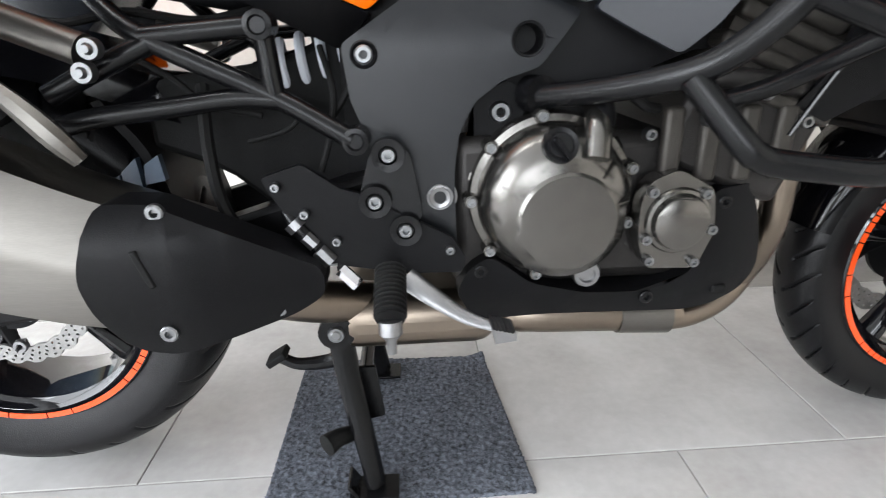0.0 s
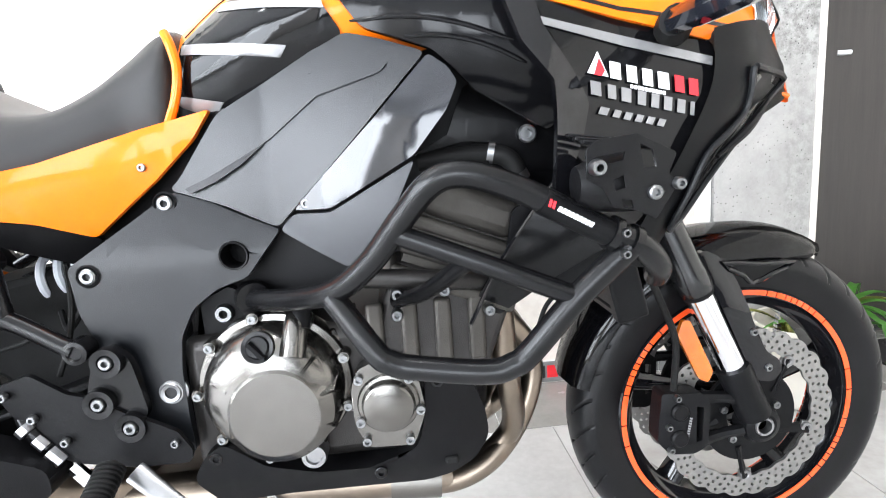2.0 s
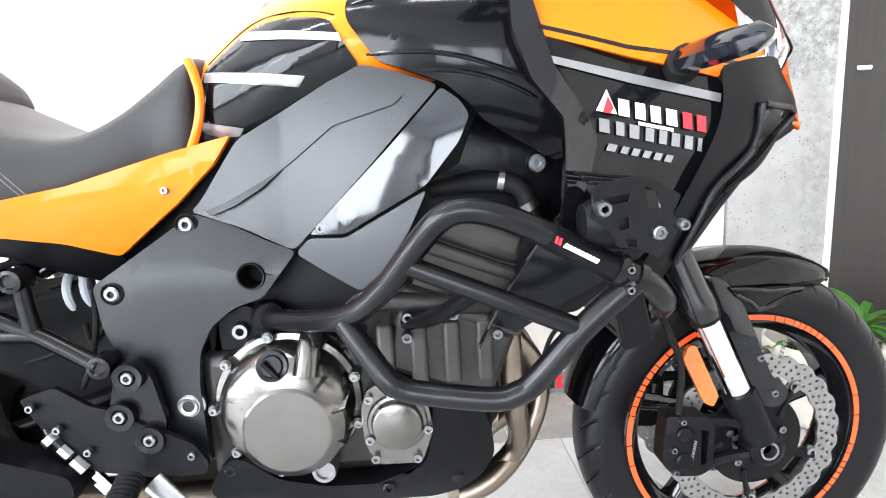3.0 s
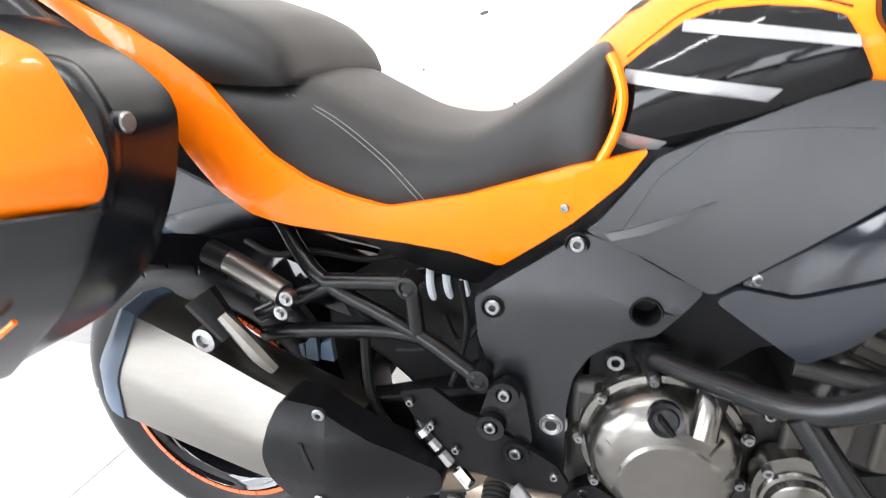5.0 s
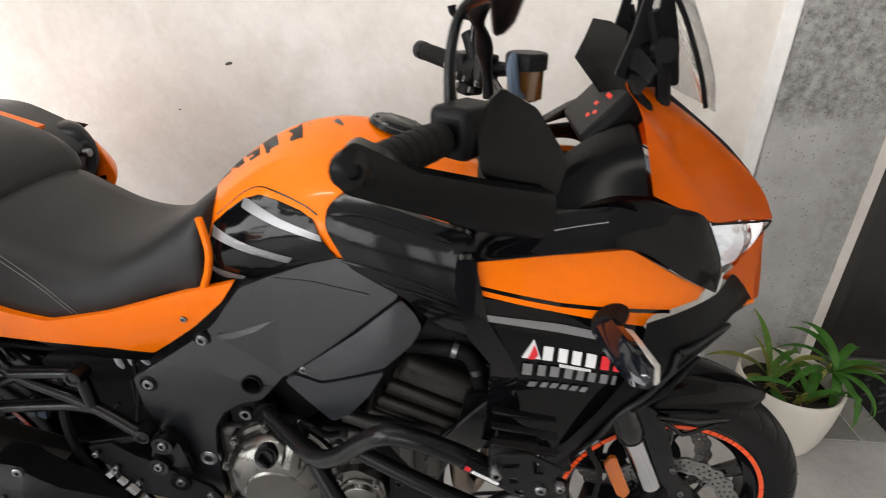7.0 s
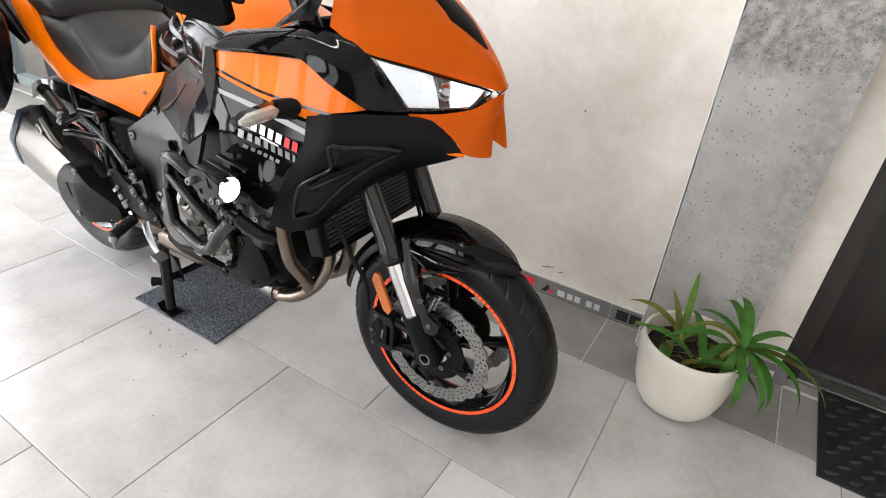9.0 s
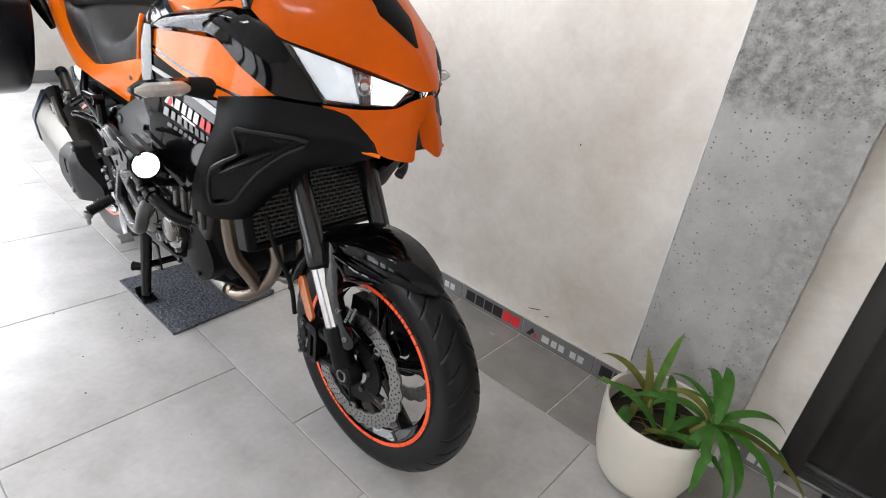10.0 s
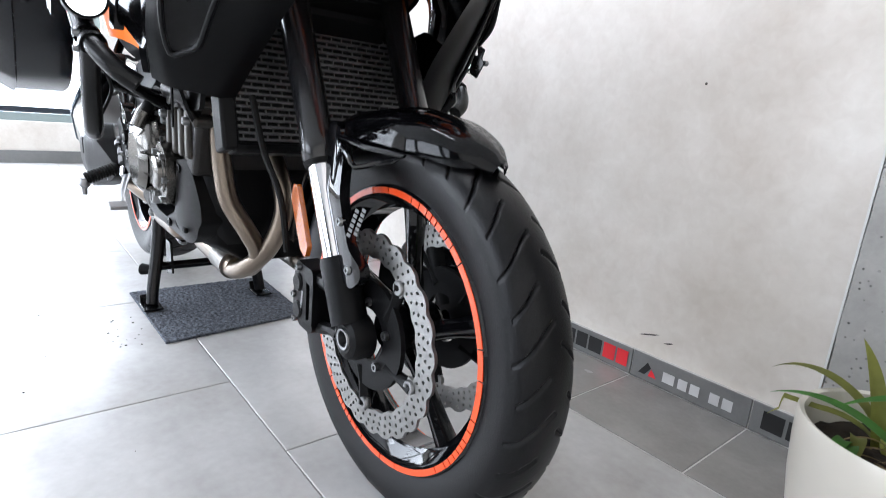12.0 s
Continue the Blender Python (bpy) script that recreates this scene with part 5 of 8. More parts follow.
for x, zl, zt, w in ((-0.10, 0.78, 0.84, 0.11), (-0.30, 0.70, 0.78, 0.13), (-0.50, 0.73, 0.84, 0.14), (-0.70, 0.81, 0.97, 0.145), (-0.88, 0.90, 1.05, 0.155), (-1.00, 0.96, 1.07, 0.16), (-1.10, 1.00, 1.08, 0.14)):
    rings.append([(x, -w, zl), (x, -w, zt), (x, w, zt), (x, w, zl)])
bevel(part("tail_underbody", loft(rings, 3), BLACK, bike), 0.01)
# rear rack under the top case, and mudguard with its slotted lower edge
bm = bmesh.new()
for s in (-1, 1):
    tube(bm, [(-0.88, s * 0.11, 1.09), (-0.98, s * 0.12, 1.12), (-1.10, s * 0.12, 1.125), (-1.20, s * 0.09, 1.125)], 0.012, seg=10)
box(bm, -1.02, 0, 1.132, 0.26, 0.22, 0.012)
part("rack", bm, SATIN, bike, "black luggage rack")
rings = []
for x, z, w in ((-0.40, 0.60, 0.08), (-0.48, 0.63, 0.10), (-0.60, 0.675, 0.11), (-0.72, 0.692, 0.11), (-0.84, 0.680, 0.11), (-0.95, 0.640, 0.10)):
    rings.append([(x, -w, z - 0.05), (x, -w * 0.9, z), (x, 0, z + 0.012), (x, w * 0.9, z), (x, w, z - 0.05), (x, w * 0.85, z - 0.012), (x, 0, z + 0.002), (x, -w * 0.85, z - 0.012)])
part("rear_mudguard", loft(rings, 4), GLOSS, bike, smooth=50)
rings = []
for x, z in ((-0.56, 0.60), (-0.515, 0.535), (-0.49, 0.45), (-0.47, 0.36)):
    rings.append([(x, -0.10, z), (x + 0.012, -0.10, z + 0.004), (x + 0.012, 0.10, z + 0.004), (x, 0.10, z)])
hug = part("hugger", loft(rings, 4), BLACK, bike, "black inner mudguard with blue-grey ribs")
for rib in ([(-0.562, 0.502), (-0.548, 0.507), (-0.543, 0.488), (-0.552, 0.486)], [(-0.545, 0.511), (-0.520, 0.531), (-0.510, 0.494), (-0.541, 0.487)], [(-0.507, 0.523), (-0.484, 0.537), (-0.474, 0.507), (-0.506, 0.499)]):
    bevel(part("hugger_rib", sheet(rib, plane_y(-0.52, 0.51, 0.108, 0.5, -0.3), 0.012, 0.002, 0.05), BLUEGREY, hug), 0.002)

# ---------- side covers ----------
low_y = lambda x, z: 0.171 - 0.32 * max(0, z - 0.668) + 0.03 * max(0, 0.668 - z)
cov_y = lambda x, z: 0.187 + (0.37 if x > 0.03 else 0.20) * (x - 0.03) - 0.13 * (z - 0.70) - 0.4 * (z - 0.79) ** 2 - 0.15 * (x - 0.08) ** 2
LOWER = [(-0.240, 0.662), (-0.151, 0.720), (-0.107, 0.750), (-0.058, 0.734), (-0.008, 0.709), (0.032, 0.692), (0.005, 0.659), (-0.016, 0.633), (-0.058, 0.620), (-0.091, 0.596), (-0.110, 0.560), (-0.116, 0.513), (-0.115, 0.449), (-0.112, 0.397), (-0.150, 0.397), (-0.178, 0.469), (-0.214, 0.551), (-0.234, 0.603)]
UPPER = [(-0.108, 0.753), (-0.092, 0.766), (-0.034, 0.845), (0.043, 0.884), (0.103, 0.914), (0.140, 0.929), (0.179, 0.917), (0.235, 0.895), (0.142, 0.801), (0.034, 0.697), (-0.035, 0.729)]
BLACKP = [(0.237, 0.892), (0.258, 0.875), (0.268, 0.857), (0.254, 0.827), (0.212, 0.777), (0.106, 0.719), (0.058, 0.718), (0.085, 0.745), (0.167, 0.822)]
GREYP = [(0.037, 0.694), (0.058, 0.714), (0.106, 0.714), (0.213, 0.772), (0.188, 0.722), (0.154, 0.674), (0.122, 0.645), (0.077, 0.670)]
FIELD = [(-0.068, 0.754), (-0.031, 0.824), (0.020, 0.872), (0.094, 0.884), (0.191, 0.887), (0.180, 0.876), (0.102, 0.857), (0.034, 0.808)]
# swoosh-shaped step on the upper cover
SWOOSH = [(-0.076, 0.7465), (-0.040, 0.760), (-0.005, 0.779), (0.028, 0.804), (-0.015, 0.783), (-0.055, 0.764), (-0.085, 0.753)]
for s in (-1, 1):
    lc = bevel(part("lower_cover", sheet(LOWER, low_y, 0.014, 0.008, 0.025, s > 0, holes=[circle(-0.030, 0.663, 0.0166)]), GREY, bike, "matt grey lower side cover with a round hole"), 0.003)
    part("dark_hole", lathe_bm([(0.0155, -0.040), (0.0160, 0.0), (0.0166, 0.0015), (0.0185, 0.002), (0.0195, 0.0)], side_on(-0.030, -0.1725, 0.663) if s < 0 else side_on(-0.030, 0.1725, 0.663) @ Matrix.Rotation(math.pi, 4, "X"), 32), BLACK, lc)
    for bx, bz in ((-0.115, 0.736), (-0.215, 0.651)):
        m = side_on(bx, s * (low_y(bx, bz) + 0.001), bz) @ (Matrix() if s < 0 else Matrix.Rotation(math.pi, 4, "X"))
        part("grommet", lathe_bm([(0.010, -0.002), (0.0135, 0.0015), (0.0155, 0.0)], m, 24), BLACK, lc)
        bolt(lc, bx, s * (low_y(bx, bz) + 0.0), bz, 0.0105, 0.005, s=s)
    m = side_on(-0.134, s * 0.174, 0.485) @ (Matrix() if s < 0 else Matrix.Rotation(math.pi, 4, "X"))
    part("pivot_plug", lathe_bm([(0.0, -0.002), (0.007, -0.002), (0.008, 0.005), (0.0125, 0.006), (0.014, 0.004), (0.0155, 0.004), (0.017, 0.001), (0.0215, 0.0), (0.0215, -0.006)], m, 32), ALLOY, lc, "bare metal pivot plug")
    uc = bevel(part("upper_cover", sheet(UPPER, cov_y, 0.012, 0.010, 0.018, s > 0), GREY, bike, "matt grey rounded upper side cover"), 0.003)
    bevel(part("raised_field", sheet(FIELD, lambda x, z: cov_y(x, z) + 0.0022, 0.004, 0.006, 0.018, s > 0), GREY, uc), 0.0018)
    part("raised_step", sheet(SWOOSH, lambda x, z: cov_y(x, z) + 0.0020 + 0.30 * max(0, 0.757 + 0.44 * (x + 0.085) - z), 0.008, 0.002, 0.006, s > 0), GREY, uc)
    bp = bevel(part("gloss_insert", sheet(BLACKP, lambda x, z: cov_y(x, z) + 0.006 - 1.3 * (0.7 * (x - 0.17) - 0.7 * (z - 0.81)) ** 2 - 0.25 * ((x - 0.17) ** 2 + (z - 0.81) ** 2), 0.010, 0.006, 0.02, s > 0), FLAKE, bike, "gloss black insert panel"), 0.003, 3)
    bolt(bp, 0.074, s * 0.197, 0.726, 0.007, 0.004, s=s)
    bevel(part("knee_panel", sheet(GREYP, lambda x, z: cov_y(x, z) + 0.004, 0.012, 0.008, 0.03, s > 0), KNEE, bike), 0.003)

# ---------- frame core and filler, engine -------
# plain black core added so no bright wall shows through the bike
rings = []
for x, zl, zt, w in ((-0.25, 0.45, 0.70, 0.10), (-0.10, 0.40, 0.86, 0.125), (0.10, 0.62, 0.92, 0.15), (0.30, 0.66, 0.99, 0.155), (0.42, 0.70, 0.98, 0.13), (0.50, 0.76, 0.96, 0.10)):
    rings.append([(x, -w, zl), (x, -w, zt), (x, w, zt), (x, w, zl)])
part("frame_core", loft(rings, 3), BLACK, bike, "black block filling the frame and airbox space")
# added dark block that fills the see-through gap behind the subframe
rings = []
for x, zl, zt, w in ((-0.50, 0.54, 0.625, 0.09), (-0.40, 0.50, 0.635, 0.10), (-0.30, 0.40, 0.655, 0.09), (-0.20, 0.36, 0.72, 0.09)):
    rings.append([(x, -w, zl), (x, -w, zt), (x, w, zt), (x, w, zl)])
bevel(part("gap_filler", loft(rings, 3), RUBBER, bike), 0.01)
AIR = [(0.200, 0.772), (0.255, 0.790), (0.285, 0.862), (0.40, 0.857), (0.425, 0.82), (0.43, 0.74), (0.385, 0.715), (0.345, 0.745), (0.325, 0.785), (0.28, 0.790)]
for s in (-1, 1):
    bevel(part("air_duct_panel", sheet(AIR, lambda x, z: 0.180 - 3.0 * (z - 0.80) ** 2, 0.01, 0.01, 0.02, s > 0), DEEPBLACK, bike), 0.003)
eng = group("engine", bike, "four-cylinder engine in grey and black metal")
bm = bmesh.new()
box(bm, 0.06, 0, 0.455, 0.36, 0.33, 0.20)
box(bm, -0.05, 0, 0.53, 0.14, 0.26, 0.14)
bevel(part("crankcase", bm, CASTING, eng), 0.02, 3)
R = Matrix.Translation((0.235, 0, 0.55)) @ Matrix.Rotation(radians(22), 4, "Y")
bm = bmesh.new()
box(bm, 0, 0, 0.00, 0.17, 0.36, 0.13, R)
bevel(part("cylinder_block", bm, CASTING, eng), 0.01)
for k in range(3):
    bm = bmesh.new()
    box(bm, 0, 0, 0.050 + 0.036 * k, 0.180 - 0.008 * k, 0.375, 0.020, R)
    bevel(part("cylinder_ledge", bm, HEADM, eng), 0.007, 3)
part("cylinder_wall", box_bm(0, 0, 0.09, 0.155, 0.345, 0.13, m=R), HEADM, eng)
bm = bmesh.new()
box(bm, -0.010, 0, 0.160, 0.135, 0.37, 0.055, R)
bevel(part("cylinder_head_cover", bm, HEADM, eng), 0.018, 4)
# clutch cover
m = side_on(0.004, -0.165, 0.480)
prof = [(0, 0.062), (0.058, 0.062), (0.076, 0.051), (0.082, 0.046), (0.089, 0.034), (0.0915, 0.022), (0.093, 0.012), (0.101, 0.010), (0.103, 0.006), (0.103, -0.02)]
cc = part("clutch_cover", lathe_bm(prof, m, 72), ENGINE, eng, "bronze-grey round clutch cover")
bm = lathe_bm([(0, 0.0655), (0.0565, 0.0650), (0.060, 0.0625), (0.073, 0.050)], side_on(0.012, -0.165, 0.462), 64)
part("clutch_cap", bm, ENGINE, cc)
for k in range(9):
    a = radians(20 + 40 * k)
    c = Vector((0.004 + 0.101 * math.cos(a), -0.176, 0.480 + 0.101 * math.sin(a)))
    lug = lathe_bm([(0, 0.011), (0.0078, 0.011), (0.009, 0.008), (0.0095, -0.012)], Matrix.Translation(c) @ Matrix.Rotation(radians(90), 4, "X"), 16)
    part("cover_lug", lug, ENGINE, cc)
    cap_screw(cc, c + Vector((0, -0.011, 0)), c + Vector((0, -1, 0)), 0.0055, 0.005)
for a0, w in ((35, 0.022), (-30, 0.016), (165, 0.018)):
    a = radians(a0)
    bm = bmesh.new()
    box(bm, 0.072, 0, 0.050, 0.040, w, 0.020, side_on(0.004, -0.165, 0.480) @ Matrix.Rotation(a, 4, "Z") @ Matrix.Rotation(radians(35), 4, "Y"))
    bevel(part("cover_rib", bm, ENGINE, cc), 0.004)
# triangular facets cast between cap and rim
for k in range(7):
    a = radians(-62 + 36 * k)
    M = side_on(0.008, -0.165, 0.471) @ Matrix.Rotation(a, 4, "Z")
    bm = bmesh.new()
    vs = [bm.verts.new(M @ Vector(p)) for p in ((0.060, -0.0020, 0.0625), (0.060, 0.0020, 0.0625), (0.0885, 0.014, 0.030), (0.0885, -0.014, 0.030), (0.080, 0.0, 0.0545))]
    for q in ((0, 1, 4), (1, 2, 4), (2, 3, 4), (3, 0, 4)):
        bm.faces.new([vs[i] for i in q])
    bmesh.ops.solidify(bm, geom=bm.faces[:], thickness=0.004)
    part("cover_facet", bm, ENGINE, cc, smooth=10)
fc = part("oil_filler", lathe_bm([(0, 0.006), (0.013, 0.006), (0.015, 0.003), (0.020, 0.004), (0.021, -0.012)], side_on(-0.001, -0.222, 0.552) @ Matrix.Rotation(radians(-20), 4, "X"), 28), SATIN, cc, "black oil filler cap")
part("filler_grip", box_bm(0, 0, 0.011, 0.026, 0.005, 0.011, m=side_on(-0.001, -0.222, 0.552) @ Matrix.Rotation(radians(-50), 4, "Z")), BLACK, fc)
part("oil_window", lathe_bm([(0, 0.002), (0.010, 0.002), (0.011, 0.006), (0.016, 0.006), (0.018, 0.0), (0.018, -0.02)], side_on(0.048, -0.198, 0.384), 28), ALLOY, cc, "round oil level window")
bm = tube_bm([(0.050, -0.175, 0.590), (0.046, -0.205, 0.572), (0.040, -0.222, 0.535)], [0.013, 0.016, 0.017], seg=14)
part("sensor_boss", bm, ENGINE, cc)
bm = tube_bm([(0.052, -0.190, 0.600), (0.053, -0.200, 0.585), (0.051, -0.208, 0.568)], [0.010, 0.013, 0.013], seg=12)
tube(bm, [(0.052, -0.19, 0.600), (0.075, -0.20, 0.606), (0.10, -0.20, 0.590), (0.12, -0.19, 0.585)], 0.006, seg=8)
part("sensor_plug", bm, BLACK, eng)
# ignition rotor cover
hexo = [(0.106, 0.474), (0.116, 0.502), (0.150, 0.516), (0.196, 0.490), (0.204, 0.436), (0.186, 0.388), (0.122, 0.390), (0.108, 0.425)]
sc = bevel(part("rotor_cover", sheet(hexo, flat(0.205), 0.03, 0.010, 0.05), ENGINE, eng, "grey metal rotor cover"), 0.004)
part("rotor_cap", lathe_bm([(0, 0.014), (0.030, 0.014), (0.033, 0.012), (0.036, 0.004), (0.040, 0.003), (0.042, 0.0)], side_on(0.155, -0.206, 0.452), 40), ENGINE, sc)
for bx, bz in ((0.118, 0.490), (0.184, 0.486), (0.197, 0.440), (0.180, 0.398), (0.122, 0.402), (0.116, 0.430)):
    cap_screw(sc, (bx, -0.205, bz), (bx, -1, bz), 0.0062, 0.008)
bm = sheet([(-0.095, 0.596), (-0.05, 0.618), (-0.02, 0.60), (-0.035, 0.565), (-0.075, 0.545), (-0.11, 0.52), (-0.115, 0.46), (-0.09, 0.46), (-0.088, 0.52)], flat(0.15), 0.03, 0.006, 0.05)
bevel(part("mount_plate", bm, BLACK, eng), 0.003)
bolt(eng, -0.058, -0.151, 0.582, 0.013, 0.010)
for bx, bz, y in ((0.178, 0.600, -0.20), (0.176, 0.572, -0.20), (0.30, 0.565, -0.19), (0.115, 0.555, -0.185), (0.24, 0.60, -0.20)):
    bolt(eng, bx, y, bz, 0.008, 0.008)
for k in range(4):
    bevel(part("cylinder_rib", box_bm(0.145 + 0.046 * k, -0.181, 0.540, 0.024, 0.016, 0.092), HEADM, eng), 0.006, 3)
part("water_pipe", tube_bm([(0.13, -0.18, 0.620), (0.19, -0.195, 0.618), (0.26, -0.195, 0.610), (0.31, -0.17, 0.60)], 0.013, seg=12), CASTING, eng)
bm = tube_bm([(0.36, -0.18, 0.70), (0.34, -0.185, 0.76), (0.30, -0.18, 0.772), (0.22, -0.17, 0.768)], 0.013, seg=12)
part("radiator_hose", bm, RUBBER, bike)
for p, q in (((0.352, -0.183, 0.735), (0.340, -0.185, 0.757)), ((0.318, -0.183, 0.772), (0.300, -0.18, 0.776))):
    part("hose_clip", tube_bm([p, tuple(a + 0.45 * (b - a) for a, b in zip(p, q))], 0.0142, smooth=0, seg=16), BOLT, bike)
bolt(bike, 0.362, -0.186, 0.794, 0.012, 0.006)

# belly pan: two sides, a nose behind the headers and a keel above the collector
BELLY = [(-0.117, 0.362), (-0.100, 0.392), (-0.075, 0.408), (-0.055, 0.396), (-0.020, 0.369), (0.050, 0.352), (0.120, 0.350), (0.163, 0.360), (0.192, 0.378), (0.204, 0.427), (0.207, 0.484), (0.258, 0.490), (0.278, 0.445), (0.291, 0.405), (0.294, 0.370), (0.270, 0.334), (0.237, 0.316), (0.198, 0.309), (0.004, 0.314), (-0.090, 0.309)]
for s in (-1, 1):
    bp = bevel(part("belly_pan", sheet(BELLY, lambda x, z: 0.189 - 0.5 * max(0, 0.350 - z) - 2.2 * max(0, x - 0.19) ** 2, 0.05, 0.010, 0.025, s > 0), BLACK, bike, "matt black belly pan"), 0.005, 3)
    for bx, bz in ((-0.085, 0.388), (0.135, 0.341)):
        bolt(bp, bx, s * 0.188, bz, 0.009, 0.003, SATIN, s=s)
    bolt(bp, 0.222, s * 0.187, 0.468, 0.009, 0.003, SATIN, s=s)
    bevel(part("pan_recess", box_bm(0.236, s * 0.182, 0.345, 0.020, 0.008, 0.012), RUBBER, bp), 0.003)
rings = []
for x, zt, zb, w in ((0.235, 0.50, 0.300, 0.165), (0.262, 0.515, 0.308, 0.160), (0.288, 0.50, 0.330, 0.145), (0.300, 0.46, 0.360, 0.120)):
    rings.append([(x, -w * 0.72, zb), (x, -w, zb + 0.05), (x, -w, zt - 0.04), (x, -w * 0.8, zt), (x, w * 0.8, zt), (x, w, zt - 0.04), (x, w, zb + 0.05), (x, w * 0.72, zb)])
bevel(part("belly_front", loft(rings, 3), BLACK, bike, smooth=60), 0.006, 2)
rings = []
for x, k in ((-0.10, 0.97), (0.05, 1.0), (0.18, 1.0), (0.245, 0.92), (0.275, 0.80)):
    rings.append([(x, -0.168 * k, 0.345), (x, -0.162 * k, 0.318), (x, -0.085 * k, 0.276), (x, 0.085 * k, 0.276), (x, 0.162 * k, 0.318), (x, 0.168 * k, 0.345)])
bevel(part("belly_keel", loft(rings, 3), BLACK, bike, smooth=60), 0.004, 2)

# ---------- exhaust ----------
ex = group("exhaust", bike, "stainless exhaust with black heat shield")
OUTER = [(0.318, 0.143, 0.60), (0.325, 0.139, 0.53), (0.328, 0.135, 0.48), (0.334, 0.126, 0.42), (0.345, 0.094, 0.36), (0.338, 0.070, 0.312), (0.290, 0.068, 0.268), (0.22, 0.074, 0.252)]
INNER = [(0.332, 0.046, 0.60), (0.342, 0.044, 0.52), (0.380, 0.040, 0.46), (0.390, 0.040, 0.40), (0.362, 0.055, 0.330), (0.310, 0.078, 0.278), (0.25, 0.086, 0.252), (0.18, 0.086, 0.250)]
for s in (-1, 1):
    for row in (OUTER, INNER):
        part("header_pipe", tube_bm([(x, s * y, z) for x, y, z in row], 0.0185, seg=18), PIPE, ex, "bronze-tinted header pipe")
    part("collector", tube_bm([(0.24, s * 0.080, 0.254), (0.20, s * 0.080, 0.256), (0.12, s * 0.078, 0.260), (-0.010, s * 0.074, 0.264), (-0.035, s * 0.060, 0.268)], [0.024, 0.027, 0.029, 0.029, 0.022], smooth=3, seg=24), PIPE, ex)
    part("exhaust_clamp", tube_bm([(0.142, s * 0.079, 0.259), (0.222, s * 0.080, 0.255)], 0.0315, smooth=0, seg=28), STEEL, ex)
bm = bmesh.new()
box(bm, -0.17, -0.03, 0.285, 0.24, 0.22, 0.085)
bevel(part("catalyst_box", bm, PIPE, ex), 0.035, 4)
part("link_pipe", tube_bm([(-0.22, -0.08, 0.30), (-0.31, -0.14, 0.335), (-0.40, -0.18, 0.38), (-0.47, -0.19, 0.42)], 0.03, seg=18), PIPE, ex)


def muffler_ring(x, zb, zt, o=0.0, yi=-0.125, k=1.0, skew=0.0):
    h = zt - zb
    yo = -0.262 - o
    P = [(yi, zt - 0.25 * h), (yi - 0.025, zt - 0.03 * h), (-0.19, zt + o), (yo + 0.035, zt - 0.05 * h + o), (yo + 0.004, zt - 0.42 * h), (yo, zt - 0.52 * h), (yo + 0.012, zb + 0.10 * h), (yo + 0.04, zb - o), (-0.17, zb - o), (yi, zb + 0.2 * h)]
    yc, zc = -0.19, (zb + zt) / 2
    return [(x + skew * (z - zc), yc + k * (y - yc), zc + k * (z - zc)) for y, z in P]


part("muffler", loft([muffler_ring(-0.40, 0.355, 0.475), muffler_ring(-0.52, 0.350, 0.520), muffler_ring(-0.64, 0.378, 0.572, skew=0.1), muffler_ring(-0.765, 0.418, 0.616, skew=0.27)], 4), STEEL, ex, "brushed stainless muffler", smooth=25)
cap_m = part("muffler_cap", loft([muffler_ring(-0.762, 0.414, 0.618, 0.003, skew=0.27), muffler_ring(-0.782, 0.428, 0.624, 0.004, skew=0.28), muffler_ring(-0.800, 0.442, 0.622, 0.0, k=0.9, skew=0.30), muffler_ring(-0.802, 0.442, 0.622, 0.0, k=0.72, skew=0.30), muffler_ring(-0.76, 0.442, 0.60, 0.0, k=0.66, skew=0.30)], 2), BLUEGREY, ex, "blue-grey muffler end cap", smooth=25)
SHIELD = [(-0.505, 0.510), (-0.445, 0.508), (-0.365, 0.475), (-0.275, 0.420), (-0.275, 0.384), (-0.310, 0.364), (-0.380, 0.345), (-0.450, 0.330), (-0.490, 0.342), (-0.515, 0.382), (-0.527, 0.431)]
hs = bevel(part("heat_shield", sheet(SHIELD, lambda x, z: 0.272 + 0.30 * min(0, -x - 0.42) - 0.9 * max(0, z - 0.475) - 0.25 * max(0, 0.40 - z), 0.05, 0.014, 0.025), BLACK, ex, "matt black plastic heat shield"), 0.006, 3)
for bx, bz, y in ((-0.440, 0.501, -0.250), (-0.445, 0.365, -0.266), (-0.331, 0.372, -0.232)):
    bolt(hs, bx, y, bz, 0.010, 0.004)
bevel(part("shield_slot", box_bm(-0.455, -0.271, 0.445, 0.008, 0.006, 0.045, m=Matrix.Translation((-0.455, 0, 0.445)) @ Matrix.Rotation(radians(-18), 4, "Y") @ Matrix.Translation((0.455, 0, -0.445))), RUBBER, hs), 0.002)

# ---------- swingarm, shock, subframe ----------
for s in (-1, 1):
    rings = []
    for x, z, w, h in ((-0.10, 0.470, 0.05, 0.07), (-0.25, 0.445, 0.03, 0.055), (-0.45, 0.400, 0.022, 0.04), (-0.65, 0.355, 0.02, 0.032), (-0.80, 0.337, 0.018, 0.03)):
        y = s * (0.115 if x < -0.2 else 0.09)
        rings.append([(x, y - w, z - h), (x, y - w, z + h), (x, y + w, z + h), (x, y + w, z - h)])
    bevel(part("swingarm", loft(rings, 3), BLACK, bike), 0.008)
part("shock_absorber", tube_bm([(-0.36, -0.06, 0.625), (-0.19, -0.06, 0.67)], 0.018, smooth=0), SATIN, bike)
pts = []
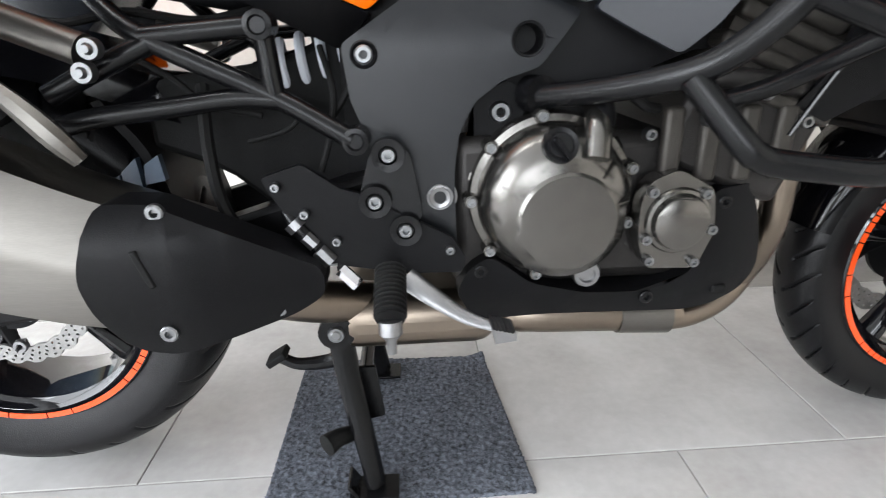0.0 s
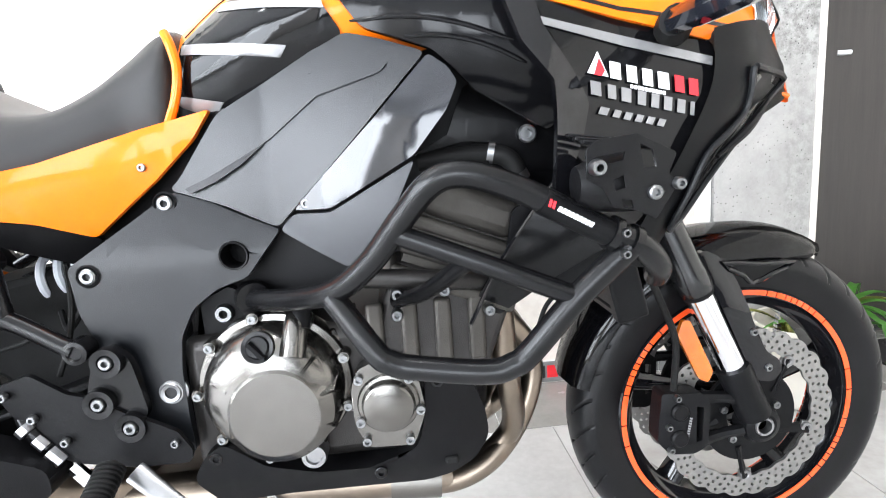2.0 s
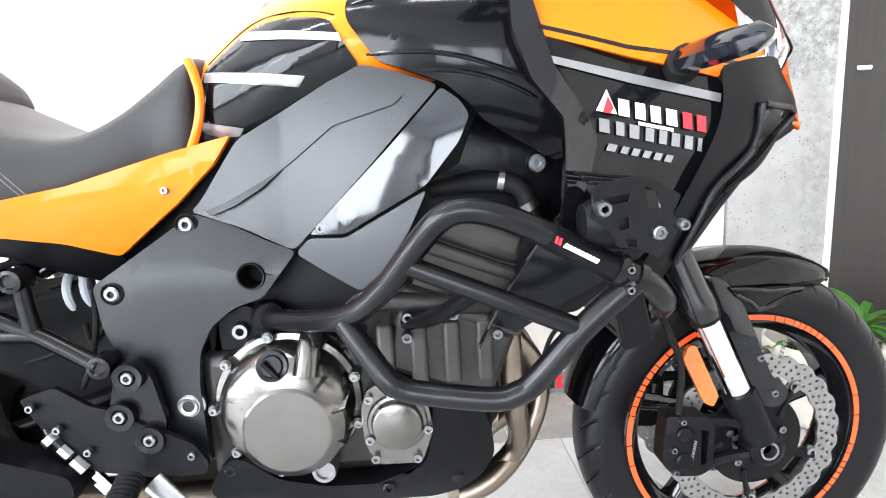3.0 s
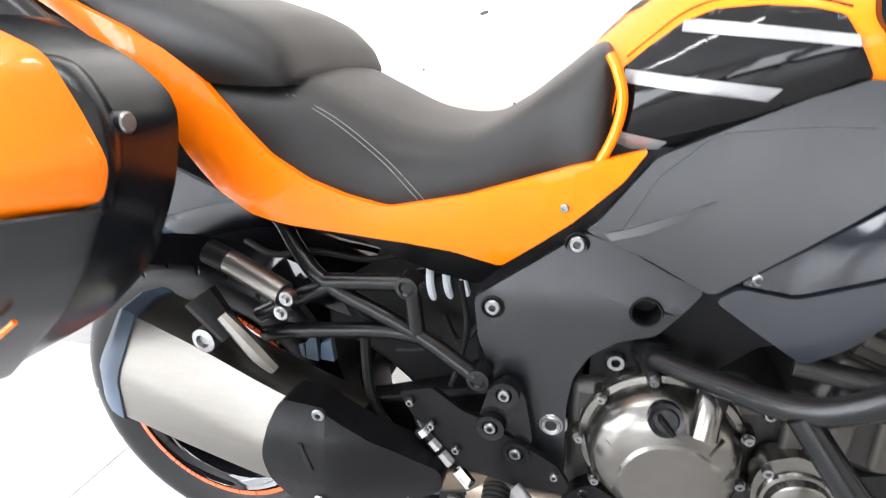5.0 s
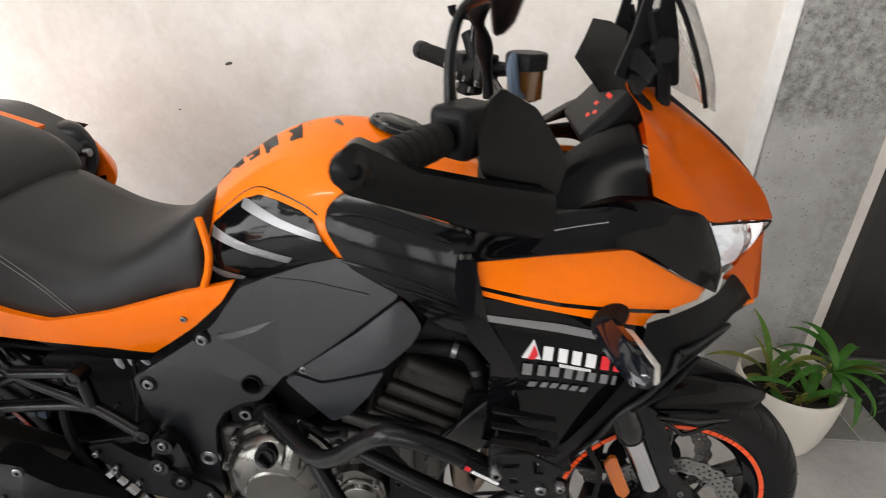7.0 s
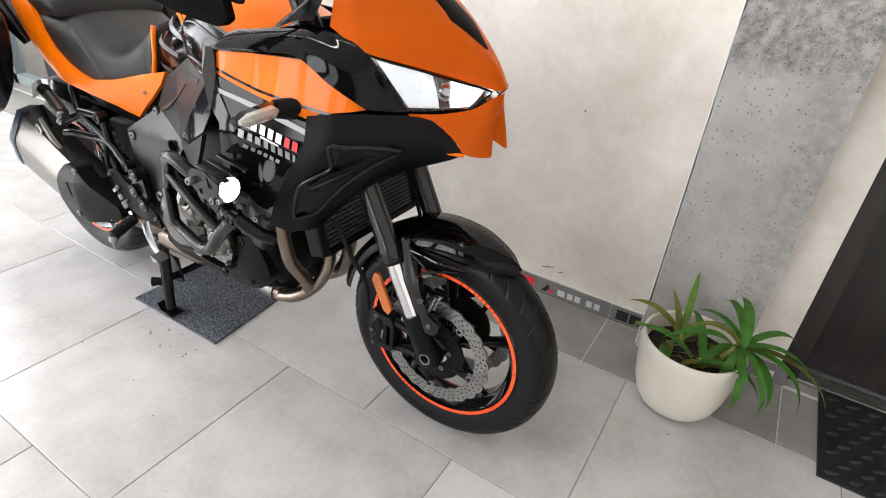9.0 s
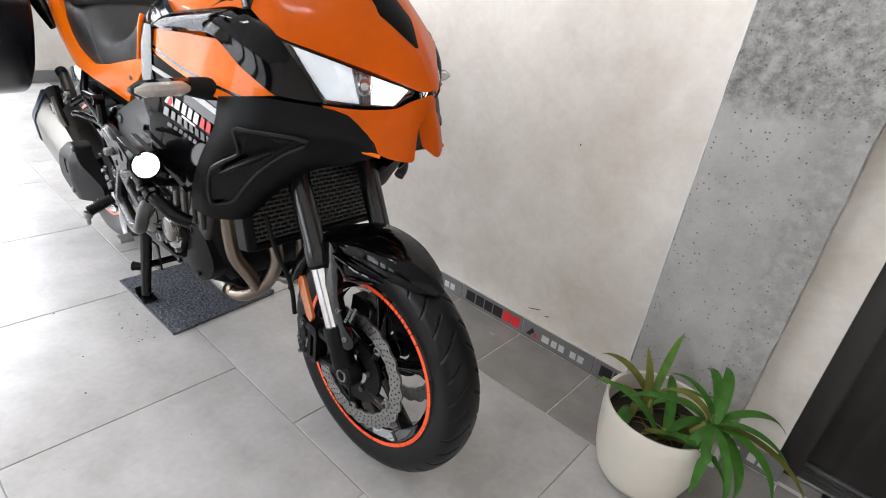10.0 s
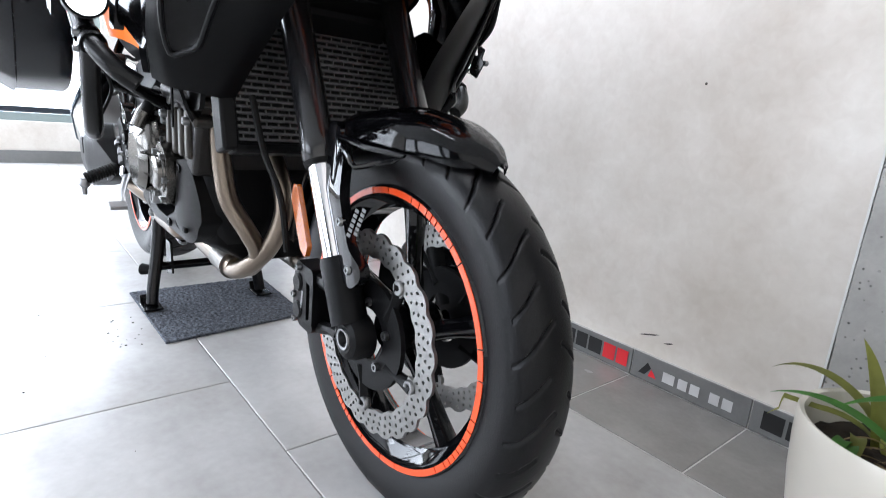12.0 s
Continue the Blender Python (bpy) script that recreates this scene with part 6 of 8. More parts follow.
for k in range(60):
    a = 2 * math.pi * k / 11
    pts.append((-0.335 + 0.0023 * k, -0.06 + 0.034 * math.cos(a), 0.630 + 0.0006 * k + 0.034 * math.sin(a)))
part("shock_spring", tube_bm(pts, 0.0062, seg=8, smooth=2), SPRING, bike, "pale painted coil spring")
for s in (-1, 1):
    fr = group("subframe", bike, "black tubular subframe")
    Y = s * 0.19
    for p in ([(-0.60, Y * 0.72, 0.80), (-0.530, Y * 0.78, 0.752), (-0.485, Y * 0.90, 0.705), (-0.435, Y, 0.670), (-0.316, Y, 0.611), (-0.232, Y * 1.05, 0.562)],
              [(-0.318, Y, 0.683), (-0.313, Y, 0.612)], [(-0.318, Y, 0.683), (-0.440, Y, 0.674)], [(-0.435, Y, 0.668), (-0.50, Y * 1.02, 0.640), (-0.545, Y * 1.05, 0.618)], [(-0.540, Y * 1.05, 0.586), (-0.50, Y * 1.02, 0.594), (-0.42, Y, 0.602), (-0.354, Y, 0.609), (-0.305, Y, 0.606)]):
        part("frame_tube", tube_bm(p, 0.0115, seg=14, smooth=4), SATIN, fr)
    for bx, bz in ((-0.318, 0.683), (-0.228, 0.561)):
        m = side_on(bx, s * 0.203, bz) @ (Matrix() if s < 0 else Matrix.Rotation(math.pi, 4, "X"))
        part("tube_eye", lathe_bm([(0, 0.004), (0.008, 0.004), (0.010, 0.007), (0.015, 0.006), (0.016, -0.022)], m, 20), SATIN, fr)
    part("peg_damper", tube_bm([(-0.590, s * 0.20, 0.700), (-0.585, s * 0.20, 0.698), (-0.575, s * 0.2, 0.694), (-0.490, s * 0.215, 0.662)], [0.012, 0.017, 0.0172, 0.0172], smooth=0, seg=18), STEEL, fr, "small polished canister")
    part("damper_cap", tube_bm([(-0.612, s * 0.198, 0.708), (-0.580, s * 0.20, 0.696)], 0.0178, smooth=0, seg=18), BLACK, fr)
    for bx, bz in ((-0.477, 0.664), (-0.488, 0.642)):
        m = side_on(bx, s * 0.231, bz) @ (Matrix() if s < 0 else Matrix.Rotation(math.pi, 4, "X"))
        part("washer", lathe_bm([(0, 0.007), (0.004, 0.007), (0.005, 0.004), (0.006, 0.002), (0.0100, 0.002), (0.0108, 0.0), (0.0108, -0.01)], m, 20), BOLT, fr)
# passenger foot peg, folded up
    pg = group("passenger_peg", bike)
    part("peg", tube_bm([(-0.612, s * 0.232, 0.655), (-0.570, s * 0.232, 0.600)], [0.024, 0.018], smooth=0, seg=8, flat=0.7), BLACK, pg, "folded rubber passenger peg")
    part("peg_arm", tube_bm([(-0.572, s * 0.242, 0.634), (-0.545, s * 0.243, 0.606), (-0.522, s * 0.242, 0.578), (-0.508, s * 0.236, 0.556)], [0.009, 0.012, 0.0125, 0.009], seg=8, smooth=3), STEEL, pg, "bare alloy peg arm")
    part("peg_bolt", lathe_bm([(0, 0.004), (0.008, 0.004), (0.010, 0.010), (0.018, 0.008), (0.018, -0.01)], side_on(-0.612, s * 0.235, 0.590) @ (Matrix() if s < 0 else Matrix.Rotation(math.pi, 4, "X")), 20), ALLOY, pg)

# ---------- rider foot controls ----------
ft = group("foot_control", bike, "black footrest plate with bare metal brake pedal")
PLATE = [(-0.340, 0.522), (-0.292, 0.537), (-0.250, 0.507), (-0.225, 0.500), (-0.175, 0.470), (-0.149, 0.458), (-0.122, 0.443), (-0.105, 0.415), (-0.110, 0.398), (-0.178, 0.398), (-0.255, 0.412), (-0.285, 0.429), (-0.325, 0.493)]
bevel(part("heel_plate", sheet(PLATE, plane_y(-0.2, 0.45, 0.205, 0.02, 0), 0.008, 0.006, 0.05), BLACK, ft), 0.002)
TRI = [(-0.214, 0.548), (-0.190, 0.566), (-0.168, 0.545), (-0.155, 0.470), (-0.180, 0.440), (-0.230, 0.480), (-0.228, 0.50)]
bevel(part("hanger", sheet(TRI, flat(0.200), 0.014, 0.010, 0.05), SATIN, ft), 0.003)
for bx, bz in ((-0.193, 0.545), (-0.211, 0.491), (-0.177, 0.455)):
    m = side_on(bx, -0.207, bz)
    part("boss", lathe_bm([(0.010, -0.004), (0.011, 0.003), (0.019, 0.004), (0.020, -0.006)], m, 24), SATIN, ft)
    bolt(ft, bx, -0.207, bz, 0.0088, 0.006)
for bx, bz in ((-0.322, 0.513), (-0.293, 0.480), (-0.259, 0.445), (-0.125, 0.428)):
    bolt(ft, bx, -0.2095, bz, 0.0058, 0.004)
part("master_cylinder", tube_bm([(-0.318, -0.195, 0.482), (-0.304, -0.20, 0.462), (-0.285, -0.20, 0.437)], [0.006, 0.010, 0.011], seg=12), SATIN, ft)
for a, b, r in (((-0.309, -0.205, 0.470), (-0.302, -0.206, 0.462), 0.012), ((-0.296, -0.205, 0.452), (-0.285, -0.206, 0.440), 0.0085), ((-0.282, -0.205, 0.434), (-0.268, -0.206, 0.418), 0.0100)):
    part("cylinder_fitting", tube_bm([a, b], r, smooth=0, seg=8), ALLOY, ft)
part("push_rod", tube_bm([(-0.258, -0.205, 0.408), (-0.238, -0.21, 0.388)], 0.009, smooth=0, seg=6), CHROME, ft)
part("brake_pedal", tube_bm([(-0.180, -0.212, 0.396), (-0.150, -0.225, 0.376), (-0.110, -0.238, 0.352), (-0.075, -0.245, 0.340)], [0.0145, 0.0125, 0.009, 0.0065], seg=12, flat=0.35), ALLOY, ft, "bare alloy brake pedal")
RIDGES = [(-0.082 + 0.0024 * k, 0.3495 - 0.0006 * k + (0.0016 if k % 2 else 0)) for k in range(13)]
part("pedal_pad", sheet(RIDGES + [(-0.053, 0.334), (-0.078, 0.331)], flat(0.270), 0.036, 0, 0.1), ALLOY, ft, "grooved alloy pedal pad", smooth=20)


def peg_bm(s):
    prof = [(0, -0.048), (0.013, -0.048)]
    for k in range(11):
        h = -0.044 + 0.0082 * k
        prof += [(0.0150, h), (0.0185, h + 0.0012), (0.0185, h + 0.0046), (0.0150, h + 0.0058)]
    prof += [(0.0165, 0.048), (0, 0.049)]
    return lathe_bm(prof, Matrix.Translation((-0.197, s * 0.264, 0.402)) @ Matrix.Rotation(radians(112 if s < 0 else -112), 4, "X") @ Matrix.Diagonal((1, 0.85, 0.80, 1)), 24)


part("rider_peg", peg_bm(-1), RUBBER, ft, "black ribbed rubber footpeg")
part("peg_tip", tube_bm([(-0.197, -0.300, 0.386), (-0.197, -0.303, 0.372), (-0.197, -0.303, 0.364), (-0.197, -0.303, 0.348)], [0.013, 0.013, 0.006, 0.0055], smooth=0, seg=12), ALLOY, ft)
# same set on the far side
fl = group("foot_control", bike)
part("rider_peg", peg_bm(1), RUBBER, fl)
bevel(part("heel_plate", sheet(PLATE, plane_y(-0.2, 0.45, 0.205, 0.02, 0), 0.008, 0.006, 0.05, True), BLACK, fl), 0.002)

# ---------- centre stand ----------
st = group("centre_stand", bike, "black steel centre stand, lowered")
for s in (-1, 1):
    part("stand_leg", tube_bm([(-0.282, s * 0.118, 0.285), (-0.270, s * 0.130, 0.18), (-0.250, s * 0.150, 0.07), (-0.243, s * 0.156, 0.022)], [0.020, 0.019, 0.017, 0.017], seg=14, flat=0.8), SATIN, st)
    bm = bmesh.new()
    box(bm, -0.245, s * 0.158, 0.0145, 0.075, 0.05, 0.006)
    box(bm, -0.275, s * 0.158, 0.026, 0.006, 0.046, 0.03, Matrix.Translation((-0.275, 0, 0.026)) @ Matrix.Rotation(radians(-30), 4, "Y") @ Matrix.Translation((0.275, 0, -0.026)))
    bevel(part("stand_foot", bm, SATIN, st), 0.002)
    m = side_on(-0.283, s * 0.138, 0.280) @ (Matrix() if s < 0 else Matrix.Rotation(math.pi, 4, "X"))
    part("pivot_bolt", lathe_bm([(0, 0.008), (0.006, 0.008), (0.008, 0.006), (0.011, 0.006), (0.0125, 0.0), (0.018, -0.001), (0.019, -0.02)], m, 20), BOLT, st)
    part("pivot_lug", tube_bm([(-0.283, s * 0.095, 0.280), (-0.283, s * 0.138, 0.280)], 0.026, smooth=0, seg=20), SATIN, st)
part("cross_bar", tube_bm([(-0.262, -0.14, 0.125), (-0.262, 0.14, 0.125)], 0.012, smooth=0, seg=12), SATIN, st)
bm = sheet([(-0.285, 0.20), (-0.235, 0.20), (-0.225, 0.11), (-0.285, 0.095)], flat(0.105), 0.006, 0.004, 0.1)
part("gusset", bm, SATIN, st)
bm = tube_bm([(-0.275, -0.13, 0.10), (-0.295, -0.150, 0.108), (-0.310, -0.165, 0.108)], [0.012, 0.014, 0.017], seg=12)
part("stand_stop", bm, RUBBER, st)
part("foot_tang", tube_bm([(-0.275, -0.06, 0.20), (-0.316, -0.05, 0.180), (-0.362, -0.05, 0.178), (-0.388, -0.05, 0.190)], [0.012, 0.012, 0.010, 0.009], seg=10), SATIN, st)
bevel(part("tang_pad", box_bm(-0.394, -0.05, 0.194, 0.036, 0.034, 0.012, m=Matrix.Translation((-0.394, 0, 0.194)) @ Matrix.Rotation(radians(-32), 4, "Y") @ Matrix.Translation((0.394, 0, -0.194))), RUBBER, st), 0.003)

# ---------- cables and hoses round the rear frame ----------
for r, pts in ((0.008, [(-0.41, -0.13, 0.62), (-0.405, -0.16, 0.55), (-0.395, -0.17, 0.48), (-0.36, -0.18, 0.43), (-0.31, -0.19, 0.40)]),
               (0.004, [(-0.27, -0.12, 0.66), (-0.255, -0.15, 0.61), (-0.262, -0.16, 0.56), (-0.275, -0.17, 0.52)]),
               (0.0045, [(-0.30, -0.10, 0.59), (-0.27, -0.14, 0.575), (-0.245, -0.15, 0.60), (-0.225, -0.14, 0.64)]),
               (0.004, [(-0.50, -0.12, 0.66), (-0.44, -0.14, 0.63), (-0.40, -0.15, 0.60), (-0.34, -0.15, 0.585)]),
               (0.003, [(-0.36, -0.15, 0.555), (-0.31, -0.16, 0.57), (-0.29, -0.16, 0.59)]),
               (0.005, [(-0.60, -0.13, 0.70), (-0.54, -0.15, 0.69), (-0.47, -0.15, 0.70), (-0.40, -0.14, 0.69), (-0.34, -0.13, 0.70)])):
    part("cable", tube_bm(pts, r, seg=8), RUBBER, bike)

# rear turn signal and reflector bits under the grab rail
for s in (-1, 1):
    rs = group("rear_turn_signal", bike, "clear rear turn signal beside the tail")
    part("stalk", tube_bm([(-0.80, s * 0.14, 0.985), (-0.765, s * 0.20, 0.955), (-0.745, s * 0.225, 0.943)], 0.011, seg=10), BLACK, rs)
    part("lens", tube_bm([(-0.745, s * 0.225, 0.943), (-0.735, s * 0.232, 0.937), (-0.708, s * 0.245, 0.920), (-0.700, s * 0.248, 0.915)], [0.006, 0.012, 0.011, 0.005], seg=10, smooth=2), PALELENS, rs, "clear lens")
    bevel(part("amber_insert", box_bm(-0.76, s * 0.215, 0.985, 0.05, 0.012, 0.018, m=Matrix.Translation((-0.76, 0, 0.985)) @ Matrix.Rotation(radians(32), 4, "Y") @ Matrix.Translation((0.76, 0, -0.985))), AMBER, rs), 0.003)

# ---------- fairing ----------
fair_y = lambda x, z: 0.278 - 0.26 * (x - 0.34) + 0.25 * min(max(0.978 - z, -0.1), 0.15) + 0.10 * max(0, x - 0.45) - 1.2 * max(0, x - 0.645)
flash_y = lambda x, z: fair_y(x, z) + 0.004 - 0.7 * (x - 0.47) ** 2
TEXTP = [(0.343, 0.935), (0.456, 0.911), (0.568, 0.884), (0.574, 0.860), (0.578, 0.838), (0.545, 0.778), (0.506, 0.718), (0.450, 0.672), (0.385, 0.715), (0.377, 0.744), (0.395, 0.787), (0.405, 0.818), (0.385, 0.856), (0.359, 0.900)]
ORSIDE = [(0.339, 0.979), (0.430, 0.985), (0.534, 0.989), (0.604, 0.948), (0.664, 0.917), (0.610, 0.906), (0.570, 0.898), (0.567, 0.885), (0.449, 0.911), (0.343, 0.937)]
TRIM = [(0.313, 0.985), (0.337, 0.985), (0.343, 0.931), (0.360, 0.900), (0.388, 0.856), (0.405, 0.820), (0.397, 0.787), (0.380, 0.744), (0.372, 0.700), (0.358, 0.705), (0.362, 0.750), (0.379, 0.819), (0.364, 0.847), (0.331, 0.888), (0.313, 0.943)]


def nose(pts, s):
    """Points of the nose, given as x, half width and height, on side s of its centre line, which lies a little left of the frame's."""
    return [[(x, 0.012 * min(1.0, max(0.0, (x - 0.55) / 0.25)) + s * d, z) for x, d, z in r] for r in pts]


for s in (-1, 1):
    tp = bevel(part("fairing_side", sheet(TEXTP, fair_y, 0.006, 0.006, 0.03, s > 0), SIDEGLOSS, bike, "gloss black fairing side with printed marks"), 0.002)
    op = bevel(part("fairing_flash", sheet(ORSIDE, lambda x, z: flash_y(x, z) + 0.004, 0.008, 0.006, 0.02, s > 0), ORANGE, bike, "orange fairing side panel"), 0.003, 3)
    bevel(part("fairing_edge", sheet(TRIM, lambda x, z: fair_y(x, z) + 0.003 - 1.5 * (x - 0.36) ** 2, 0.014, 0.006, 0.015, s > 0), GLOSS, bike), 0.005, 3)
    g = [[(0.335, 0.225, 1.012), (0.335, 0.258, 1.000), (0.337, 0.282, 0.982)],
         [(0.450, 0.220, 1.032), (0.450, 0.249, 1.018), (0.450, 0.265, 0.992)],
         [(0.535, 0.208, 1.046), (0.535, 0.242, 1.028), (0.534, 0.256, 0.997)],
         [(0.590, 0.206, 1.036), (0.606, 0.234, 1.002), (0.602, 0.245, 0.957)],
         [(0.642, 0.197, 1.014), (0.662, 0.212, 0.966), (0.653, 0.226, 0.926)],
         [(0.704, 0.149, 0.910), (0.690, 0.176, 0.912), (0.666, 0.220, 0.919)]]
    part("fairing_shoulder", surf(nose(g, s), 5, 0.006), GLOSS, bike, "gloss black fairing shoulder", smooth=60)
    part("stripe", sheet([(0.3425, 0.9440), (0.449, 0.9190), (0.600, 0.8990), (0.600, 0.9040), (0.449, 0.9240), (0.342, 0.9490)], lambda x, z: flash_y(x, z) + 0.0046, 0.001, 0, 0.03, s > 0), GLOSS, op)
    part("stripe", sheet([(0.350, 0.914), (0.454, 0.892), (0.566, 0.866), (0.564, 0.856), (0.453, 0.881), (0.355, 0.905)], lambda x, z: fair_y(x, z) + 0.0025, 0.001, 0, 0.03, s > 0), SILVER, tp, "silver stripe")
    LOWF = [(0.409, 0.760), (0.368, 0.715), (0.334, 0.667), (0.307, 0.624), (0.268, 0.546), (0.307, 0.546), (0.376, 0.604), (0.437, 0.644), (0.498, 0.664), (0.530, 0.700), (0.500, 0.745), (0.460, 0.775)]
    lf = bevel(part("lower_fairing", sheet(LOWF, lambda x, z: 0.205 + 0.22 * (x - 0.27) - 2.2 * (z - 0.68) ** 2, 0.006, 0.006, 0.015, s > 0), DEEPBLACK, bike, "gloss black lower fairing beside the radiator"), 0.002)
    part("fairing_lip", tube_bm([(x, s * (0.207 + 0.22 * (x - 0.27)), z) for x, z in ((0.272, 0.552), (0.309, 0.626), (0.336, 0.669), (0.370, 0.717), (0.400, 0.752))], 0.0028, seg=8), GLOSS, lf)
    part("lamp_cable", tube_bm([(0.41, s * 0.338, 0.655), (0.39, s * 0.325, 0.631), (0.35, s * 0.315, 0.608), (0.33, s * 0.325, 0.576), (0.307, s * 0.335, 0.551)], 0.0028, seg=6), RUBBER, lf)
    # inner shroud between tank and fairing
    SHR = [(0.128, 1.006), (0.150, 1.024), (0.240, 1.012), (0.330, 0.996), (0.345, 0.975), (0.352, 0.902), (0.410, 0.840), (0.385, 0.795), (0.290, 0.850), (0.243, 0.896), (0.162, 0.928), (0.127, 0.980)]
    shr_y = lambda x, z: 0.212 + 0.25 * (x - 0.125) - 0.9 * (x - 0.23) ** 2 - 3.6 * (z - 0.950 + 0.15 * (x - 0.125)) ** 2 - 3.0 * max(0, z - 0.985) ** 1.6
    sh = bevel(part("tank_shroud", sheet(SHR, shr_y, 0.012, 0.010, 0.015, s > 0), SHROUD, bike, "gloss black shroud beside the tank"), 0.004, 3)
    for ridge in ([(0.150, 0.936), (0.210, 0.934), (0.270, 0.922), (0.335, 0.898)], [(0.212, 0.913), (0.262, 0.908), (0.310, 0.893), (0.350, 0.873)], [(0.136, 0.998), (0.180, 1.004), (0.240, 0.998), (0.310, 0.984)]):
        part("shroud_ridge", tube_bm(spline([(x, s * (shr_y(x, z) - 0.0005), z) for x, z in ridge], 4), [0.0015] + [0.0035] * 11 + [0.0015], smooth=0, seg=8, flat=0.8), SHROUD, sh)
    # lower grey cowl with its air duct, turning in towards the nose
    g = [[(0.564, -0.266, 0.897), (0.558, -0.276, 0.838), (0.524, -0.288, 0.775), (0.480, -0.288, 0.700), (0.445, -0.275, 0.634)],
         [(0.615, -0.246, 0.907), (0.614, -0.260, 0.846), (0.574, -0.271, 0.780), (0.520, -0.273, 0.703), (0.480, -0.258, 0.622)],
         [(0.672, -0.203, 0.910), (0.680, -0.212, 0.848), (0.625, -0.224, 0.784), (0.556, -0.230, 0.700), (0.500, -0.230, 0.618)],
         [(0.741, -0.106, 0.892), (0.750, -0.132, 0.850), (0.664, -0.172, 0.782), (0.572, -0.184, 0.693), (0.505, -0.198, 0.613)],
         [(0.797, -0.074, 0.831), (0.776, -0.088, 0.816), (0.668, -0.130, 0.767), (0.570, -0.150, 0.689), (0.500, -0.172, 0.609)]]
    gc = part("lower_cowl", surf(g, 4, 0.006, s > 0), COWL, bike, "matt dark grey lower cowl with an air duct")

    def on_cowl(u, v, out):
        """A point of the cowl's skin by its grid place, lifted outwards."""
        G = np.array(g)
        i, j = min(3, int(u)), min(3, int(v))
        a, b = u - i, v - j
        p = (1 - a) * (1 - b) * G[i][j] + a * (1 - b) * G[i + 1][j] + (1 - a) * b * G[i][j + 1] + a * b * G[i + 1][j + 1]
        return (p[0] + 0.55 * out, -s * (p[1] - 0.75 * out), p[2] - 0.2 * out)

    # air duct: a glossy arrow-shaped recess rimmed by a lip, with a blade across it
    left = lambda v: float(np.interp(v, (0.9, 1.7, 2.3, 3.4), (0.95, 1.35, 0.75, 1.20)))
    right = lambda v: float(np.interp(v, (0.9, 1.05, 2.2, 3.2, 3.4), (1.15, 2.5, 2.2, 2.0, 1.5)))
    bm = bmesh.new()
    rows = [[bm.verts.new(on_cowl(left(v) + (right(v) - left(v)) * q / 6, v, 0.006 - 0.004 * math.sin(math.pi * q / 6))) for q in range(7)] for v in np.linspace(0.9, 3.4, 16)]
    for A_, B2 in zip(rows, rows[1:]):
        for q in range(6):
            bm.faces.new((A_[q], A_[q + 1], B2[q + 1], B2[q]))
    bmesh.ops.solidify(bm, geom=bm.faces[:], thickness=0.002)
    part("air_duct", bm, GLOSS, gc, "recessed black air duct")
    loop = [on_cowl(left(v), v, 0.007) for v in (0.9, 1.3, 1.7, 2.0, 2.3, 2.9, 3.4)] + [on_cowl(right(v), v, 0.007) for v in (3.35, 3.2, 2.7, 2.2, 1.6, 1.05, 0.92)]
    part("duct_lip", tube_bm(loop, 0.0040, seg=8, smooth=3, closed=True), COWL, gc)
    part("duct_blade", tube_bm([on_cowl(1.15, 2.35, 0.010), on_cowl(1.6, 2.0, 0.016), on_cowl(2.1, 1.5, 0.012)], [0.003, 0.006, 0.003], seg=8), BLACK, gc)
    # orange nose cowl, half a side
    g = [[(0.600, 0.0, 1.150), (0.560, 0.050, 1.170), (0.533, 0.080, 1.166), (0.545, 0.146, 1.136), (0.563, 0.196, 1.047)],
         [(0.665, 0.0, 1.110), (0.645, 0.065, 1.112), (0.625, 0.126, 1.086), (0.628, 0.172, 1.050), (0.640, 0.198, 1.015)],
         [(0.722, 0.0, 1.068), (0.713, 0.050, 1.066), (0.701, 0.097, 1.048), (0.698, 0.129, 1.022), (0.698, 0.149, 0.996)],
         [(0.767, 0.0, 1.030), (0.763, 0.035, 1.027), (0.757, 0.063, 1.010), (0.753, 0.085, 0.994), (0.750, 0.098, 0.978)],
         [(0.806, 0.0, 0.992), (0.804, 0.020, 0.988), (0.801, 0.037, 0.978), (0.797, 0.049, 0.970), (0.793, 0.058, 0.962)],
         [(0.831, 0.0, 0.952), (0.831, 0.006, 0.950), (0.830, 0.013, 0.949), (0.826, 0.020, 0.949), (0.820, 0.030, 0.951)]]
    part("nose_cowl", surf(nose(g, s), 5, 0.005), ORANGE, bike, "glossy orange nose cowl", smooth=50)
    # beak: runs under the headlamp and ends in one of two prongs
    g = [[(0.706, 0.149, 0.906), (0.746, 0.103, 0.904), (0.787, 0.053, 0.911), (0.812, 0.033, 0.929), (0.830, 0.000, 0.944)],
         [(0.707, 0.148, 0.903), (0.752, 0.104, 0.893), (0.794, 0.066, 0.890), (0.822, 0.028, 0.894), (0.820, 0.000, 0.898)],
         [(0.708, 0.147, 0.901), (0.766, 0.098, 0.872), (0.796, 0.078, 0.862), (0.828, 0.032, 0.856), (0.807, 0.002, 0.874)],
         [(0.709, 0.146, 0.900), (0.775, 0.094, 0.857), (0.799, 0.086, 0.829), (0.833, 0.036, 0.819), (0.810, 0.012, 0.838)]]
    bk = part("beak", surf(nose(g, s), 4, 0.006), ORANGE, bike, "orange forked beak under the headlamp", smooth=40)
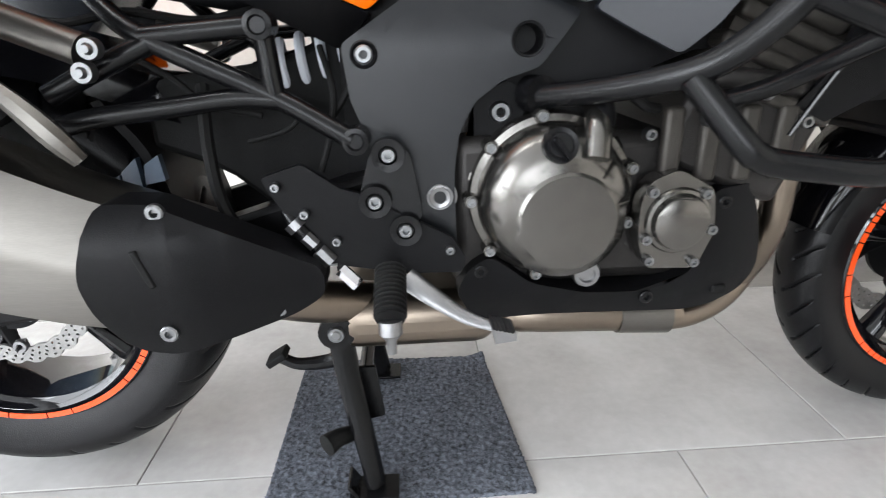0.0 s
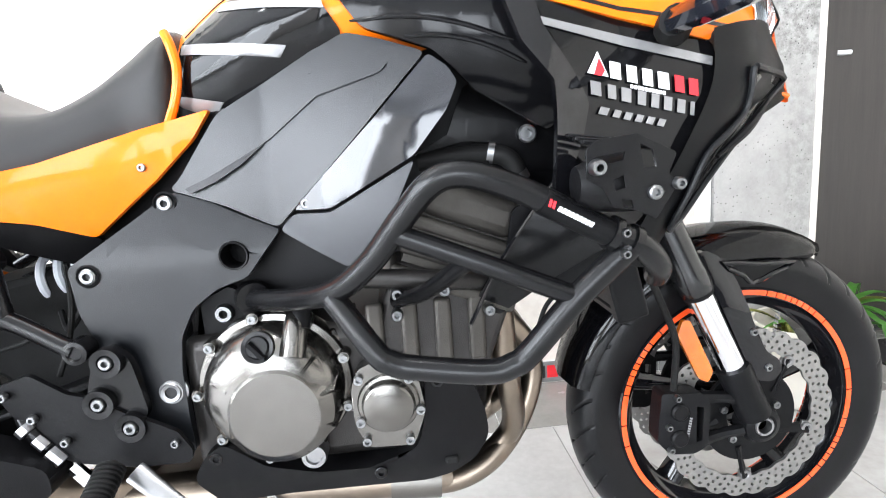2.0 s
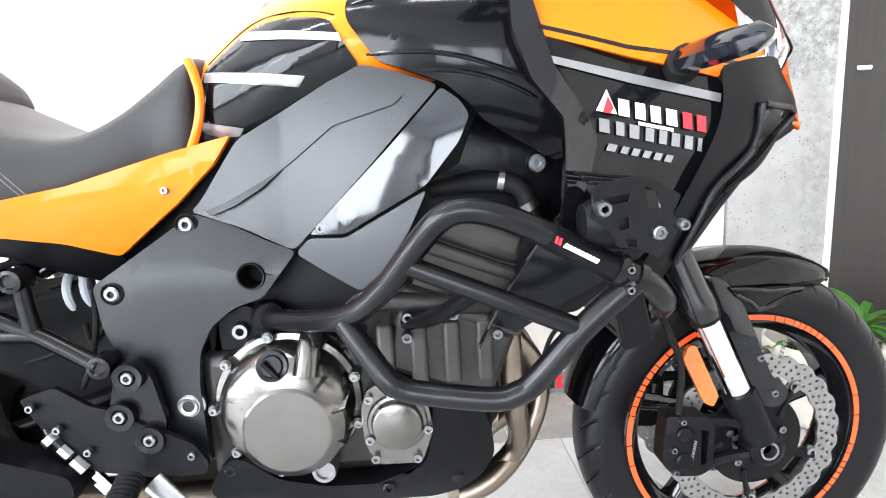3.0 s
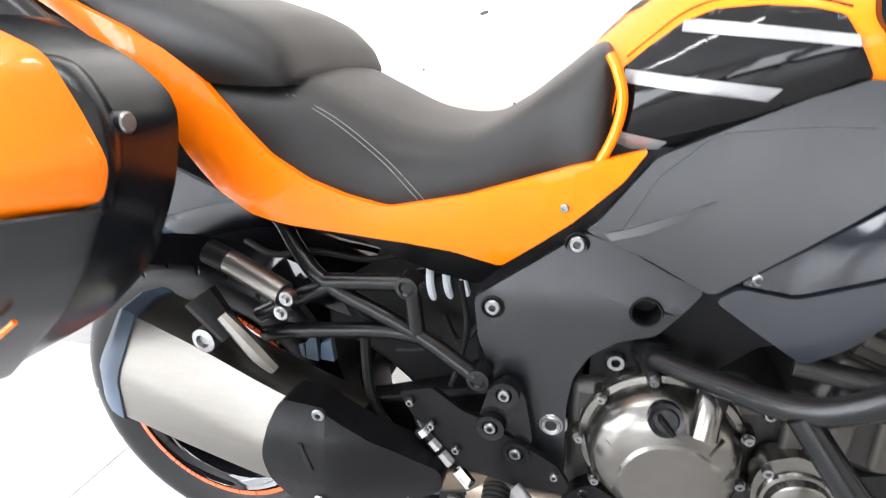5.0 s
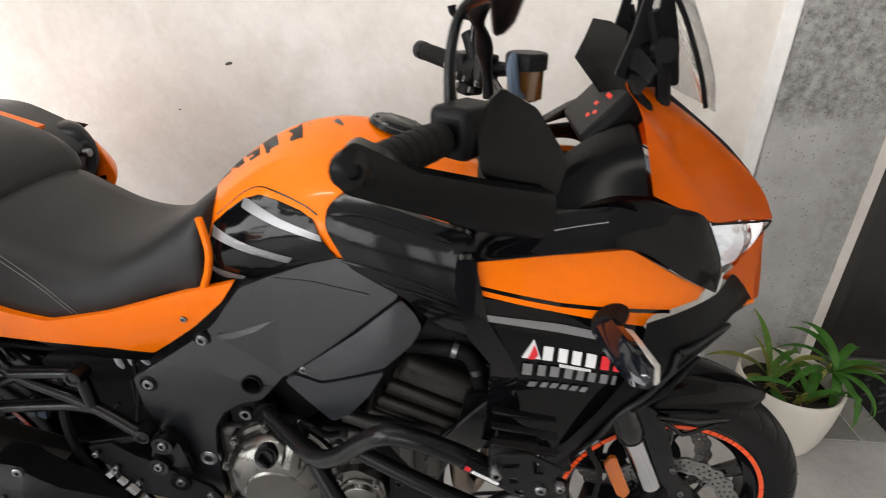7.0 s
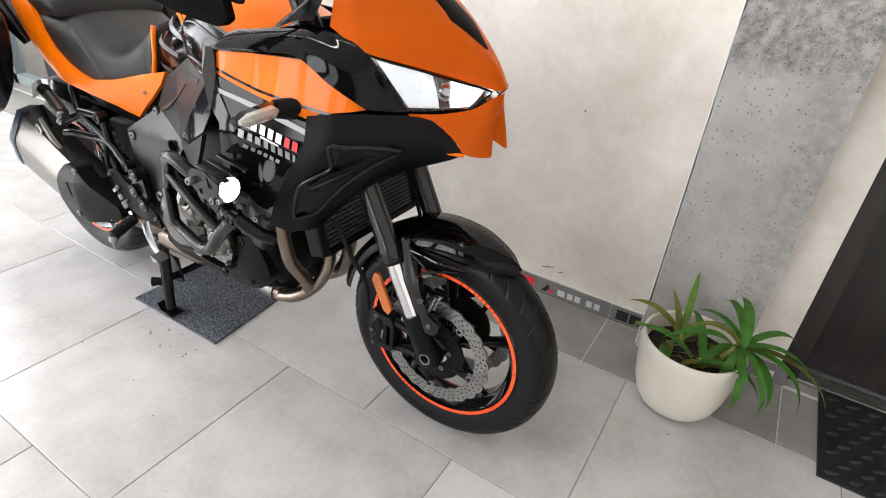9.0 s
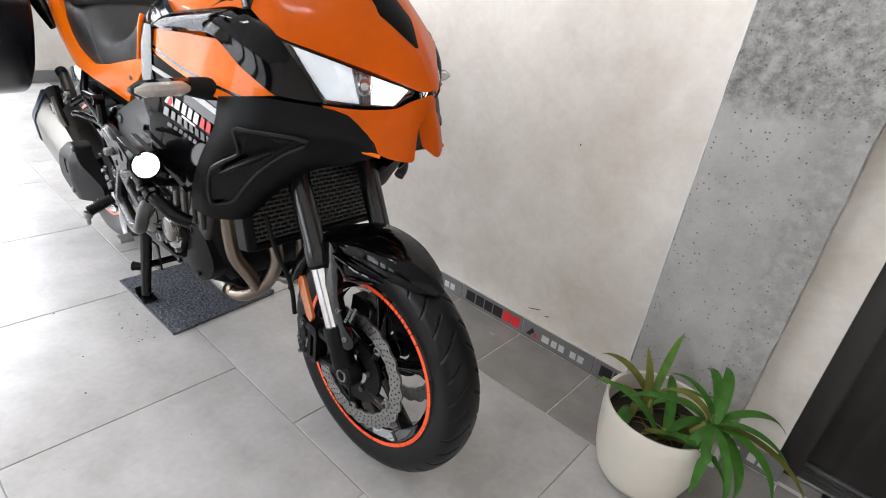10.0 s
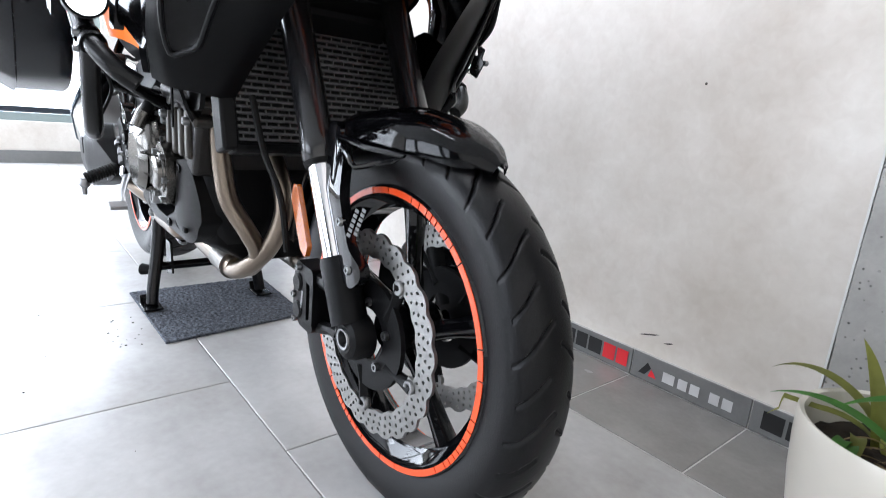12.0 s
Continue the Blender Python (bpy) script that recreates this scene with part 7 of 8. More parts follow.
    part("beak_edge", tube_bm(nose([[(0.798, 0.087, 0.827), (0.765, 0.110, 0.832), (0.735, 0.138, 0.841), (0.715, 0.158, 0.848)]], s)[0], [0.004, 0.0035, 0.003, 0.0015], seg=8), ORANGE, bk)
    # headlamp: chromed bowl with lit reflectors and a lens projector behind a clear lens
    A, B_, C, D = nose([[(0.648, 0.194, 1.009), (0.817, 0.033, 0.949), (0.788, 0.052, 0.914), (0.706, 0.146, 0.908)]], s)[0]
    mid = lambda p, q, t: tuple(p[k] + (q[k] - p[k]) * t for k in range(3))
    inw = lambda p, d: (p[0] - d * 0.7, p[1] - s * d * 0.7, p[2])

    def on_lens(u, v, d=0.0):
        """A point of the lens: u along it from the rear, v downwards, set d inwards."""
        p = mid(mid(A, B_, u), mid(D, C, u), v)
        return inw(p, d - 0.012 * math.sin(math.pi * u) * math.sin(math.pi * v))

    patch = lambda u0, u1, v0, v1, d, n=4: [[on_lens(u0 + (u1 - u0) * i / n, v0 + (v1 - v0) * j / n, d) for i in range(n + 1)] for j in range(n + 1)]
    hl = group("headlamp", bike, "lit white headlamp under a clear lens")
    ln = part("lens", surf(patch(0, 1, 0, 1, 0.0), 3, 0.002), LENS, hl, "clear lens")
    ln.visible_shadow = False
    part("bowl", surf(patch(0, 1, 0, 1, 0.030), 3, 0.002), CHROME, hl, "chromed bowl")
    part("lamp_unit", surf(patch(0.04, 0.50, 0.10, 0.96, 0.022), 2, 0.003), LAMPDIM, hl, "lit lamp unit")
    part("lamp_unit", surf(patch(0.66, 0.97, 0.12, 0.94, 0.020), 2, 0.003), LAMP, hl, "lit lamp unit")
    for k in range(5):
        u = 0.515 + 0.026 * k
        part("lamp_rib", surf(patch(u, u + 0.014, 0.08 + 0.06 * (k % 2), 0.92, 0.018), 1, 0.004), (ALLOY, BLUEGREY, CHROME)[k % 3], hl)
    p = on_lens(0.60, 0.45, 0.020)
    part("projector", lathe_bm([(0, 0.009), (0.007, 0.008), (0.012, 0.003), (0.0135, 0.0), (0.015, 0.0), (0.016, -0.010)], Matrix.Translation(p) @ Vector((0.75, s * 0.62, 0.1)).to_track_quat("Z", "Y").to_matrix().to_4x4(), 24), CHROME, hl, "round projector lens")
    part("lamp_rim", tube_bm([on_lens(u, 0.0, -0.001) for u in (0, 0.25, 0.5, 0.75, 1.0)] + [on_lens(1.0, 0.5), on_lens(1.0, 1.0)], 0.0022, seg=6, smooth=2), BLACK, hl)
    # turn signal
    wk = group("turn_signal", bike, "clear-lens turn signal on a black stalk")
    part("stalk", tube_bm([(0.530, s * 0.235, 0.897), (0.515, s * 0.265, 0.900), (0.505, s * 0.292, 0.903)], [0.024, 0.023, 0.019], seg=14, flat=0.85), RUBBER, wk)
    part("housing", tube_bm([(0.505, s * 0.284, 0.903), (0.506, s * 0.292, 0.903), (0.514, s * 0.335, 0.905), (0.526, s * 0.388, 0.907), (0.529, s * 0.402, 0.9075)], [0.012, 0.0185, 0.0195, 0.0165, 0.006], smooth=0, seg=8, flat=0.75), FLAKE, wk)
    part("lens", tube_bm([(0.520, s * 0.298, 0.903), (0.522, s * 0.312, 0.904), (0.536, s * 0.380, 0.907), (0.538, s * 0.396, 0.9075)], [0.008, 0.0155, 0.0140, 0.005], smooth=0, seg=8, flat=0.8), PALELENS, wk, "clear lens")
    part("bulb_holder", tube_bm([(0.521, s * 0.31, 0.904), (0.533, s * 0.375, 0.906)], 0.009, smooth=0, seg=10), SILVER, wk)

# printed marks on the fairing side, as plain blocks in their colours
lab = group("sticker", bike, "printed sticker marks in white, red and silver")


def mark_row(x, z, mats, widths, h, gap=0.24, slant=0.05, drop=0.222):
    for mat, w in zip(mats, widths):
        e = x + w * (1 - gap)
        pts = [(x, z), (e, z - drop * (e - x)), (e + slant * h, z - drop * (e - x) + h), (x + slant * h, z + h)]
        part("mark", sheet(pts, lambda a, b: fair_y(a, b) + 0.003, 0.0008, 0, 0.02), mat, lab)
        x, z = x + w, z - drop * w


mark_row(0.432, 0.846, [WHITE] * 4 + [RED] * 2, [0.021, 0.019, 0.019, 0.021, 0.018, 0.018], 0.0185, 0.36)
part("mark", sheet([(0.404, 0.852), (0.419, 0.875), (0.430, 0.847)], lambda a, b: fair_y(a, b) + 0.003, 0.0008, 0, 0.05), WHITE, lab)
part("mark", sheet([(0.412, 0.850), (0.420, 0.868), (0.426, 0.854), (0.421, 0.848)], lambda a, b: fair_y(a, b) + 0.0036, 0.0008, 0, 0.05), RED, lab)
mark_row(0.456, 0.834, [WHITE] * 10, [0.0044] * 10, 0.004, 0.25)
mark_row(0.406, 0.829, [SILVER] * 8, [0.021, 0.017, 0.020, 0.017, 0.016, 0.017, 0.017, 0.009], 0.0150, 0.40)
mark_row(0.414, 0.808, [SILVER] * 6, [0.018, 0.014, 0.014, 0.014, 0.014, 0.014], 0.0075, 0.38, 0.5)

# screen, dash, inner cockpit
g = [[(0.690, 0.0, 1.122), (0.675, -0.050, 1.127), (0.646, -0.085, 1.140)],
     [(0.668, 0.0, 1.18), (0.655, -0.062, 1.185), (0.624, -0.095, 1.19)],
     [(0.620, 0.0, 1.275), (0.605, -0.070, 1.275), (0.578, -0.103, 1.27)],
     [(0.555, 0.0, 1.375), (0.540, -0.070, 1.365), (0.515, -0.100, 1.345)]]
scr = group("windscreen", bike, "clear touring windscreen in a black bracket")
for s in (0, 1):
    w = part("screen", surf(g, 4, 0.003, s == 1), SMOKE, scr, smooth=60)
    w.visible_shadow = False
    sg = -1 if s == 0 else 1
    part("screen_edge", tube_bm([(p[0], sg * abs(p[1]), p[2]) for p in (g[0][2], g[1][2], g[2][2], g[3][2])], 0.0035, seg=8), BLACK, scr)
    bm = tube_bm([(0.60, sg * 0.06, 1.10), (0.585, sg * 0.065, 1.18), (0.555, sg * 0.07, 1.26)], [0.016, 0.014, 0.012], seg=8, flat=0.6)
    part("screen_bracket", bm, BLACK, scr)
    part("bracket_knob", tube_bm([(0.575, sg * 0.075, 1.215), (0.572, sg * 0.105, 1.215)], 0.016, smooth=0, seg=14), BLACK, scr)
    # inner fairing cheek beside the dash
    gg = [[(0.548, sg * 0.222, 1.056), (0.500, sg * 0.215, 1.050), (0.430, sg * 0.225, 1.020)],
          [(0.545, sg * 0.180, 1.100), (0.495, sg * 0.165, 1.090), (0.430, sg * 0.165, 1.050)],
          [(0.545, sg * 0.120, 1.130), (0.500, sg * 0.105, 1.105), (0.44, sg * 0.11, 1.06)]]
    part("inner_cheek", surf(gg, 4, 0.004), DEEPBLACK, bike)
    # side plate of the screen's adjuster
    sp = sheet([(0.520, 1.175), (0.535, 1.228), (0.548, 1.300), (0.575, 1.300), (0.598, 1.230), (0.612, 1.165), (0.570, 1.160)], flat(0.062), 0.008, 0.006, 0.05, sg > 0, holes=[circle(0.560, 1.210, 0.012), [(0.552, 1.240), (0.566, 1.240), (0.566, 1.280), (0.558, 1.280)]])
    bevel(part("screen_adjuster", sp, BLACK, scr), 0.002)
# hood over the dash: two folded facets
hood = [[(0.510, 0.105, 1.239), (0.523, 0.030, 1.240), (0.533, -0.040, 1.232), (0.572, -0.085, 1.188)],
        [(0.500, 0.105, 1.208), (0.522, 0.018, 1.190), (0.534, -0.050, 1.190), (0.556, -0.108, 1.174)],
        [(0.487, 0.100, 1.178), (0.521, 0.000, 1.134), (0.535, -0.060, 1.150), (0.541, -0.130, 1.162)]]
part("dash_hood", surf(hood, 1, 0.005), DEEPBLACK, bike, "black hood over the dash", smooth=20)
# black wedge on the nose, below the screen
gw = []
for x, hw, z in ((0.600, 0.075, 1.158), (0.640, 0.070, 1.130), (0.680, 0.056, 1.102), (0.730, 0.034, 1.065), (0.782, 0.004, 1.018)):
    gw.append([(x, q, z - 6.0 * q * q) for q in (-hw, -hw / 2, 0, hw / 2, hw)])
part("screen_base", surf([[(x, y + 0.012 * min(1.0, max(0.0, (x - 0.55) / 0.25)), z) for x, y, z in r] for r in gw], 3, 0.006), BLACK, scr, "black wedge below the screen")
bm = bmesh.new()
M = Matrix.Translation((0.527, 0, 1.112)) @ Matrix.Rotation(radians(-48), 4, "Y")
box(bm, 0, 0, 0, 0.105, 0.20, 0.045, M)
dash = bevel(part("dash", bm, BLACK, bike, "instrument dash with lit red digits"), 0.012, 3)
for k, (u, v) in enumerate(((0.02, -0.03), (0.02, -0.045), (0.0, -0.02), (-0.01, -0.05), (0.025, 0.02), (-0.02, -0.035))):
    part("dash_digit", box_bm(u, v, 0.0235, 0.006, 0.008, 0.002, m=M), DASH if k != 4 else DASHG, dash)
part("dash_glass", box_bm(0, 0, 0.0228, 0.09, 0.17, 0.0015, m=M), BLACK, dash)
rings = []
for x, zl, zt, w in ((0.40, 0.90, 1.00, 0.17), (0.50, 0.86, 1.00, 0.155), (0.60, 0.86, 1.02, 0.13), (0.66, 0.87, 0.97, 0.06), (0.72, 0.87, 0.94, 0.02)):
    rings.append([(x, -w, zl), (x, -w, zt), (x, w, zt), (x, w, zl)])
part("fairing_core", loft(rings, 3), BLACK, bike)

# radiator with its fins
rad = group("radiator", bike, "black radiator with fine cooling fins")
M = Matrix.Translation((0.475, 0, 0.64)) @ Matrix.Rotation(radians(-14), 4, "Y")
part("radiator_core", box_bm(0, 0, 0, 0.025, 0.34, 0.20, m=M), BLACK, rad)
bm = bmesh.new()
for k in range(19):
    box(bm, 0.0145, 0, -0.094 + 0.0104 * k, 0.005, 0.335, 0.0042, M)
    for q in range(17):
        box(bm, 0.0140, -0.160 + 0.020 * q + (0.010 if k % 2 else 0), -0.0888 + 0.0104 * k, 0.003, 0.0022, 0.0064, M)
tagged(part("radiator_core", bm, FIN, rad), kind="stuff")
bm = bmesh.new()
for z in (-0.108, 0.108):
    box(bm, 0.004, 0, z, 0.036, 0.36, 0.016, M)
for y in (-0.182, 0.182):
    box(bm, 0.0, y, 0, 0.045, 0.026, 0.225, M)
bevel(part("radiator_tank", bm, BLACK, rad), 0.005)
for s in (-1, 1):
    bm = sheet([(0.335, 0.70), (0.40, 0.72), (0.46, 0.68), (0.455, 0.63), (0.41, 0.590), (0.345, 0.585), (0.325, 0.63)], plane_y(0.4, 0.62, 0.20, 0.1, 0.1), 0.008, 0.01, 0.04, s > 0)
    bevel(part("radiator_shroud", bm, BLACK, rad), 0.003)

# crash bars
for s in (-1, 1):
    cb = group("crash_bar", bike, "black tubular crash bar with a printed sleeve")
    T = [(-0.014, .165, .600), (0.042, .220, .610), (0.108, .285, .631), (0.152, .310, .664), (0.194, .330, .716), (0.222, .345, .747), (0.248, .350, .756), (0.285, .352, .748), (0.342, .350, .721), (0.402, .350, .687), (0.440, .345, .668), (0.470, .325, .640), (0.480, .300, .622)]
    Lw = [(0.106, .287, .626), (0.151, .315, .566), (0.166, .318, .554), (0.186, .320, .547), (0.245, .330, .540), (0.280, .334, .538), (0.300, .336, .544), (0.318, .338, .556), (0.372, .345, .618), (0.426, .350, .668)]
    Md = [(0.184, .325, .697), (0.281, .340, .657), (0.372, .345, .617)]
    In = [(0.177, .190, .588), (0.214, .250, .613), (0.258, .336, .665)]
    for P, r in ((T, 0.0142), (Lw, 0.0142), (Md, 0.0115), (In, 0.0105)):
        part("bar_tube", tube_bm([(x, s * y, z) for x, y, z in P], r, seg=18, smooth=5), SATIN, cb)
    a, b = Vector((0.335, s * 0.350, 0.724)), Vector((0.408, s * 0.350, 0.683))
    part("printed_sleeve", tube_bm([a, b], 0.0149, smooth=0, seg=18), BLACK, cb)
    for p, q in ((Vector((0.404, s * 0.350, 0.686)), Vector((0.412, s * 0.3495, 0.682))), (Vector((0.426, s * 0.347, 0.675)), Vector((0.434, s * 0.346, 0.671)))):
        part("bar_clamp", tube_bm([p, q], 0.0185, smooth=0, seg=18), SATIN, cb)
    for z in (0.664, 0.686):
        bolt(cb, 0.416, s * 0.362, z, 0.005, 0.008, s=s)
    part("bar_foot", tube_bm([(-0.022, s * 0.15, 0.602), (-0.012, s * 0.172, 0.602)], 0.022, smooth=0, seg=16), SATIN, cb)
    if s < 0:
        d = (b - a).normalized()
        tilt = math.degrees(math.atan2(-(b.z - a.z), b.x - a.x))
        p = a + d * 0.012
        strokes("mark", cb, on_side(p.x, -0.3655, p.z - 0.004, tilt), [WHITE] * 9, [0.0046] * 9, 0.0052, 0.25, 0.2)
        p = a + d * 0.002
        strokes("mark", cb, on_side(p.x, -0.3655, p.z - 0.004, tilt), [RED] * 2, [0.0042] * 2, 0.0075, 0.3, -0.2)
    # fog lamp in a slotted guard
    fg = group("fog_lamp", bike, "lit round fog lamp in a slotted black guard")
    C = Vector((0.405, s * 0.352, 0.736))
    bm = lathe_bm([(0, -0.045), (0.022, -0.042), (0.032, -0.02), (0.035, 0.01), (0.035, 0.026), (0.031, 0.027)], Matrix.Translation(C) @ Matrix.Rotation(radians(90), 4, "Y") @ Matrix.Scale(0.86, 4), 28)
    part("lamp_body", bm, BLACK, fg)
    part("lamp_glass", lathe_bm([(0, 0.030), (0.018, 0.029), (0.030, 0.026)], Matrix.Translation(C) @ Matrix.Rotation(radians(90), 4, "Y") @ Matrix.Scale(0.86, 4), 28), FOGLIT, fg, "glowing lamp glass")
    bm = sheet([(0.366, 0.772), (0.376, 0.780), (0.415, 0.784), (0.454, 0.764), (0.446, 0.745), (0.456, 0.735), (0.434, 0.702), (0.415, 0.712), (0.392, 0.716), (0.382, 0.735), (0.366, 0.745)], flat(0.394), 0.0035, 0.003, 0.1, s > 0,
               holes=[[(0.374, 0.764), (0.404, 0.768), (0.402, 0.760), (0.376, 0.756)], [(0.418, 0.774), (0.430, 0.768), (0.434, 0.752), (0.422, 0.752)], [(0.400, 0.724), (0.410, 0.722), (0.412, 0.714), (0.402, 0.716)], [(0.438, 0.722), (0.443, 0.728), (0.436, 0.730), (0.430, 0.722)], [(0.392, 0.742), (0.402, 0.746), (0.404, 0.734), (0.394, 0.732)]])
    bevel(part("guard_side", bm, SATIN, fg), 0.001)
    for k in range(3):
        bm = bmesh.new()
        box(bm, 0.412, s * (0.325 + 0.024 * k), 0.781 - 0.004 * k, 0.085, 0.012, 0.004, Matrix.Translation((0.412, 0, 0.781)) @ Matrix.Rotation(radians(8), 4, "Y") @ Matrix.Translation((-0.412, 0, -0.781)))
        bevel(part("guard_slat", bm, SATIN, fg), 0.001)
    bolt(fg, 0.432, s * 0.396, 0.728, 0.007, 0.004, s=s)
    bolt(fg, 0.375, s * 0.396, 0.755, 0.008, 0.010, s=s)
    bolt(fg, 0.455, s * 0.396, 0.735, 0.006, 0.006, s=s)

# ---------- luggage ----------
for s in (-1, 1):
    pn = group("pannier", bike, "hard pannier with orange lid and black shell", (0, 0, 0) if s < 0 else (-0.050, -0.01, -0.012))
    SH = [(-0.552, 0.920), (-0.575, 0.830), (-0.640, 0.715), (-0.760, 0.615), (-0.90, 0.575), (-1.08, 0.600), (-1.13, 0.75), (-1.10, 0.95), (-1.00, 1.02), (-0.71, 1.015), (-0.600, 0.965)]

    def sect(out, y, k, dx=0.0, dz=0.0):
        cx, cz = -0.83, 0.82
        return [(cx + k * (p.x - cx) + dx, s * y, cz + k * (p.y - cz) + dz) for p in rounded(out, 0.04)]

    part("inner_shell", loft([sect(SH, 0.255, 0.92), sect(SH, 0.265, 0.99), sect(SH, 0.33, 1.0), sect(SH, 0.395, 1.0)], 2), PANSHELL, pn, "black inner shell")
    LID = [(-0.548, 0.925), (-0.530, 0.876), (-0.548, 0.840), (-0.62, 0.818), (-1.12, 0.86), (-1.12, 0.97), (-1.00, 1.055), (-0.745, 1.046), (-0.571, 0.971)]
    LIDO = [(-0.590, 0.915), (-0.570, 0.880), (-0.585, 0.850), (-0.640, 0.826), (-1.09, 0.868), (-1.09, 0.93), (-1.00, 0.985), (-0.745, 0.978), (-0.615, 0.945)]
    LOWL = [(-0.548, 0.836), (-0.590, 0.770), (-0.640, 0.712), (-0.760, 0.612), (-0.90, 0.572), (-1.08, 0.598), (-1.13, 0.75), (-1.12, 0.858), (-0.62, 0.814)]
    LOWO = [(-0.582, 0.842), (-0.612, 0.785), (-0.655, 0.735), (-0.770, 0.645), (-0.90, 0.610), (-1.06, 0.635), (-1.10, 0.75), (-1.09, 0.864), (-0.640, 0.822)]

    def lid_ring(out, y, cx=0, cz=0, k=1.0):
        return [(cx + k * (p.x - cx), s * y, cz + k * (p.y - cz)) for p in rounded(out, 0.014)]

    lid = part("lid", loft([lid_ring(LID, 0.397), lid_ring(LID, 0.408), lid_ring(LIDO, 0.472), lid_ring(LIDO, 0.488, -0.83, 0.90, 0.90)], 2), ORANGE, pn, "glossy orange lid", smooth=24)
    part("lower_lid", loft([lid_ring(LOWL, 0.397), lid_ring(LOWL, 0.408), lid_ring(LOWO, 0.466), lid_ring(LOWO, 0.480, -0.83, 0.75, 0.88)], 2), PANSHELL, pn, smooth=24)
    bm = sheet([(-0.728, 1.022), (-0.612, 0.990), (-0.640, 0.975), (-0.699, 0.988), (-0.95, 0.998), (-0.98, 1.034)], lambda x, z: 0.427 + 1.05 * (1.022 - z), 0.006, 0.004, 0.1, s > 0)
    part("lid_inlay", bm, RUBBER, lid, "dark inlay in the lid")
    if s > 0:
        lid.location.z = -0.045
        part("shell_inlay", box_bm(-0.660, 0.277, 1.004, 0.150, 0.024, 0.008, m=Matrix.Translation((-0.660, 0, 1.004)) @ Matrix.Rotation(radians(16), 4, "Y") @ Matrix.Translation((0.660, 0, -1.004))), ORANGE, pn, "orange inlay on the shell")
    bm = tube_bm([(-0.634, s * 0.452, 0.728), (-0.71, s * 0.472, 0.672), (-0.80, s * 0.472, 0.632), (-0.90, s * 0.470, 0.612), (-1.02, s * 0.468, 0.632)], 0.0028, seg=8)
    part("lid_pinstripe", bm, ORANGE, pn)
    CARR = [(-0.62, 0.975), (-0.575, 0.968), (-0.545, 0.925), (-0.545, 0.880), (-0.575, 0.815), (-0.62, 0.80), (-0.70, 0.85), (-0.70, 0.95)]
    cring = lambda y, dx, dz: [(p.x + dx, s * y, p.y + dz) for p in rounded(CARR, 0.02)]
    part("carrier", loft([cring(0.395, -0.012, 0.0), cring(0.375, 0.0, 0.0), cring(0.345, -0.018, -0.004), cring(0.29, -0.080, -0.02), cring(0.25, -0.120, -0.04)], 3), PANSHELL, pn, smooth=50)
    m = Matrix.Translation((-0.5475, s * 0.350, 0.906)) @ Matrix.Rotation(radians(90), 4, "Y")
    part("lock", lathe_bm([(0, 0.003), (0.009, 0.003), (0.0105, 0.001), (0.0105, -0.03)], m, 20), ALLOY, pn, "round metal lock")
tc = group("top_case", bike, "black hard top case")
TC = [(-0.98, 1.135), (-0.935, 1.150), (-0.905, 1.20), (-0.905, 1.34), (-0.96, 1.43), (-1.28, 1.43), (-1.35, 1.34), (-1.35, 1.19), (-1.31, 1.135)]
CASE = ((-0.245, 0.86), (-0.225, 0.97), (-0.15, 1.0), (0.15, 1.0), (0.225, 0.97), (0.245, 0.86))
part("case_body", loft([[(-1.12 + k * (p.x + 1.12), y, 1.28 + k * (p.y - 1.28)) for p in rounded(TC, 0.03)] for y, k in CASE], 3), PANSHELL, tc, smooth=60)
bm = bmesh.new()
box(bm, -1.127, 0, 1.30, 0.460, 0.475, 0.010)
bevel(part("case_seam", bm, SATIN, tc), 0.003)
part("case_plate", box_bm(-1.10, 0, 1.139, 0.32, 0.26, 0.014), BLACK, tc)


# ---- floor tiles and skirting tiles ----
def tile_mesh(name, sx, sy, h, mat, b=0.0015):
    bm = bmesh.new()
    lo = [bm.verts.new((x * sx / 2, y * sy / 2, -h)) for x, y in ((-1, -1), (1, -1), (1, 1), (-1, 1))]
    md = [bm.verts.new((x * sx / 2, y * sy / 2, -b * 0.6)) for x, y in ((-1, -1), (1, -1), (1, 1), (-1, 1))]
    hi = [bm.verts.new((x * (sx / 2 - b), y * (sy / 2 - b), 0)) for x, y in ((-1, -1), (1, -1), (1, 1), (-1, 1))]
    bm.faces.new(hi)
    for A, B in ((lo, md), (md, hi)):
        for k in range(4):
            j = (k + 1) % 4
            bm.faces.new((A[k], A[j], B[j], B[k]))
    me = bpy.data.meshes.new(name)
    bm.to_mesh(me)
    bm.free()
    me.materials.append(mat)
    return me


TX, TY = 0.601, 0.592
me = tile_mesh("floor_tile", TX - 0.0022, TY - 0.0022, 0.006, TILE)
for r in range(-14, 1):
    yc = 0.488 - TY * 0.5 + r * TY
    off = 0.568 if (r % 2 == 0) else 0.266
    for c in range(-7, 6):
        xc = off + TX * (c + 0.5)
        if -3.75 < xc < 3.25 and yc > -7.8:
            ob = new("floor_tile", me)
            ob.parent, ob.location = floor, (xc, yc, 0)
me = tile_mesh("border_tile", 0.2918, 0.281, 0.006, DARKTILE)
for c in range(-15, 10):
    ob = new("border_tile", me)
    ob.parent, ob.location = floor, (0.720 + 0.2955 * (c + 0.5), 0.6315, 0.0004)
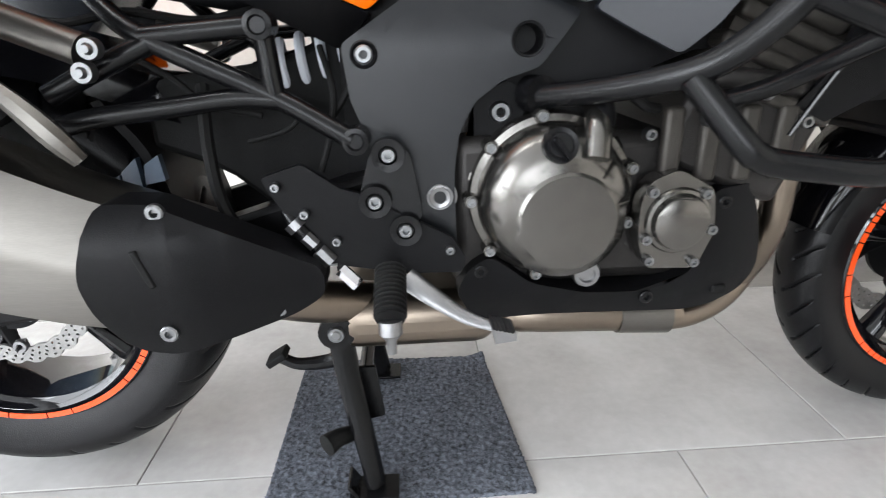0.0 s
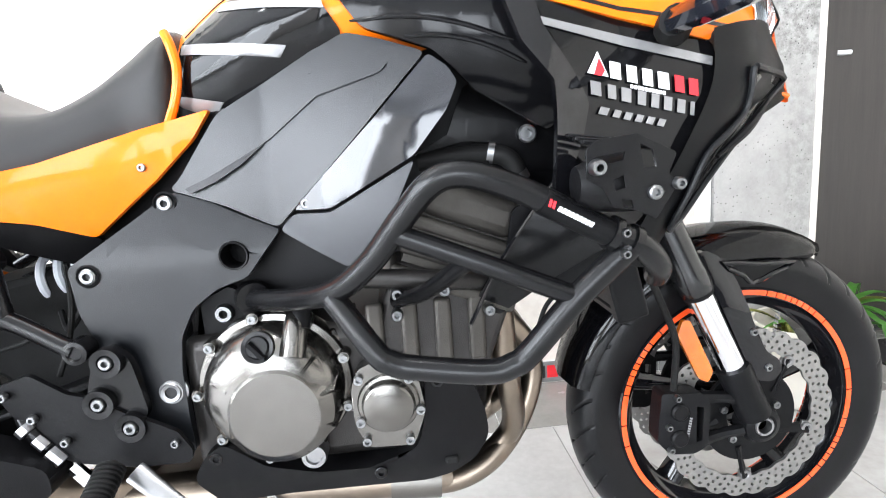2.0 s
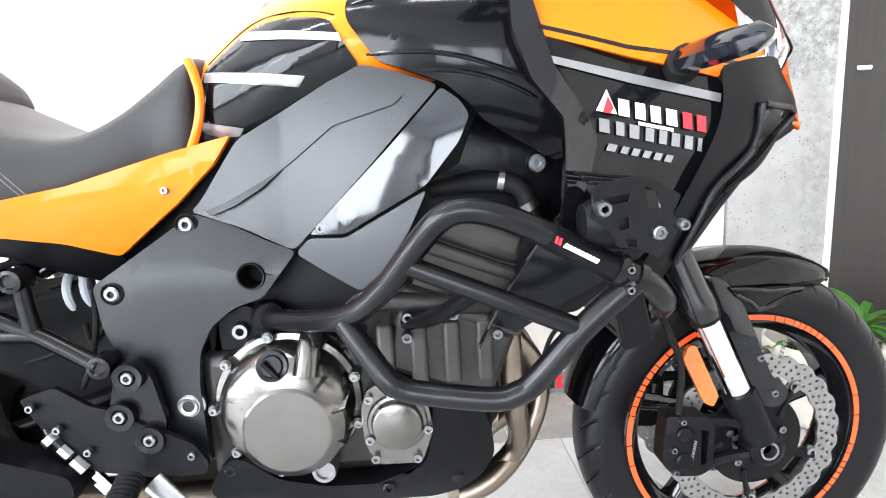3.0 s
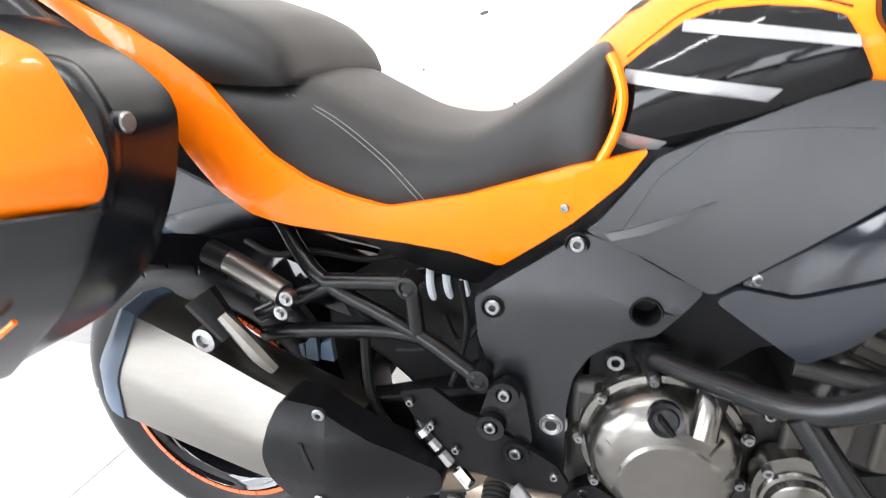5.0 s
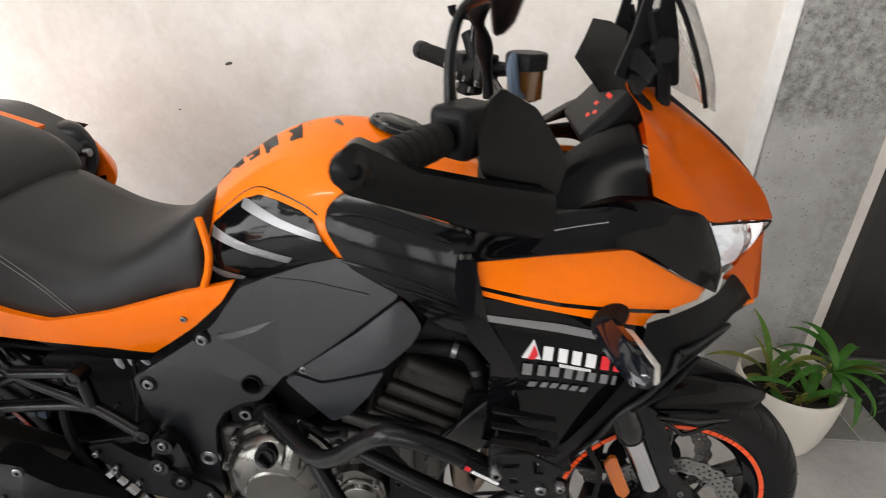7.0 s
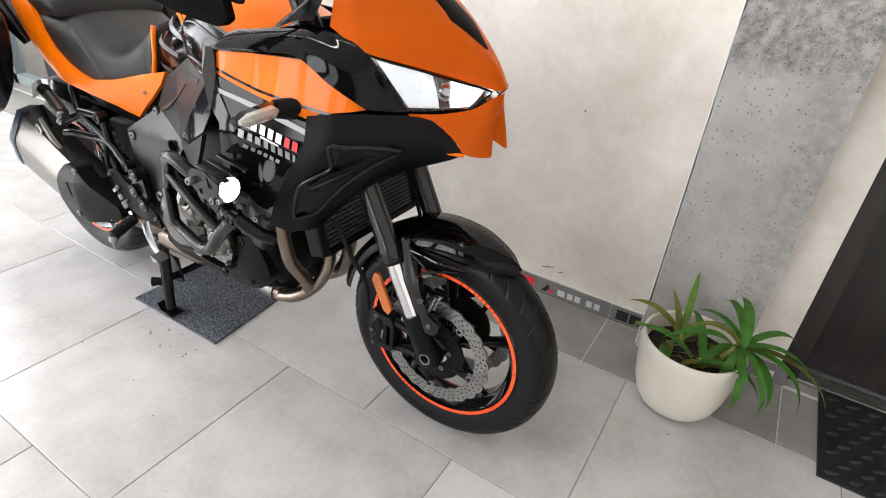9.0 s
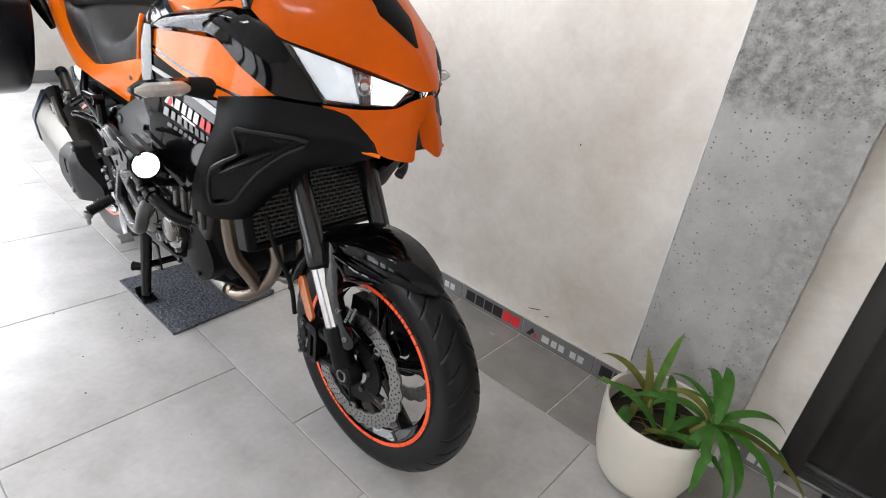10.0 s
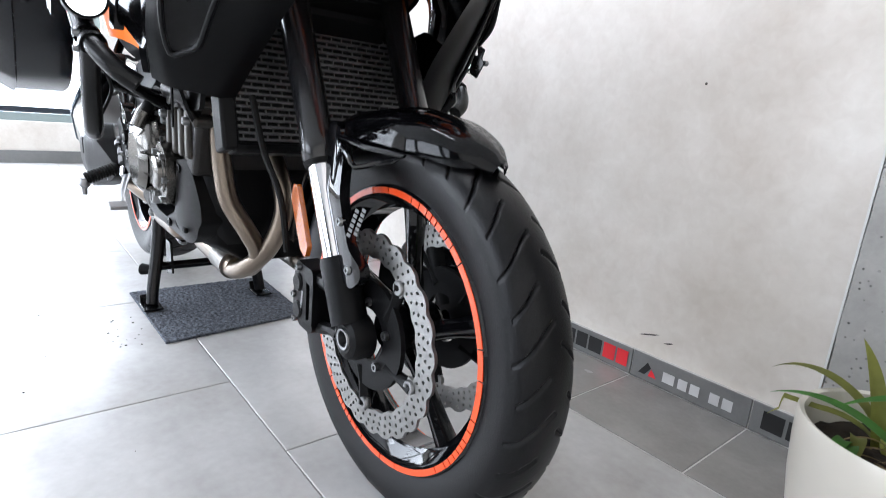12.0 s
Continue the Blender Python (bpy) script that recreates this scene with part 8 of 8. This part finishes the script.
baseboard = solid("baseboard", [(-1.46, 1.144, SKIRT_Y + 0.004, WALL_Y + 0.002, 0, 0.071), (1.147, 1.458, PILLAR_Y - 0.008, PILLAR_Y + 0.002, 0, 0.071)], PALEGROUT,
                  label="grey tile skirting printed with the shop's name", category="skirting")
solid("skirting_far", [(-3.7, -3.688, -2.0, 0.78, 0, 0.09)], SKIRT, label="grey skirting along the far wall", category="skirting")
solid("border_grout", [(-3.7, 3.4, 0.489, 0.79, -0.0024, -0.0012)], PALEGROUT, label="pale joints between the border tiles", category="floor")
sk = tile_mesh("skirting_tile", 0.2925, 0.0695, 0.006, SKIRT)
for c in range(-7, 3):
    x0 = 0.720 + 0.2955 * c
    ob = new("skirting_tile", sk)
    ob.parent, ob.location, ob.rotation_euler = baseboard, (x0 + 0.14775, SKIRT_Y, 0.0355), (radians(90), 0, 0)
    black, pale = material("black_print", (0.012, 0.012, 0.012), 0.5), material("grey_print", (0.62, 0.62, 0.62), 0.5)
    if c % 2:
        strokes("mark", baseboard, on_side(x0 + 0.025, SKIRT_Y - 0.0008, 0.016), [black] * 4 + [RED] * 2, [0.050, 0.043, 0.042, 0.048, 0.042, 0.038], 0.042, 0.14, 0.0)
    else:
        strokes("mark", baseboard, on_side(x0 + 0.088, SKIRT_Y - 0.0008, 0.020), [pale] * 3, [0.040, 0.030, 0.030], 0.026, 0.25, 0.0)
        strokes("mark", baseboard, on_side(x0 + 0.205, SKIRT_Y - 0.0008, 0.020), [pale] * 2, [0.030, 0.030], 0.026, 0.25, 0.0)
        bm = bmesh.new()
        f = bm.faces.new([bm.verts.new((x0 + a, SKIRT_Y - 0.0010, b)) for a, b in ((0.022, 0.018), (0.044, 0.052), (0.055, 0.040), (0.048, 0.030), (0.040, 0.018))])
        part("emblem", bm, material("black_print", (0.012, 0.012, 0.012), 0.5), baseboard)
        bm = bmesh.new()
        f = bm.faces.new([bm.verts.new((x0 + a, SKIRT_Y - 0.0013, b)) for a, b in ((0.050, 0.018), (0.056, 0.038), (0.064, 0.030), (0.072, 0.018))])
        part("emblem", bm, RED, baseboard)
